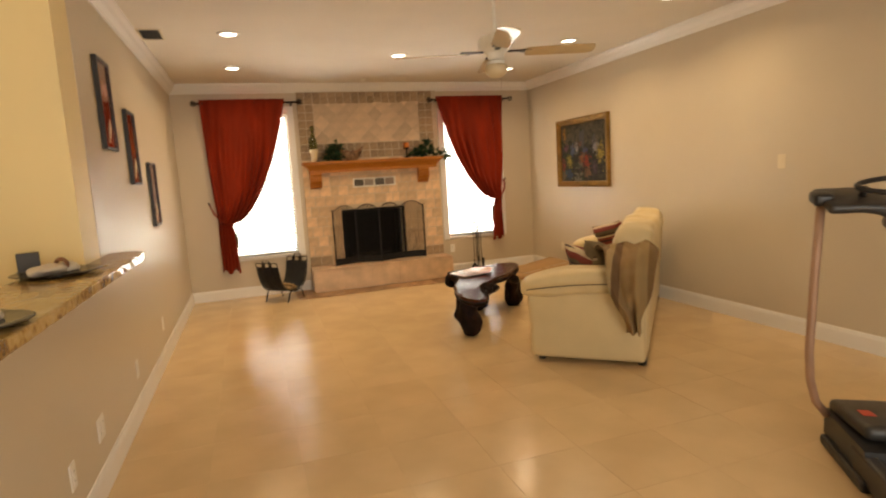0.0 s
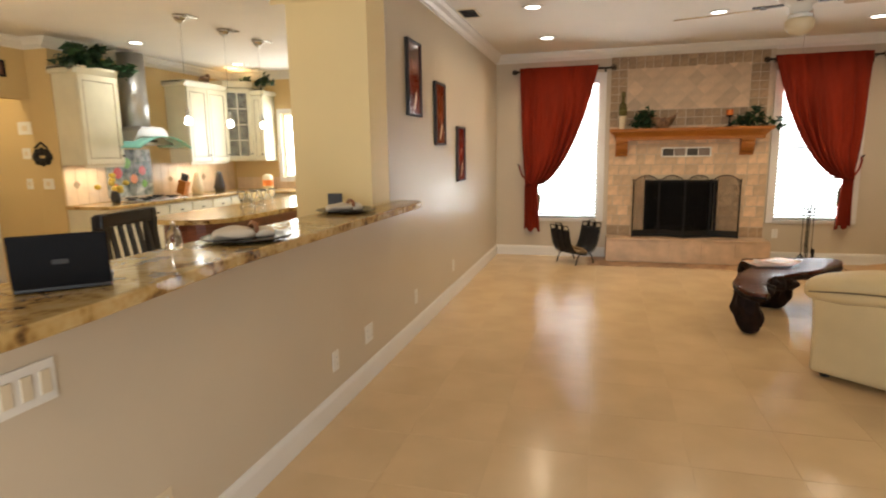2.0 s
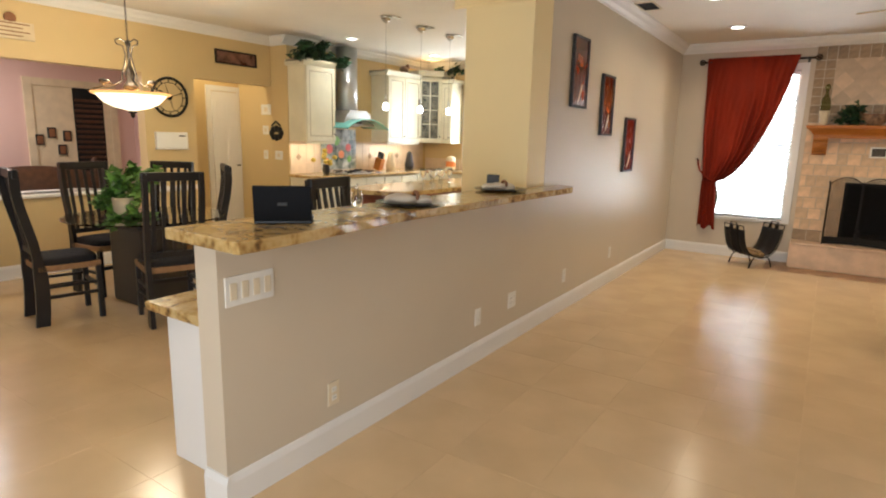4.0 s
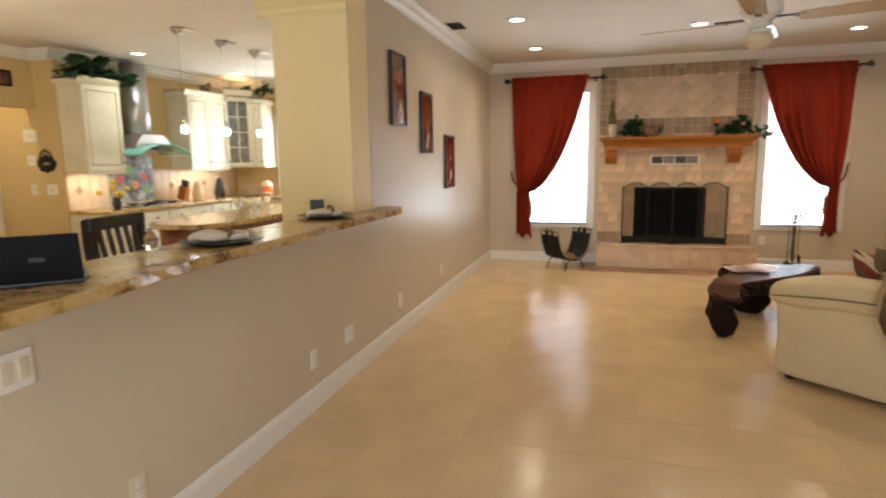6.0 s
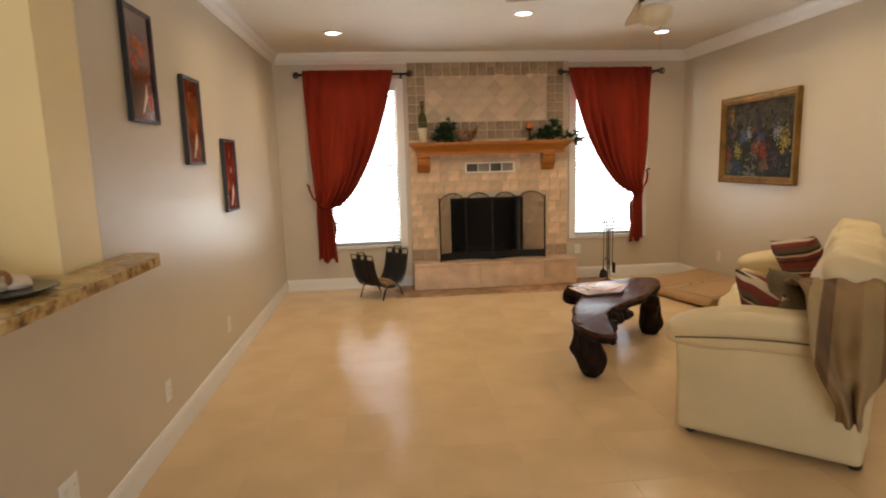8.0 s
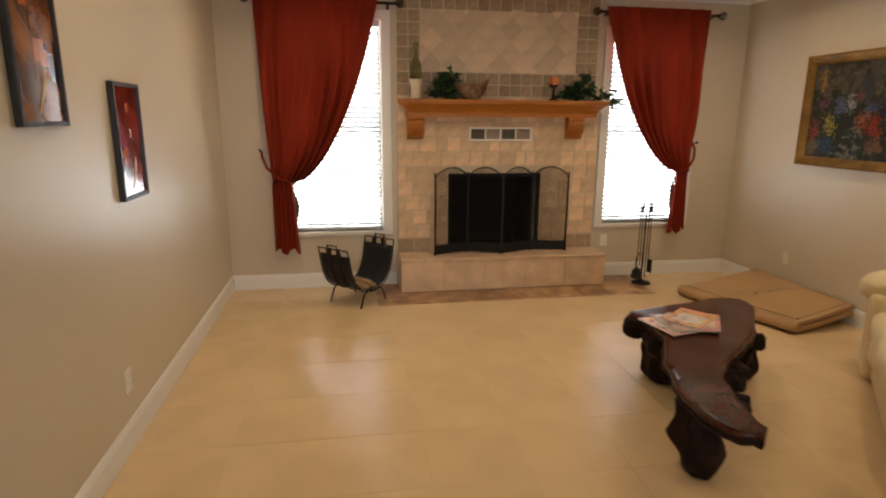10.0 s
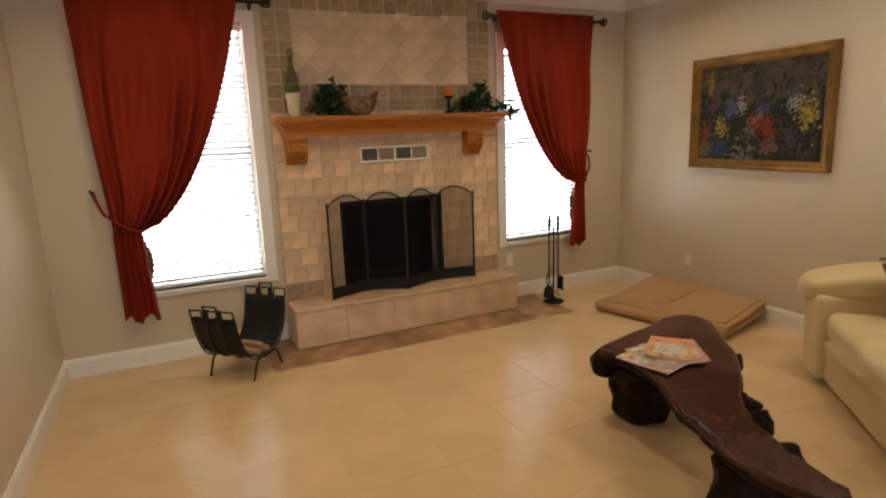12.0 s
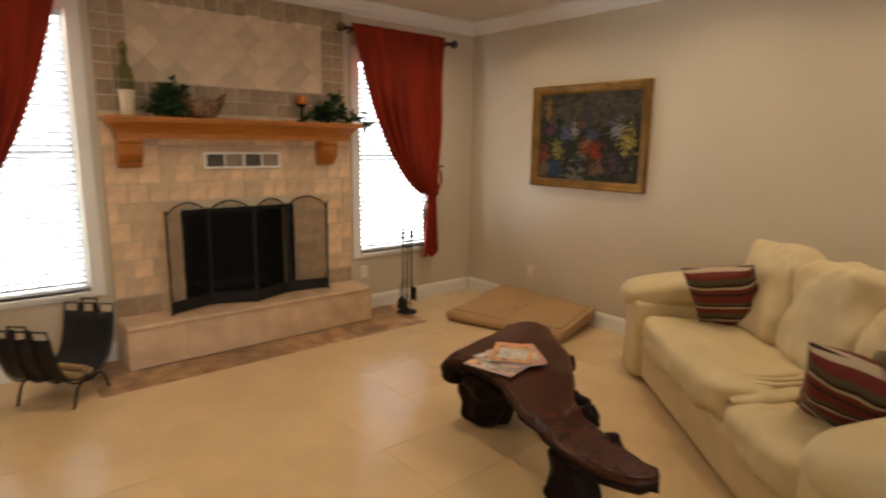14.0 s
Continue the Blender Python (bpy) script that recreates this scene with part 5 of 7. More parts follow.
for y, z, sy, sz, n, r, c in ((0.30, -0.12, 0.035, 0.05, 46, 0.014, (0.62, 0.48, 0.08)), (0.22, 0.02, 0.035, 0.035, 36, 0.015, (0.16, 0.22, 0.40)), (0.13, 0.05, 0.025, 0.04, 26, 0.014, (0.62, 0.58, 0.55)),
                              (-0.08, -0.12, 0.055, 0.05, 60, 0.016, (0.50, 0.055, 0.02)), (0.0, -0.08, 0.035, 0.03, 30, 0.014, (0.55, 0.16, 0.03)), (-0.30, 0.05, 0.03, 0.04, 34, 0.015, (0.60, 0.57, 0.60)),
                              (-0.40, -0.03, 0.035, 0.06, 40, 0.02, (0.70, 0.52, 0.10)), (0.46, -0.16, 0.03, 0.05, 30, 0.02, (0.40, 0.07, 0.04)), (-0.07, 0.02, 0.03, 0.02, 24, 0.013, (0.13, 0.14, 0.30)),
                              (0.40, 0.06, 0.04, 0.03, 30, 0.014, (0.30, 0.10, 0.18)), (0.06, 0.10, 0.03, 0.02, 24, 0.012, (0.32, 0.12, 0.08)), (-0.28, -0.2, 0.03, 0.05, 30, 0.02, (0.16, 0.09, 0.13)),
                              (0.32, -0.27, 0.045, 0.03, 34, 0.022, (0.05, 0.10, 0.20)), (-0.12, -0.26, 0.04, 0.035, 30, 0.022, (0.34, 0.16, 0.08)), (0.46, -0.30, 0.04, 0.03, 28, 0.022, (0.30, 0.20, 0.10)), (0.45, -0.25, 0.03, 0.015, 20, 0.014, (0.13, 0.20, 0.05))):
    dabs(y, z, sy, sz, n, r, c, 5)


# ---- plates, switches and lamps ----
def wall_plate(name, label, m, gangs, mat, style):
    t = new(name)
    t.empty_display_size = 0.05
    t.matrix_basis = m
    tagged(t, label, "outlet" if style == "outlet" else "light switch")
    w = {1: 0.036, 2: 0.06, 4: 0.113}[gangs]
    part("plate", bx((-w, -0.006, -0.058), (w, 0, 0.058), 0.003), mat, t)
    for g in range(gangs):
        x = (g - (gangs - 1) / 2) * 2 * w / (gangs + 0.3)
        if style == "outlet":
            for z in (-0.02, 0.02):
                part("socket", bx((x - 0.015, -0.0085, z - 0.013), (x + 0.015, -0.0061, z + 0.013), 0.002), mat if mat is PLASTIC else PLASTIC, t)
                part("slot", join(bx((x - 0.007, -0.0088, z - 0.004), (x - 0.005, -0.0086, z + 0.005)), bx((x + 0.005, -0.0088, z - 0.004), (x + 0.007, -0.0086, z + 0.005))), BLACK, t)
        else:
            part("rocker", bx((x - 0.015, -0.010, -0.033), (x + 0.015, -0.0061, 0.033), 0.002), BEIGEPL, t)


for y, z in ((2.08, 0.305), (2.567, 0.313), (3.555, 0.308), (4.79, 0.325), (0.75, 0.27)):
    if y == 2.567:
        wall_plate("wall_outlet", "square white cable plate on the beige wall", pose(0.0, y, z, 0, 0, 90), 2, PLASTIC, "outlet")
    else:
        wall_plate("wall_outlet", "white wall outlet above the baseboard", pose(0.0, y, z, 0, 0, 90), 1, BEIGEPL if y == 0.75 else PLASTIC, "outlet")
wall_plate("switch_plate", "white four-gang switch plate with almond rockers", pose(0.0, 0.31, 0.87, 0, 0, 90), 4, PLASTIC, "switch")
wall_plate("switch_plate", "almond switch plate on the plain wall", pose(RIGHT, 2.99, 1.39, 0, 0, -90), 1, BEIGEPL, "switch")
wall_plate("wall_outlet", "almond wall outlet near the corner", pose(RIGHT, 6.46, 0.355, 0, 0, -90), 1, BEIGEPL, "outlet")
wall_plate("wall_outlet", "white wall outlet beside the hearth", pose(3.575, BACK, 0.37), 1, PLASTIC, "outlet")

for x, y in LIVING_LAMPS + KITCHEN_LAMPS:
    r = thing("recessed_light", "lit recessed ceiling light with white trim ring", "ceiling light", (x, y, H), 0, "recessed ceiling lights")
    part("trim_ring", lathe([(0.068, -0.001), (0.068, -0.012), (0.095, -0.008), (0.098, -0.001)], 28), TRIM, r, "", True)
    part("lens", lathe([(0.066, -0.004), (0.066, -0.008), (0.01, -0.009)], 24), LENS, r, "glowing lens")
cv = thing("ceiling_vent", "dark louvred air register in the ceiling", "vent", (0.175, 4.83, H))
part("frame", join(bx((-0.09, -0.17, -0.008), (-0.075, 0.17, -0.001)), bx((0.075, -0.17, -0.008), (0.09, 0.17, -0.001)), bx((-0.075, -0.17, -0.008), (0.075, -0.155, -0.001)), bx((-0.075, 0.155, -0.008), (0.075, 0.17, -0.001))), BEIGEPL, cv)
# black sheet gives the unlit depth behind the louvres as colour
part("backing", bx((-0.074, -0.154, -0.003), (0.074, 0.154, -0.001)), SOOT_SHADE, cv)
pieces("louvre", [pose(-0.065 + 0.0145 * i, 0, -0.006, 0, 40, 0) for i in range(10)], bx((-0.006, -0.153, -0.0006), (0.006, 0.153, 0.0006)), DARKMETAL, cv)
sd = thing("sprinkler_head", "small white ceiling sensor disc", "sensor", (2.36, 7.0, H))
part("body", lathe([(0.032, -0.001), (0.032, -0.01), (0.02, -0.02), (0.005, -0.022)], 16), PLASTIC, sd, "", True)

# ---- ceiling fan ----
fan = thing("ceiling_fan", "white ceiling fan with pale wooden blades at rest", "ceiling fan", (2.465, 3.08, H - 0.05))
part("canopy", lathe([(0.065, 0.049), (0.065, 0.03), (0.04, -0.01), (0.014, -0.02)], 20), PLASTIC, fan, "", True)
part("downrod", tube([(0, 0, -0.01), (0, 0, -0.34)], 0.011, 10), PLASTIC, fan, "", True)
part("motor", lathe([(0.03, -0.33), (0.09, -0.345), (0.115, -0.375), (0.115, -0.42), (0.08, -0.45), (0.055, -0.46), (0.055, -0.49), (0.03, -0.50)], 28), PLASTIC, fan, "", True)
for k in range(4):
    a = -17 + 90 * k
    iron = part("blade_iron", moved(join(bx((0.08, -0.018, -0.452), (0.20, 0.018, -0.442), 0.003), bx((0.17, -0.045, -0.452), (0.24, 0.045, -0.446), 0.003)), pose(0, 0, 0, 0, 0, a)), BRONZE, fan)
    out = [(0.20, -0.045), (0.22, -0.058), (0.60, -0.068), (0.655, -0.06), (0.67, -0.03), (0.67, 0.03), (0.655, 0.06), (0.60, 0.068), (0.22, 0.058), (0.20, 0.045)]
    part("blade", moved(prism(out, -0.004, 0.004), pose(0, 0, 0, 0, 0, a) @ pose(0, 0, -0.455, -12)), BLADE, fan, "pale wooden blade")
part("light_fitter", lathe([(0.03, -0.50), (0.06, -0.51), (0.062, -0.53)], 20), PLASTIC, fan, "", True)
part("light_bowl", lathe([(0.060, -0.53), (0.075, -0.545), (0.07, -0.585), (0.045, -0.61), (0.01, -0.62)], 24), CERAMIC, fan, "unlit frosted glass bowl", True)
part("pull_chain", tube([(0.03, 0, -0.60), (0.03, 0, -0.72)], 0.0015, 4), SILVER, fan)

# ---- treadmill ----
tm = thing("treadmill", "dark grey treadmill with a tilted console", "treadmill", (3.365, 1.355, 0), -34)
part("hood", prism([(0.0, 0.12), (0.0, -0.34), (0.72, -0.34), (0.72, 0.12), (0.6, 0.2), (0.12, 0.2)], 0.05, 0.17), GREYPLASTIC, tm)
part("hood_top", moved(bx((0.02, -0.30, 0.0), (0.70, 0.14, 0.07), 0.03, 3), pose(0, 0, 0.165, -6)), GREYPLASTIC, tm, "", True)
part("red_badge", moved(bx((0.07, -0.15, 0.07), (0.12, -0.07, 0.073)), pose(0, 0, 0.166, -6)), REDMARK, tm, "red badge")
part("label_patch", moved(bx((0.24, -0.17, 0.07), (0.28, -0.08, 0.073)), pose(0, 0, 0.166, -6)), SILVER, tm, "silver label")
part("deck", bx((0.05, -1.65, 0.08), (0.67, -0.34, 0.14), 0.01), GREYPLASTIC, tm)
part("belt", bx((0.12, -1.63, 0.141), (0.60, -0.35, 0.146)), BLACKCLOTH, tm, "black running belt")
for x in (-0.005, 0.665):
    part("side_rail", bx((x, -1.68, 0.02), (x + 0.06, -0.2, 0.15), 0.015), GREYPLASTIC, tm)
    side = -1 if x < 0.3 else 1
    part("upright", tube([(x + 0.03 + side * 0.03, 0.07, 0.16), (x + 0.03 + side * 0.09, 0.04, 0.24), (x + 0.03 + side * 0.125, 0.01, 0.36), (x + 0.03 + side * 0.135, 0.0, 0.5), (x + 0.03 + side * 0.125, -0.02, 0.9), (x + 0.03 + side * 0.11, -0.03, 1.22)], 0.019, 12), BRONZETUBE, tm, "rosy brown upright tube", True)
    part("foot_bar", bx((x - 0.02, -0.38, 0.0), (x + 0.08, 0.1, 0.05), 0.012), BLACK, tm)
    part("upright_cap", moved(bx((-0.04, -0.05, -0.02), (0.04, 0.05, 0.035), 0.015, 3), pose(x + 0.03 + side * 0.11, -0.03, 1.23, 10)), BLACK, tm, "", True)
wings = bx((-0.09, -0.13, 0.0), (0.81, 0.12, 0.045), 0.018, 3)
bmesh.ops.subdivide_edges(wings, edges=[e for e in wings.edges if e.calc_length() > 0.4], cuts=14)
for q in wings.verts:
    k = smoothstep(0.05, 0.30, q.co.x) * smoothstep(0.67, 0.42, q.co.x)
    q.co.z -= 0.10 * k * (1 if q.co.z < 0.02 else 0.35)
part("console", moved(wings, pose(0, -0.02, 1.205, 16)), GREYPLASTIC, tm, "", True)
part("display", moved(bx((0.22, -0.06, 0.012), (0.50, 0.09, 0.018), 0.004), pose(0, -0.02, 1.205, 16)), BLACK, tm, "black display")
part("grip_bar", tube([(0.36 + 0.33 * math.cos(t), -0.10 + 0.12 * math.sin(t), 1.285 + 0.035 * math.sin(t)) for t in [math.pi * j / 14 for j in range(28)]], 0.012, 8, True), BLACK, tm, "", True)
for x in (0.07, 0.65):
    part("grip_stem", tube([(x, -0.02, 1.22), (x, -0.08, 1.28)], 0.014, 8), BLACK, tm, "", True)
part("console_tray", moved(bx((0.2, -0.11, -0.15), (0.54, 0.09, -0.06), 0.03, 3), pose(0, -0.02, 1.205, 16)), BLACK, tm, "", True)

# ---- bar counter ----
bar = thing("granite_countertop", "gold and brown polished granite bar top", "countertop", (0, 0, 1.07))


def chiselled(lo, hi, step=0.035, rough=0.006):
    bm = bx(lo, hi, 0.006, 2)
    bmesh.ops.subdivide_edges(bm, edges=[e for e in bm.edges if e.calc_length() > 0.2], cuts=40, use_grid_fill=True)
    for v in bm.verts:
        if v.co.z < hi[2] - 0.004:
            v.co.x += rough * noise.noise(v.co * 38)
            v.co.y += rough * noise.noise(v.co * 38 + Vector((5, 0, 0)))
    return bm


bm = chiselled((-0.17, 0.07, 0.0), (0.205, 2.716, 0.042))
for q in bm.verts:
    if q.co.x > 0.1:
        q.co.x += 0.075 * (1 - smoothstep(0.1, 1.1, q.co.y))
    if q.co.y < 0.12:
        q.co.y -= 0.05 * (q.co.x - 0.05)
part("slab", bm, GRANITE, bar)
part("slab_return", prism([(0.004, 2.717), (0.205, 2.717), (0.205, 3.10), (0.17, 3.19), (0.10, 3.235), (0.004, 3.24)], 0.0, 0.042), GRANITE, bar)
lc = thing("desk_counter", "white cabinet with a lower granite desk top", "cabinet", (0, 0, 0))
part("granite_top", chiselled((-0.56, 0.20, 0.70), (-0.133, 2.66, 0.74)), GRANITE, lc, "gold granite desk top")
part("cabinet_body", bx((-0.52, 0.27, 0.0), (-0.134, 2.6, 0.699), 0.003), TRIM, lc)


def place_setting(x, y, rot):
    pl = thing("charger_plate", "dark round charger plate on the granite bar", "plate", (x, y, 1.113), 0, "place settings")
    part("plate", lathe([(0.10, 0), (0.11, 0.003), (0.172, 0.013), (0.177, 0.016), (0.172, 0.018), (0.112, 0.009), (0.02, 0.008)], 44), PLATE, pl, "", True)
    nk = thing("linen_napkin", "folded cream napkin through a brown ring", "napkin", (x, y, 1.125), rot, "place settings")

    cloth = join(puff((0.17, 0.115, 0.046), (-0.055, 0, 0.016), 2.4, 12, 0.012, x * 9), puff((0.085, 0.095, 0.034), (0.068, 0, 0.012), 2.4, 12, 0.010, y * 7))
    for q in cloth.verts:
        q.co.z = max(-0.002, q.co.z + 0.006 * math.sin(q.co.y * 90 + q.co.x * 20))
    part("cloth", cloth, NAPKIN, nk, "", True)
    part("ring", moved(tube([(0, 0.027 * math.cos(a), 0.03 + 0.024 * math.sin(a)) for a in [math.pi * i / 8 for i in range(16)]], 0.010, 6, True), pose(0.03, 0, 0)), BROWN, nk, "brown wooden napkin ring", True)


place_setting(0.03, 1.29, 62)
place_setting(-0.03, 2.38, 66)
wg = thing("carafe", "clear glass bottle on the granite bar", "bottle", (-0.09, 1.02, 1.113))
part("glass", lathe([(0.022, 0), (0.027, 0.008), (0.027, 0.05), (0.02, 0.07), (0.010, 0.085), (0.009, 0.10), (0.011, 0.104)], 20), CLEAR, wg, "", True)
nb = thing("napkin_stand", "small dark upright card holder on the bar", "holder", (-0.19, 2.56, 1.113), 20)
part("panel", moved(bx((-0.045, -0.006, 0), (0.045, 0.006, 0.095), 0.003), pose(0, 0, 0, -10)), GREYPLASTIC, nb)
part("base", bx((-0.05, -0.03, 0), (0.05, 0.03, 0.008), 0.002), GREYPLASTIC, nb)
lp = thing("laptop", "open black laptop seen from behind its lid", "laptop", (0.08, 0.415, 1.113), 43.5)
part("base", bx((-0.108, 0.0, 0.0), (0.108, 0.15, 0.018), 0.004), BLACK, lp)
part("lid", moved(bx((-0.108, -0.007, 0.0), (0.108, 0.006, 0.138), 0.005), pose(0, 0.0, 0.012, 8)), CASEBLACK, lp)
part("badge_bar", moved(bx((-0.018, -0.0085, 0.062), (0.018, -0.0075, 0.074)), pose(0, 0.0, 0.012, 8)), GREYPLASTIC, lp, "grey badge")
part("hinge", tube([(-0.09, 0.005, 0.016), (0.09, 0.005, 0.016)], 0.007, 8), BLACK, lp)


def slat_chair(name, label, at, rz, group, seat_z=0.46, top=1.155, w=0.42):
    """A black chair with a slatted back, facing +y; the back stands at y = 0."""
    c = thing(name, label, "chair", at, rz, group)
    for x in (-w / 2, w / 2 - 0.035):
        n = 9
        pts = [(0.0 - 0.07 * smoothstep(0.5, 1.0, i / n) + 0.02 * math.sin(i / n * 6), seat_z * 0 + top * i / n) for i in range(n + 1)]
        bm = bmesh.new()
        ra = []
        for y, z in pts:
            d = 0.045 if z < seat_z else 0.03
            ra.append([bm.verts.new(q) for q in ((x, y - d, z), (x + 0.035, y - d, z), (x + 0.035, y + d, z), (x, y + d, z))])
        for a, b in zip(ra, ra[1:]):
            for k in range(4):
                bm.faces.new((a[k], a[(k + 1) % 4], b[(k + 1) % 4], b[k]))
        bm.faces.new(ra[0][::-1])
        bm.faces.new(ra[-1])
        part("back_post", bm, BLACK, c)
        part("leg", bx((x, w - 0.04, 0.0), (x + 0.035, w, seat_z - 0.03), 0.004), BLACK, c)
        part("side_stretcher", join(bx((x + 0.008, 0.03, 0.20), (x + 0.028, w - 0.03, 0.225)), bx((x + 0.008, 0.03, 0.28), (x + 0.028, w - 0.03, 0.30))), BLACK, c)
    part("top_rail", bx((-w / 2 - 0.005, -0.09, top - 0.055), (w / 2 + 0.005, -0.05, top + 0.01), 0.006), BLACK, c)
    part("lower_rail", bx((-w / 2 + 0.03, -0.01, seat_z + 0.07), (w / 2 - 0.03, 0.015, seat_z + 0.11), 0.003), BLACK, c)
    for i in range(5):
        x = -w / 2 + 0.07 + i * (w - 0.14) / 4
        part("slat", bx((-0.014, -0.007, 0), (0.014, 0.007, top - seat_z - 0.14), 0.002), BLACK, c).matrix_basis = pose(x, 0.005, seat_z + 0.10, math.degrees(math.atan2(0.075, top - seat_z - 0.14)))
    part("seat_frame", bx((-w / 2, 0.0, seat_z - 0.05), (w / 2, w, seat_z - 0.005), 0.006), TANWOOD, c, "tan wooden seat rail")
    part("seat_pad", puff((w - 0.01, w - 0.01, 0.07), (0, w / 2, seat_z + 0.015), 5, 8), BLACKCLOTH, c, "black seat cushion", True)
    part("front_stretcher", bx((-w / 2 + 0.03, w - 0.03, 0.24), (w / 2 - 0.03, w - 0.01, 0.27)), BLACK, c)
    return c


WING = 0.085
G = "black chairs round the dining table"
slat_chair("dining_chair", "black slat-back dining chair with a black cushion", (-3.12, 0.64, 0), -10, G)
slat_chair("dining_chair", "black slat-back dining chair turned from the bar", (-2.22, 1.26, 0), 72, G)
slat_chair("dining_chair", "black slat-back dining chair near the dining wall", (-3.80, 1.42, 0), -85, G)
slat_chair("dining_chair", "black slat-back dining chair below the wall clock", (-3.62, 2.08, 0), -150, G)
slat_chair("dining_chair", "black slat-back dining chair beside the hall opening", (-2.95, 2.16, 0), 150, G)
slat_chair("bar_chair", "black slat-back stool chair at the bar", (-0.78, 1.52, 0), -82, "", 0.62, 1.18, 0.40)

dt = thing("dining_table", "oval glass dining table on a dark pedestal", "table", (-3.02, 1.50, 0))
part("glass_top", moved(lathe([(0.0001, 0.735), (0.545, 0.735), (0.55, 0.741), (0.545, 0.747), (0.0001, 0.747)], 56), Matrix.Diagonal((1.15, 1.15, 1, 1))), CLEAR, dt, "clear glass top")
part("pedestal", join(bx((-0.26, -0.20, 0.0), (0.26, 0.20, 0.66), 0.02), bx((-0.30, -0.24, 0.66), (0.30, 0.24, 0.733), 0.015)), GREYPLASTIC, dt, "dark grey pedestal")
ivy("centrepiece_plant", "bright green leafy plant in a cream pot", (-3.02, 1.33, 0.748), [((0.3, 0.12, 0.36), 90), ((-0.2, 0.2, 0.36), 80), ((0.25, 0.1, 0.30), 60), ((-0.28, 0.05, 0.28), 60), ((0.05, -0.1, 0.36), 60), ((0.15, 0.1, 0.2), 50), ((-0.15, -0.1, 0.18), 50), ((-0.05, 0.1, 0.34), 50), ((0.3, -0.08, 0.08), 40), ((-0.2, -0.15, 0.10), 60), ((0.1, -0.2, -0.06), 60), ((0.15, 0.15, -0.04), 60)], 0.062, FERN,
    "", [(0.07, 0), (0.09, 0.05), (0.10, 0.16), (0.09, 0.165), (0.08, 0.15)], 1.0)

ch = thing("chandelier", "glowing alabaster bowl chandelier with bronze scrolls", "chandelier", (-3.02, 1.45, 0))
part("canopy", lathe([(0.06, 2.738), (0.06, 2.72), (0.03, 2.70), (0.01, 2.69)], 18), BRONZE, ch, "", True)
part("chain", join(*[tube([(0.006 * math.cos(a) * (k % 2), 0.006 * math.cos(a) * (1 - k % 2), 2.69 - 0.034 * k + 0.02 * math.sin(a)) for a in [math.pi * i / 4 for i in range(8)]], 0.0025, 4, True) for k in range(16)]), BRONZE, ch)
part("stem", lathe([(0.008, 2.17), (0.022, 2.14), (0.010, 2.11), (0.010, 1.98), (0.028, 1.94), (0.040, 1.90), (0.026, 1.86), (0.05, 1.82), (0.065, 1.79), (0.02, 1.765)], 16), BRONZE, ch, "", True)
for k in range(3):
    a = 2 * math.pi * k / 3 + 0.4
    ca, sa = math.cos(a), math.sin(a)
    part("scroll_arm", join(tube([(ca * r, sa * r, z) for r, z in ((0.015, 2.15), (0.06, 2.175), (0.095, 2.16), (0.085, 2.13), (0.04, 2.12), (0.022, 2.05), (0.04, 1.96), (0.06, 1.90), (0.06, 1.85), (0.11, 1.815), (0.20, 1.795), (0.285, 1.77))], 0.006, 6), tube([(ca * r, sa * r, z) for r, z in ((0.14, 1.81), (0.17, 1.845), (0.21, 1.85), (0.22, 1.82), (0.19, 1.81))], 0.006, 6)), BRONZE, ch, "", True)
    part("scroll_leaf", moved(puff((0.07, 0.03, 0.035), (0, 0, 0), 3, 4), pose(ca * 0.20, sa * 0.20, 1.835, 0, 0, math.degrees(a))), BRONZE, ch, "", True)
part("bowl", lathe([(0.262, 1.742), (0.25, 1.725), (0.20, 1.672), (0.13, 1.638), (0.03, 1.615)], 40), BOWL, ch, "glowing alabaster bowl", True)
part("bowl_rim", lathe([(0.285, 1.752), (0.295, 1.758), (0.298, 1.752), (0.280, 1.738), (0.263, 1.7425), (0.262, 1.748)], 40), BOWLRIM, ch, "bowl rim with a weaker orange glow", True)
part("finial", lathe([(0.03, 1.611), (0.035, 1.60), (0.015, 1.59), (0.02, 1.575), (0.005, 1.555)], 14), BRONZE, ch, "", True)

# ---- dining wall ----
WX = -4.7
ck = thing("wall_clock", "large black iron ring wall clock", "clock", (WX, 2.79, 1.85))
part("outer_ring", tube([(0.018, 0.215 * math.cos(a), 0.215 * math.sin(a)) for a in [2 * math.pi * i / 40 for i in range(40)]], 0.016, 8, True), IRON, ck, "", True)
part("inner_ring", tube([(0.012, 0.165 * math.cos(a), 0.165 * math.sin(a)) for a in [2 * math.pi * i / 36 for i in range(36)]], 0.004, 6, True), IRON, ck, "", True)
for k in range(12):
    a = math.pi * k / 6
    part("numeral_bar", moved(bx((0.006, -0.005, 0.17), (0.016, 0.005, 0.20)), pose(0, 0, 0, math.degrees(a))), IRON, ck)
part("centre", join(lathe([(0.035, 0), (0.035, 0.01), (0.01, 0.014)], 16), ), IRON, ck).matrix_basis = pose(0.004, 0, 0, 0, 90, 0)
part("hour_hand", moved(bx((0.018, -0.006, 0), (0.021, 0.006, 0.10)), pose(0, 0, 0, 100)), IRON, ck)
part("minute_hand", moved(bx((0.022, -0.004, 0), (0.025, 0.004, 0.15)), pose(0, 0, 0, -70)), IRON, ck)
part("spoke", join(*[tube([(0.01, 0, 0), (0.01, 0.165 * math.cos(a), 0.165 * math.sin(a))], 0.003, 5) for a in (0.3, 1.87, 3.44, 5.01)]), IRON, ck)
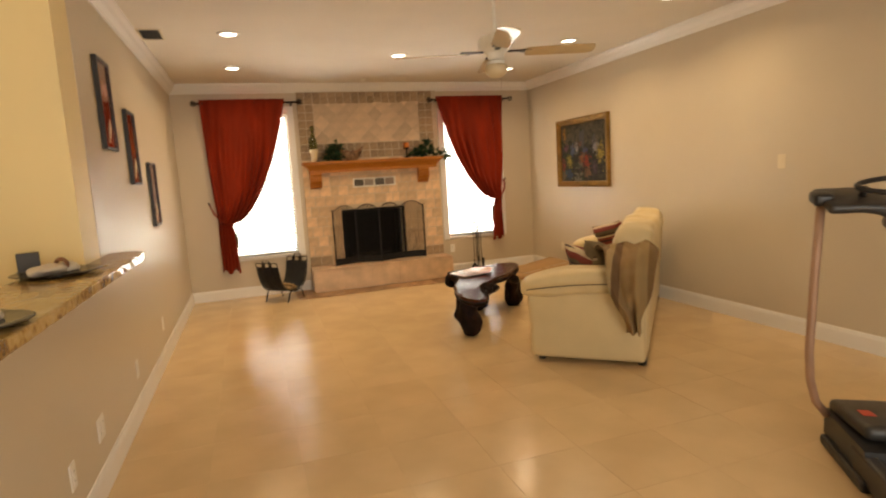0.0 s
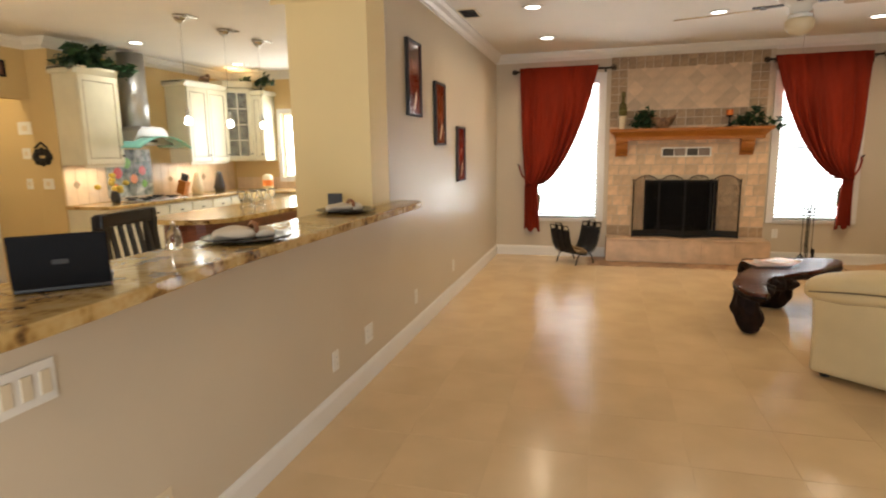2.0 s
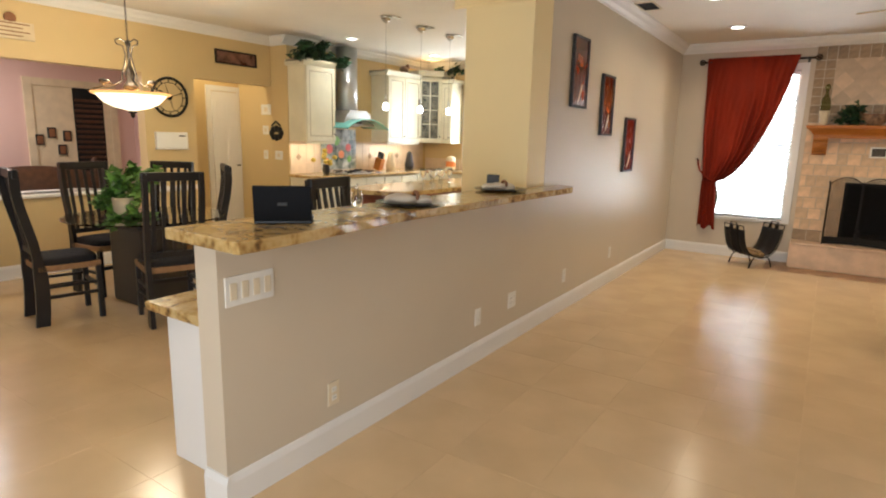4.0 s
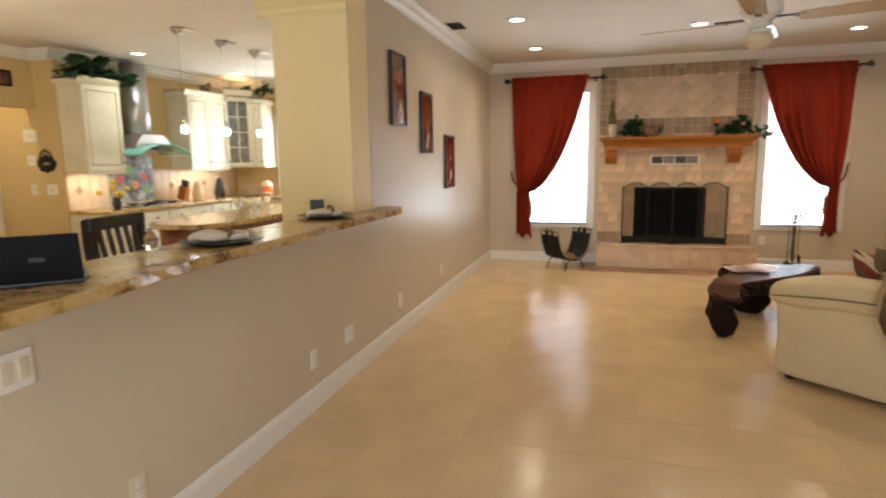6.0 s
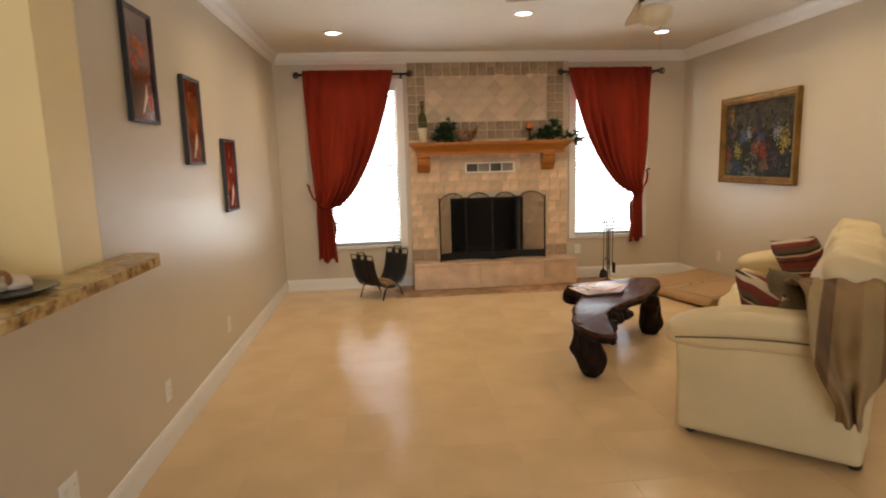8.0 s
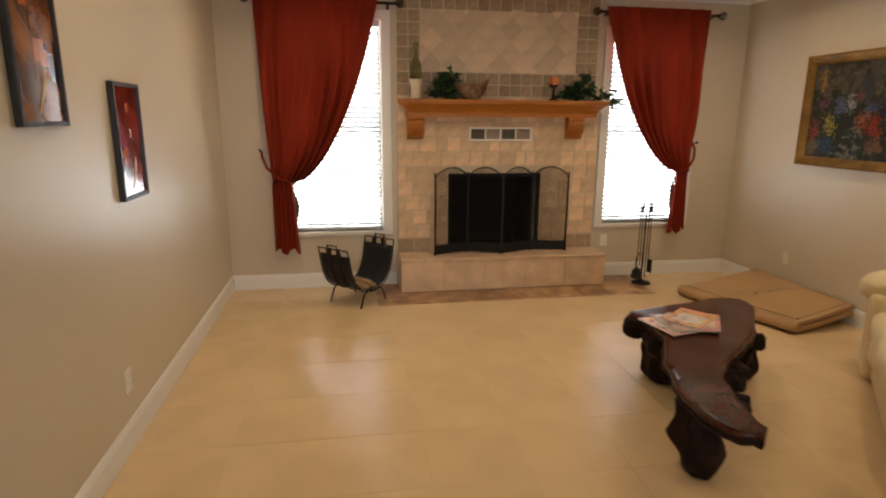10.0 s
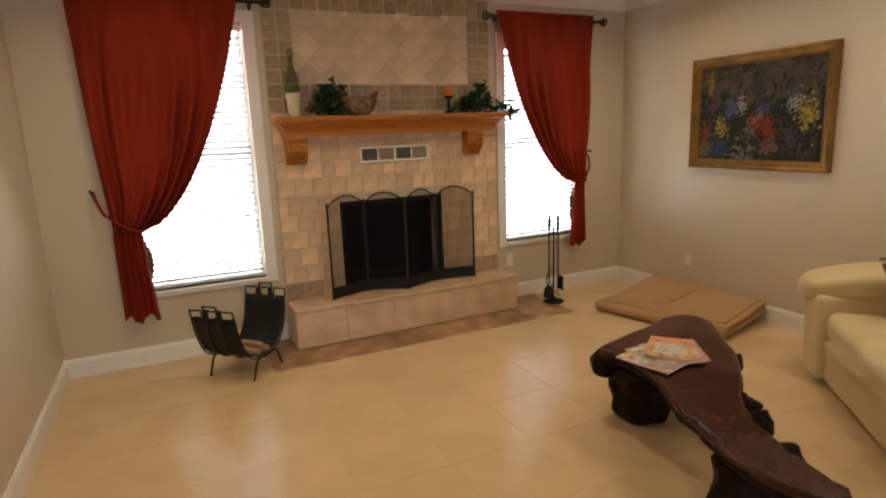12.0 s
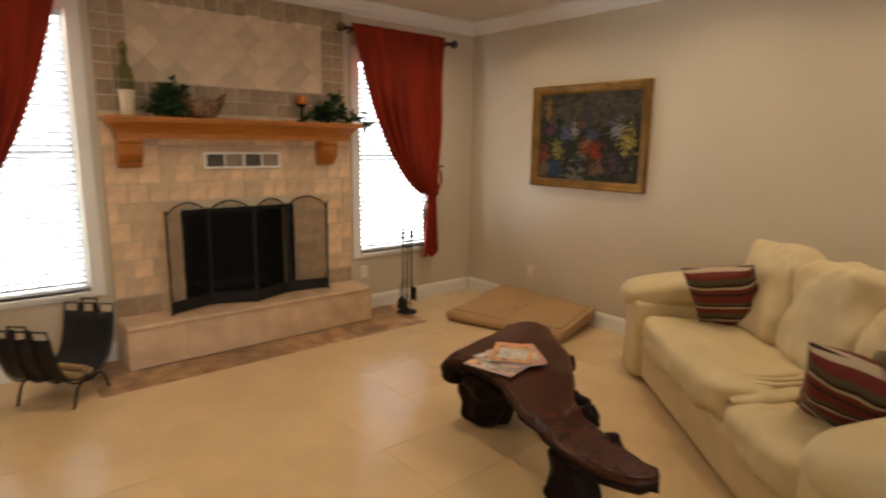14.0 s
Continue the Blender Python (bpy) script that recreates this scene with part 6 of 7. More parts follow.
wp = thing("wall_panel", "white wall-mounted control box with a dark slot", "wall box", (WX, 2.775, 1.355))
part("case", bx((0.0, -0.195, -0.095), (0.05, 0.195, 0.095), 0.008), PLASTIC, wp)
part("slot", bx((0.0505, 0.08, 0.045), (0.052, 0.16, 0.06)), BLACK, wp)
part("ledge", bx((0.0, -0.20, -0.105), (0.06, 0.20, -0.096), 0.002), PLASTIC, wp)
sg = thing("framed_sign", "long dark brown framed picture over the hall opening", "picture", (WX, 3.73, 2.395))
part("frame", join(bx((0.001, -0.31, -0.085), (0.025, 0.31, -0.065), 0.003), bx((0.001, -0.31, 0.065), (0.025, 0.31, 0.085), 0.003), bx((0.001, -0.31, -0.065), (0.025, -0.29, 0.065), 0.003), bx((0.001, 0.29, -0.065), (0.025, 0.31, 0.065), 0.003)), IRON, sg)
part("print", bx((0.004, -0.29, -0.065), (0.012, 0.29, 0.065)), surf("dark_rose_print", (0.10, 0.03, 0.02), 0.3, 0.6, 9, 0, col2=(0.26, 0.12, 0.08)), sg)
pq = thing("carved_plaque", "pale carved wooden plaque with scroll crest", "plaque", (WX, 1.22, 2.36))
part("board", bx((0.0, -0.24, -0.09), (0.02, 0.24, 0.07), 0.006), CERAMIC, pq)
part("crest", join(lathe([(0.05, 0), (0.05, 0.015), (0.02, 0.022)], 12), ), BROWN, pq).matrix_basis = pose(0.002, 0.05, 0.10, 0, 90, 0)
for k in range(4):
    part("text_bar", bx((0.0205, -0.20, 0.045 - 0.036 * k), (0.0215, 0.20 - 0.06 * (k % 2), 0.055 - 0.036 * k)), BROWN, pq)
for x, z, w, h in ((-4.82, 1.79, 0.10, 0.07), (-4.84, 1.51, 0.06, 0.06), (-4.85, 1.17, 0.045, 0.06), (-4.58, 1.17, 0.075, 0.06)):
    q = thing("wall_control", "small white control plate on the gold wall", "switch", (x, 4.292, z))
    part("plate", bx((-w, -0.012, -h), (w, 0, h), 0.003), PLASTIC, q)
    part("button", bx((-w * 0.35, -0.016, -h * 0.4), (w * 0.35, -0.0125, h * 0.4), 0.002), BEIGEPL, q)
wr = thing("wall_ornament", "dark iron fruit ornament on the gold wall", "ornament", (-4.62, 4.292, 1.50))
part("leaves", join(*[moved(lathe([(0.045, 0), (0.05, 0.008), (0.015, 0.03)], 10), pose(0.10 * math.cos(a), -0.002, 0.06 * math.sin(a) - 0.03, 90)) for a in [math.pi * k / 4 for k in range(8)]]), IRON, wr)
part("stem", tube([(-0.09, -0.012, 0.07), (0, -0.014, 0.13), (0.09, -0.012, 0.07)], 0.012, 6), IRON, wr)
dr = thing("door_1", "white panelled hallway door standing shut", "door", (-5.42, 4.09, 0))
dr["kind"] = "structure"
part("leaf", bx((0.0, -0.26, 0.01), (0.03, 0.16, 2.02), 0.003), TRIM, dr)
for y0, y1 in ((-0.21, -0.07), (-0.03, 0.11)):
    for z0, z1 in ((0.2, 0.9), (1.05, 1.55), (1.65, 1.9)):
        part("panel", bx((0.0302, y0, z0), (0.036, y1, z1), 0.004), TRIM, dr)
part("door_frame", join(bx((0.0, -0.34, 0), (0.02, -0.265, 2.10)), bx((0.0, 0.165, 0), (0.02, 0.20, 2.10)), bx((0.0, -0.265, 2.03), (0.02, 0.165, 2.10))), TRIM, dr)
part("door_handle", tube([(0.03, 0.13, 1.0), (0.075, 0.13, 1.0), (0.08, 0.07, 1.0)], 0.009, 8), BRONZE, dr)
# room beyond the dining opening
bd = thing("shuttered_door", "dark slatted door in a pale frame in the pink room", "door", (-7.5, 2.98, 0))
part("frame", join(bx((0.0, -0.62, 0), (0.04, -0.52, 2.15)), bx((0.0, 0.52, 0), (0.04, 0.62, 2.15)), bx((0.0, -0.52, 2.05), (0.04, 0.52, 2.15))), CERAMIC, bd)
part("leaf", bx((0.0, -0.52, 0), (0.02, 0.0, 2.05)), CERAMIC, bd)
part("jamb", bx((0.0, 0.421, 0), (0.02, 0.519, 2.05)), CERAMIC, bd)
part("dark_leaf", bx((0.0, 0.001, 0), (0.02, 0.42, 2.05)), SOOT_SHADE, bd)
pieces("slat", [pose(0.024, 0.21, 0.3 + 0.075 * i, 0, 30) for i in range(22)], bx((-0.006, -0.19, -0.02), (0.006, 0.19, 0.02)), DARKWOOD, bd)
for y, z in ((2.50, 1.30), (2.66, 1.40), (2.86, 1.36), (2.78, 1.16)):
    q = thing("small_frame", "small dark picture frame on the pink wall", "picture", (-7.479, y, z), 0, "small frames on the pink wall")
    part("frame", bx((0.0, -0.055, -0.075), (0.02, 0.055, 0.075), 0.004), BLACK, q)
    part("print", bx((0.0202, -0.035, -0.055), (0.0212, 0.035, 0.055)), BROWN, q)
hb = thing("headboard", "carved brown wooden headboard in the pink room", "bed", (-6.9, 2.15, 0))
part("panel", sheet(lambda u, v: Vector((0, -0.75 + 1.5 * u, 0.45 + v * (0.42 + 0.10 * math.sin(math.pi * u)))), 20, 3, 0.05), DARKWOOD, hb, "", True)
for y in (-0.78, 0.78):
    part("post", lathe([(0.04, 0), (0.045, 0.8), (0.03, 0.95), (0.05, 1.02), (0.01, 1.08)], 12, (0, y, 0)), DARKWOOD, hb, "", True)
part("mattress", puff((1.9, 1.45, 0.35), (0.98, 0, 0.5), 8, 6), NAPKIN, hb, "", True)
part("bed_base", bx((0.06, -0.7, 0.0), (1.9, 0.7, 0.33), 0.01), BROWN, hb)

# ---- kitchen ----
KW = -4.38


def cabinet_door(parent, m, w, h, lites=False):
    d = part("door", moved(join(bx((-w / 2, -0.02, 0), (-w / 2 + 0.055, 0, h), 0.003), bx((w / 2 - 0.055, -0.02, 0), (w / 2, 0, h), 0.003), bx((-w / 2 + 0.055, -0.02, 0), (w / 2 - 0.055, 0, 0.06), 0.003), bx((-w / 2 + 0.055, -0.02, h - 0.06), (w / 2 - 0.055, 0, h), 0.003)), m), CABINET, parent)
    if lites:
        part("pane", moved(bx((-w / 2 + 0.055, -0.010, 0.06), (w / 2 - 0.055, -0.006, h - 0.06)), m), CLEAR, d).visible_shadow = False
        part("muntin", moved(join(bx((-0.008, -0.018, 0.06), (0.008, -0.0105, h - 0.06)), *[bx((-w / 2 + 0.055, -0.017, 0.06 + (h - 0.12) * k / 4 - 0.007), (w / 2 - 0.055, -0.011, 0.06 + (h - 0.12) * k / 4 + 0.007)) for k in (1, 2, 3)]), m), CABINET, d)
    else:
        part("panel", moved(bx((-w / 2 + 0.06, -0.016, 0.065), (w / 2 - 0.06, -0.004, h - 0.065), 0.010, 2), m), CABINET, d)
        part("glaze_line", moved(join(bx((-w / 2 + 0.054, -0.0206, 0.06), (-w / 2 + 0.060, -0.003, h - 0.06)), bx((w / 2 - 0.060, -0.0206, 0.06), (w / 2 - 0.054, -0.003, h - 0.06)), bx((-w / 2 + 0.06, -0.0206, 0.059), (w / 2 - 0.06, -0.003, 0.064)), bx((-w / 2 + 0.06, -0.0206, h - 0.064), (w / 2 - 0.06, -0.003, h - 0.059))), m), GLAZE, d, "brown glaze in the groove")
    part("knob", moved(lathe([(0.006, 0), (0.006, 0.012), (0.014, 0.018), (0.012, 0.026), (0.003, 0.028)], 10), m @ pose(w / 2 - 0.028, -0.02, 0.09, 90)), DARKMETAL, d)


def upper(label, y0, y1, z0, z1, doors):
    """A wall cabinet on the side wall, facing +x."""
    c = thing("wall_cabinet", label, "cabinet", (KW, 0, 0), 0, "ivory kitchen cabinets")
    part("body", bx((0.001, y0, z0), (0.33, y1, z1), 0.003), CABINET, c)
    part("crown", join(moulding([(0, 0), (0.015, 0), (0.05, 0.05), (0.055, 0.075), (0, 0.075)], (0.33, y0 - 0.05, z1), (0.33, y1, z1), (1, 0, 0)), bx((0.001, y0 - 0.05, z1 + 0.001), (0.329, y1, z1 + 0.074)), moulding([(0, 0), (0.015, 0), (0.05, 0.05), (0.05, 0.07), (0, 0.07)], (0.001, y0, z1 - 0.002), (0.33, y0, z1 - 0.002), (0, -1, 0))), CABINET, c)
    part("light_rail", bx((0.31, y0, z0 - 0.03), (0.328, y1, z0 - 0.001), 0.003), CABINET, c)
    w = (y1 - y0) / doors
    for k in range(doors):
        cabinet_door(c, pose(0.331, y0 + w * (k + 0.5), z0 + 0.01, 0, 0, 90), w - 0.01, z1 - z0 - 0.02)


upper("ivory glazed wall cabinet beside the range hood", 4.30, 4.84, 1.37, 2.36, 1)
upper("ivory glazed double wall cabinet beyond the range hood", 6.0, 6.86, 1.37, 2.40, 2)
cc = thing("corner_cabinet", "ivory corner cabinet with a leaded glass door", "cabinet", (-4.05, 6.88, 0), 0, "ivory kitchen cabinets")
part("body", prism([(-0.325, 0.0), (-0.06, 0.0), (0.235, 0.29), (0.235, 0.615), (-0.325, 0.615)], 1.37, 2.47), CABINET, cc)
part("crown", prism([(-0.325, -0.03), (0.0, -0.05), (0.30, 0.25), (0.285, 0.615), (-0.325, 0.615)], 2.471, 2.56), CABINET, cc)
dm = pose(0.099, 0.133, 1.39, 0, 0, 45)
part("recess", moved(bx((-0.14, -0.004, 0.05), (0.14, -0.002, 1.0)), dm), DIMGLASS, cc, "grey leaded glass backing")
cabinet_door(cc, dm @ pose(0, -0.006, 0), 0.40, 1.06, True)
for k in range(4):
    part("dish", moved(lathe([(0.03, 0), (0.045, 0.03), (0.04, 0.05), (0.01, 0.055)], 10, (-0.05 + 0.1 * (k % 2), -0.004, 0.12 + 0.23 * k)), dm @ pose(0, 0.0, 0) @ Matrix.Diagonal((1, 0.05, 1, 1))), CANDLE if k == 1 else CERAMIC, cc)
c3 = thing("wall_cabinet", "ivory glazed wall cabinet beside the kitchen window", "cabinet", (0, 7.5, 0), 0, "ivory kitchen cabinets")
part("body", bx((-3.81, -0.33, 1.37), (-3.60, -0.001, 2.36), 0.003), CABINET, c3)
part("crown", bx((-3.812, -0.37, 2.361), (-3.56, -0.001, 2.43), 0.015), CABINET, c3)
cabinet_door(c3, pose(-3.705, -0.331, 1.38), 0.20, 0.97)

bc = thing("base_cabinets", "ivory base cabinet run along the kitchen wall", "cabinet", (0, 0, 0), 0, "ivory kitchen cabinets")
part("body", bx((KW + 0.001, 4.30, 0.09), (-3.80, 7.49, 0.88), 0.003), CABINET, bc)
part("toe_kick", bx((KW + 0.001, 4.32, 0), (-3.87, 7.49, 0.089)), GLAZE, bc)
part("return_body", bx((-3.799, 6.90, 0.0), (-0.55, 7.49, 0.88), 0.003), CABINET, bc)
for k in range(6):
    y = 4.57 + 0.42 * k
    cabinet_door(bc, pose(-3.799, y, 0.12, 0, 0, 90), 0.40, 0.55)
    part("drawer", bx((-3.799, y - 0.20, 0.70), (-3.78, y + 0.20, 0.86), 0.005), CABINET, bc)
    part("drawer_knob", tube([(-3.78, y, 0.78), (-3.755, y, 0.78)], 0.010, 8), DARKMETAL, bc)
ctp = thing("kitchen_counter", "gold granite counter along the kitchen wall", "countertop", (0, 0, 0))
part("slab", bx((KW + 0.001, 4.27, 0.881), (-3.76, 7.49, 0.92), 0.008), GRANITE, ctp)
part("slab_return", bx((-3.759, 6.86, 0.881), (-0.52, 7.49, 0.92), 0.008), GRANITE, ctp)
bs = thing("backsplash", "cream stone tile backsplash with small diamond insets", "backsplash", (0, 0, 0))
n = 0
for i in range(22):
    for j in range(3):
        y = 4.30 + 0.148 * i
        if y + 0.148 < 7.5:
            n += 1
            part("tile", bx((KW + 0.001, y + 0.0015, 0.925 + 0.148 * j), (KW + 0.010, y + 0.1465, 0.925 + 0.148 * j + 0.1465), 0.0), SPLASH, bs)
for y in (4.45, 5.95, 6.3, 6.65, 7.0):
    part("inset", moved(bx((0, -0.035, -0.035), (0.004, 0.035, 0.035)), pose(KW + 0.0105, y, 1.15, 45)), TUMBLEDARK, bs, "dark diamond inset")
for i in range(9):
    part("tile", bx((-4.36 + 0.148 * i, 7.488, 0.925), (-4.36 + 0.148 * i + 0.1455, 7.499, 1.10)), SPLASH, bs)
mu = thing("tile_mural", "colourful painted tile mural behind the cooktop", "mural", (KW + 0.012, 5.24, 0.96))
for i in range(5):
    for j in range(4):
        part("tile", bx((0, -0.37 + 0.148 * i + 0.001, 0.148 * j + 0.001), (0.008, -0.37 + 0.148 * (i + 1) - 0.001, 0.148 * (j + 1) - 0.001)), surf("mural_glaze", (0.10, 0.20, 0.16), 0.2, 0.6, 9, 0, rnd=0.5, col2=(0.62, 0.60, 0.52)), mu)
for y, z, r, m in ((-0.2, 0.30, 0.07, REDMARK), (0.05, 0.22, 0.06, CANDLE), (0.2, 0.32, 0.06, REDMARK), (-0.05, 0.42, 0.07, FERN), (0.22, 0.15, 0.05, FERN), (-0.25, 0.12, 0.05, CANDLE)):
    part("painted_fruit", moved(lathe([(r, 0), (r * 0.8, 0.001), (0.002, 0.0012)], 14), pose(0.0085, y, z, 0, 90, 0)), m, mu)
hd = thing("range_hood", "stainless steel range hood with curved glass canopy", "range hood", (KW, 5.24, 0))
part("chimney", moved(lathe([(0.155, 1.82), (0.155, 2.20), (0.151, 2.205), (0.151, 2.70)], 40), pose(0.19, 0, 0)), DUCT, hd, "", True)
part("hood_body", prism([(-0.34, 0.0), (0.34, 0.0), (0.24, 0.16), (0.17, 0.22), (-0.17, 0.22), (-0.24, 0.16)], 0, 0.42), DUCT, hd).matrix_basis = Matrix(((0, 0, 1, 0.001), (1, 0, 0, 0), (0, 1, 0, 1.60), (0, 0, 0, 1)))
part("glass_canopy", sheet(lambda u, v: Vector((0.10 + 0.52 * v, -0.45 + 0.90 * u, 1.58 + 0.14 * (1 - (2 * u - 1) ** 2) - 0.02 * v)), 24, 6, 0.01), TEALGLASS, hd, "teal tinted curved glass", True)
part("control", bx((0.421, -0.06, 1.63), (0.43, 0.06, 1.66)), BLACK, hd)
ckt = thing("cooktop", "black gas cooktop set in the granite counter", "cooktop", (-4.06, 5.24, 0.921))
part("plate", bx((-0.24, -0.38, 0), (0.24, 0.38, 0.008), 0.003), STEEL, ckt)
for x, y in ((-0.11, -0.22), (0.11, -0.22), (-0.11, 0.22), (0.11, 0.22), (0, 0)):
    part("burner", join(lathe([(0.04, 0.009), (0.04, 0.02), (0.02, 0.024)], 12, (x, y, 0)), tube([(x - 0.09, y, 0.035), (x + 0.09, y, 0.035)], 0.006, 5), tube([(x, y - 0.09, 0.035), (x, y + 0.09, 0.035)], 0.006, 5)), IRON, ckt)
# counter clutter
vf = thing("flower_vase", "dark vase of yellow and red flowers on the counter", "vase", (-4.05, 4.66, 0.921))
part("vase", lathe([(0.04, 0), (0.055, 0.05), (0.045, 0.12), (0.05, 0.14), (0.03, 0.135)], 14), GREYPLASTIC, vf, "", True)
part("flowers", join(*[blob(2.85 + random.gauss(0, 0.06), 4.55 + random.gauss(0, 0.07), 0.22 + random.gauss(0, 0.04), 0.035, 0.035, 0.03) for _ in range(10)]), surf("flower_petals", (0.50, 0.36, 0.05), 0.7, 0.4, 20, 0, island=0.4), vf)
kb = thing("knife_block", "wooden knife block with dark handles", "knife block", (-4.2, 5.95, 0.921), 0)
part("block", moved(bx((-0.06, -0.05, 0), (0.06, 0.05, 0.19), 0.005), pose(0, 0, 0.02, 0, 18)), OAK, kb)
for k in range(4):
    part("handle", moved(bx((-0.045 + 0.03 * k - 0.009, -0.02, 0.19), (-0.045 + 0.03 * k + 0.009, 0.0, 0.29), 0.004), pose(0, 0, 0.02, 0, 18)), BLACK, kb)
for y, m, label in ((6.22, CERAMIC, "cream ceramic rooster jar on the counter"), (6.72, GREYPLASTIC, "dark coffee maker on the counter")):
    j_ = thing("counter_jar", label, "jar", (-4.15, y, 0.921))
    part("body", lathe([(0.07, 0), (0.085, 0.08), (0.06, 0.18), (0.05, 0.24), (0.035, 0.29), (0.01, 0.31)], 16), m, j_, "", True)
    part("base", lathe([(0.075, 0), (0.08, 0.01), (0.02, 0.012)], 16), m, j_)
oj = thing("orange_canister", "orange banded canister on the back counter", "canister", (-3.62, 7.2, 0.921))
part("body", lathe([(0.07, 0), (0.08, 0.03), (0.08, 0.2), (0.05, 0.23), (0.01, 0.24)], 18), CERAMIC, oj, "", True)
part("band", lathe([(0.081, 0.06), (0.083, 0.07), (0.083, 0.14), (0.081, 0.15)], 18), CANDLE, oj, "orange band")
ivy("cabinet_top_plant", "trailing green plant on top of the cabinet", (-4.18, 4.58, 2.44), [((0.25, -0.45, 0.12), 110), ((0.2, -0.5, -0.02), 70), ((0.25, 0.4, 0.0), 70), ((0.2, -0.3, 0.14), 80), ((0.15, 0.1, 0.2), 80), ((0.1, -0.25, 0.08), 70), ((0.1, 0.25, 0.05), 60), ((0.15, 0.0, 0.12), 60), ((0.2, -0.15, 0.02), 50), ((0.2, 0.35, -0.06), 40), ((0, 0.1, 0.14), 40)], 0.075, IVY, "cabinet top plants", None, 1.0)
ivy("cabinet_top_plant", "trailing green plant over the window cabinet", (-3.75, 7.25, 2.50), [((0.25, -0.08, 0.10), 50), ((-0.2, -0.08, 0.08), 50), ((0.35, -0.1, 0.02), 50)], 0.055, IVY, "cabinet top plants")
rs = thing("cabinet_ornament", "brown carved rooster ornament on the cabinet", "ornament", (-4.15, 6.55, 2.476))
part("body", join(blob(2.85, 4.55, 0.06, 0.05, 0.10, 0.06), blob(2.85, 4.64, 0.11, 0.03, 0.04, 0.05)), BASKET, rs, "", True)
part("base", bx((-0.05, -0.09, 0), (0.05, 0.09, 0.012), 0.003), BROWN, rs)

isl = thing("kitchen_island", "cherry wood island with a rounded granite top", "island", (0, 0, 0))
arc = [(-2.05 + 0.42 * math.cos(a), 3.62 + 0.42 * math.sin(a)) for a in [math.pi + math.pi * i / 14 for i in range(15)]]
part("granite_top", prism(arc + [(-1.63, 6.0), (-2.47, 6.0)], 0.881, 0.922), GRANITE, isl, "gold granite top")
arc2 = [(-2.05 + 0.34 * math.cos(a), 3.62 + 0.34 * math.sin(a)) for a in [math.pi + math.pi * i / 14 for i in range(15)]]
part("cherry_base", prism(arc2 + [(-1.71, 5.95), (-2.39, 5.95)], 0.0, 0.88), CHERRY, isl)
for k in range(5):
    part("panel", bx((-1.709, 3.75 + 0.43 * k, 0.12), (-1.70, 4.12 + 0.43 * k, 0.80), 0.004), CHERRY, isl)
for k in range(6):
    g = thing("drinking_glass", "clear stemmed glass standing on the island", "glass", (-2.15 + 0.09 * (k % 2), 4.35 + 0.085 * k, 0.923), 0, "glasses on the island")
    part("bowl", lathe([(0.012, 0.07), (0.035, 0.10), (0.038, 0.15), (0.034, 0.17), (0.030, 0.15), (0.01, 0.085)], 14), CLEAR, g, "", True)
    part("stem", lathe([(0.034, 0), (0.034, 0.004), (0.006, 0.01), (0.005, 0.069)], 12), CLEAR, g, "", True)
for y, z in ((3.93, 1.78), (4.58, 1.78), (5.2, 1.79)):
    p_ = thing("pendant_lamp", "small glowing pendant on a cord over the island", "pendant lamp", (-2.38, y, 0), 0, "island pendants")
    part("canopy", moved(lathe([(0.06, 0), (0.055, -0.03), (0.03, -0.06), (0.012, -0.075)], 16), pose(0, 0, 2.739)), STEEL, p_, "", True)
    part("cord", tube([(0, 0, 2.67), (0, 0, z + 0.13)], 0.0015, 5), DARKMETAL, p_)
    part("socket", lathe([(0.012, z + 0.13), (0.016, z + 0.10), (0.022, z + 0.05), (0.02, z + 0.045)], 12), STEEL, p_, "", True)
    part("bulb", lathe([(0.018, z + 0.044), (0.032, z + 0.02), (0.032, z - 0.02), (0.02, z - 0.035)], 14), BULB, p_, "glowing frosted shade", True)
    part("ceiling_plate", bx((-0.07, -0.02, 2.728), (0.10, 0.14, 2.7385), 0.002), STEEL, p_)

kw = thing("window_3", "bright kitchen window in a white casing", "window", (-3.05, 7.5, 1.1))
kw["kind"] = "structure"
part("casing", join(bx((-0.52, -0.02, -0.07), (-0.45, 0, 1.07)), bx((0.45, -0.02, -0.07), (0.52, 0, 1.07)), bx((-0.45, -0.02, 1.0), (0.45, 0, 1.07)), bx((-0.45, -0.04, -0.07), (0.45, 0, 0.0))), TRIM, kw)
part("window_frame", join(bx((-0.45, 0.06, 0), (-0.42, 0.09, 1)), bx((0.42, 0.06, 0), (0.45, 0.09, 1)), bx((-0.42, 0.06, 0.97), (0.42, 0.09, 1)), bx((-0.42, 0.06, 0), (0.42, 0.09, 0.03)), bx((-0.015, 0.06, 0.03), (0.015, 0.09, 0.97))), TRIM, kw)
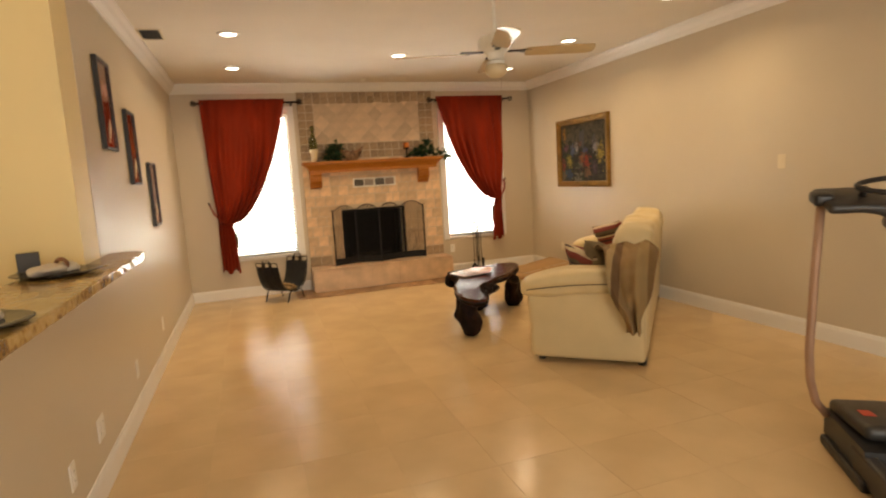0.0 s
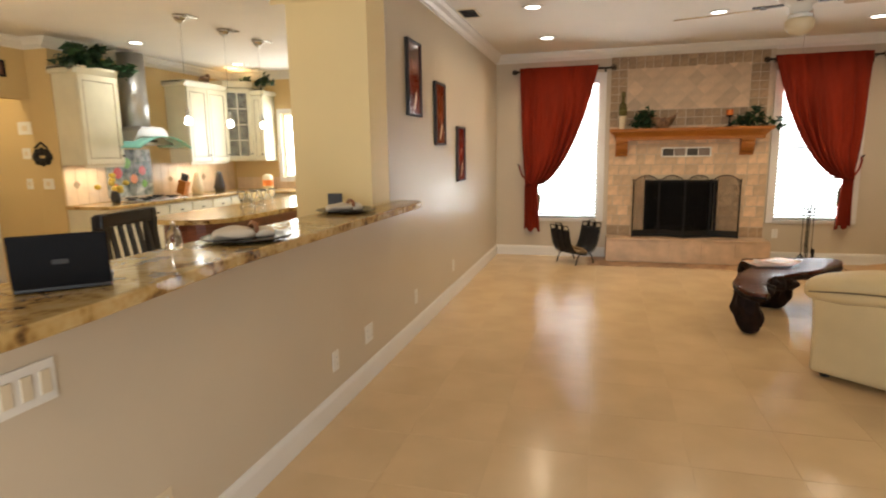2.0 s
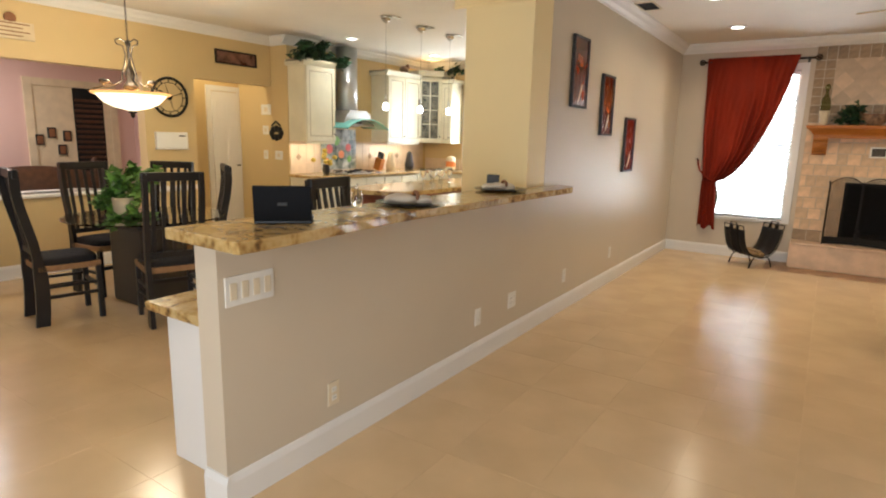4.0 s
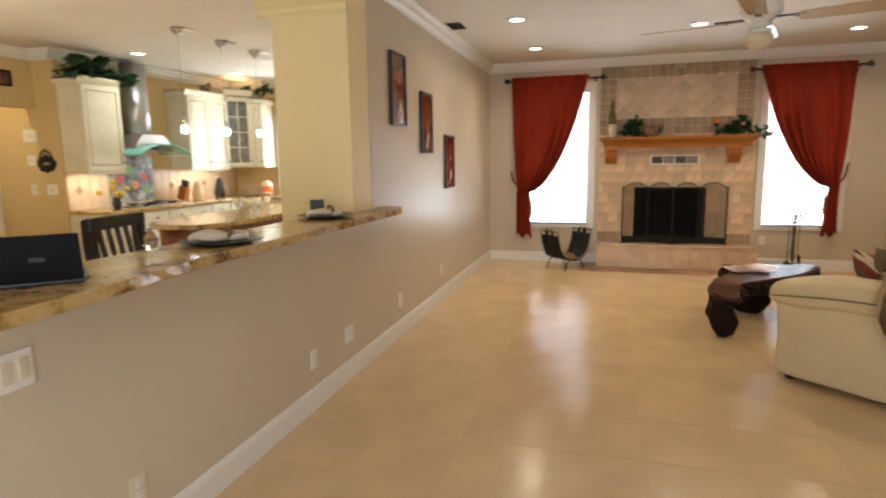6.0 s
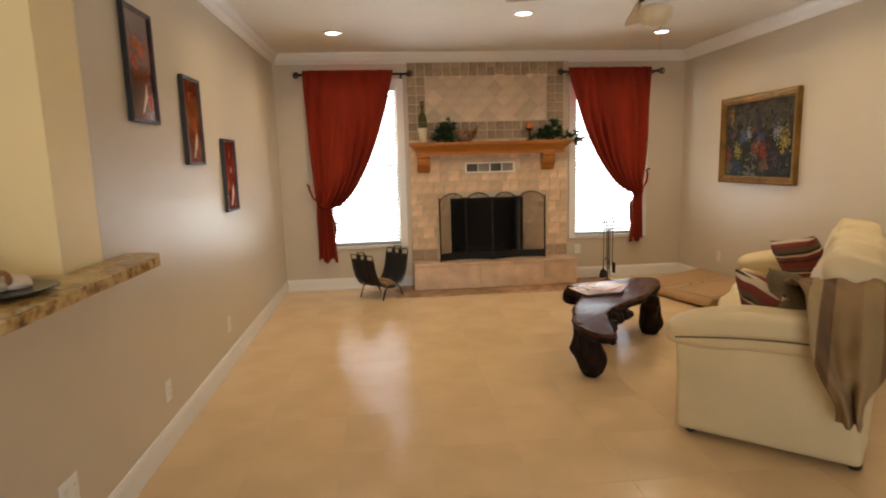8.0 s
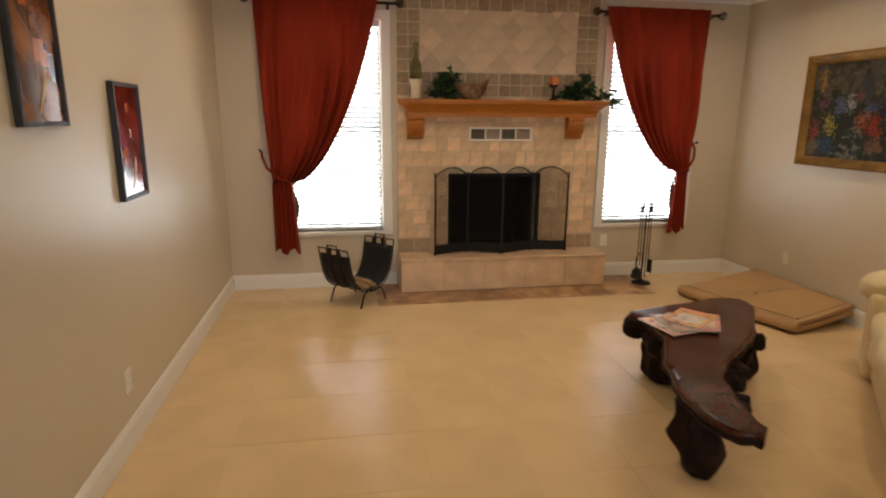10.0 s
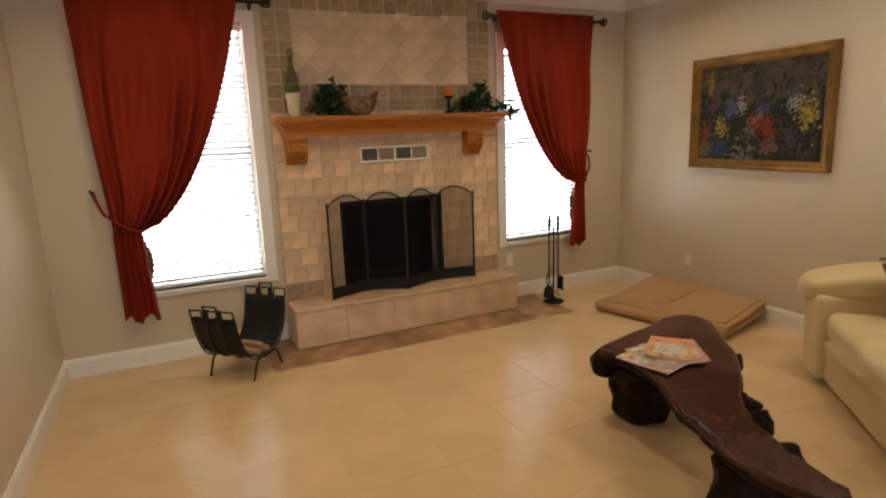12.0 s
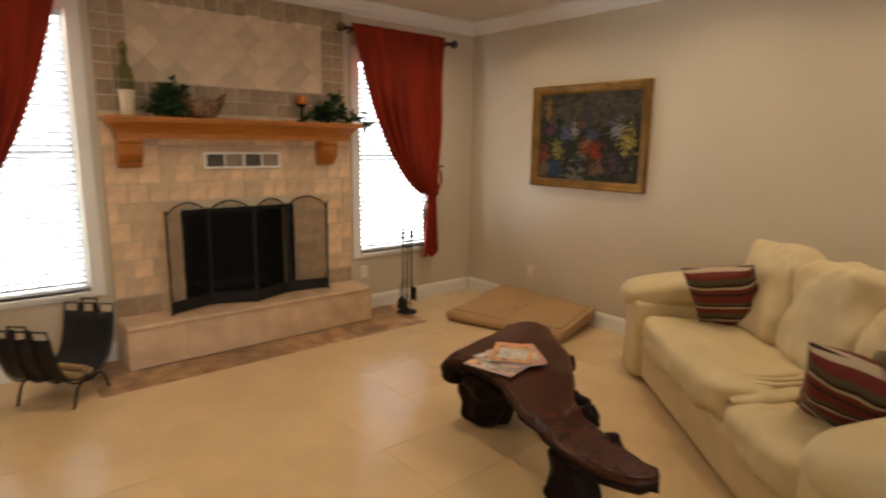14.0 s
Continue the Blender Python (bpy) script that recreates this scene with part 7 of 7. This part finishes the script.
for a, b in ((-0.42, -0.015), (0.015, 0.42)):
    part("pane", bx((a, 0.073, 0.03), (b, 0.077, 0.97)), CLEAR, kw).visible_shadow = False

WING = 0.0
gd = thing("glazed_doors", "pair of glazed doors letting daylight in", "door", (1.6, -3.1, 0.05))
gd["kind"] = "structure"
part("door_frame", join(bx((-1.5, -0.04, 0), (-1.42, 0.04, 2.1)), bx((1.42, -0.04, 0), (1.5, 0.04, 2.1)), bx((-0.04, -0.04, 0), (0.04, 0.04, 2.1)), bx((-1.42, -0.04, 2.02), (-0.04, 0.04, 2.1)), bx((0.04, -0.04, 2.02), (1.42, 0.04, 2.1))), TRIM, gd)
for a, b in ((-1.42, -0.04), (0.04, 1.42)):
    part("pane", bx((a, -0.004, 0), (b, 0.004, 2.02)), CLEAR, gd).visible_shadow = False

# ---- floor tiles ----
S = 0.457
fl = thing("floor", "polished beige travertine floor tiles with thin joints", "floor")
fl["kind"] = "structure"
tile = bx((-S / 2 + 0.0009, -S / 2 + 0.0009, -0.012), (S / 2 - 0.0009, S / 2 - 0.0009, 0.0))
near, far = [], []
for i in range(-18, 12):
    for j in range(-8, 18):
        x, y = 0.02 + (i + 0.5) * S, 0.10 + (j + 0.5) * S
        if x - S / 2 > RIGHT or y - S / 2 > 7.6 or y < -3.2 or x < -8:
            continue
        (near if x > -0.2 and y > 0.3 else far).append((x, y))
near = near[:300]
pieces("tile", [pose(x, y, 0.0, 0, 0, random.choice((0, 90, 180, 270))) for x, y in near], tile, FLOOR, fl)
bm = bmesh.new()
for x, y in far:
    a = S / 2 - 0.0009
    vs = [bm.verts.new((x + sx * a, y + sy * a, 0)) for sx, sy in ((-1, -1), (1, -1), (1, 1), (-1, 1))]
    lo = [bm.verts.new((v.co.x, v.co.y, -0.012)) for v in vs]
    bm.faces.new(vs)
    for k in range(4):
        bm.faces.new((lo[k], lo[(k + 1) % 4], vs[(k + 1) % 4], vs[k]))
part("far_tiles", bm, FLOOR2, fl)["kind"] = "stuff"
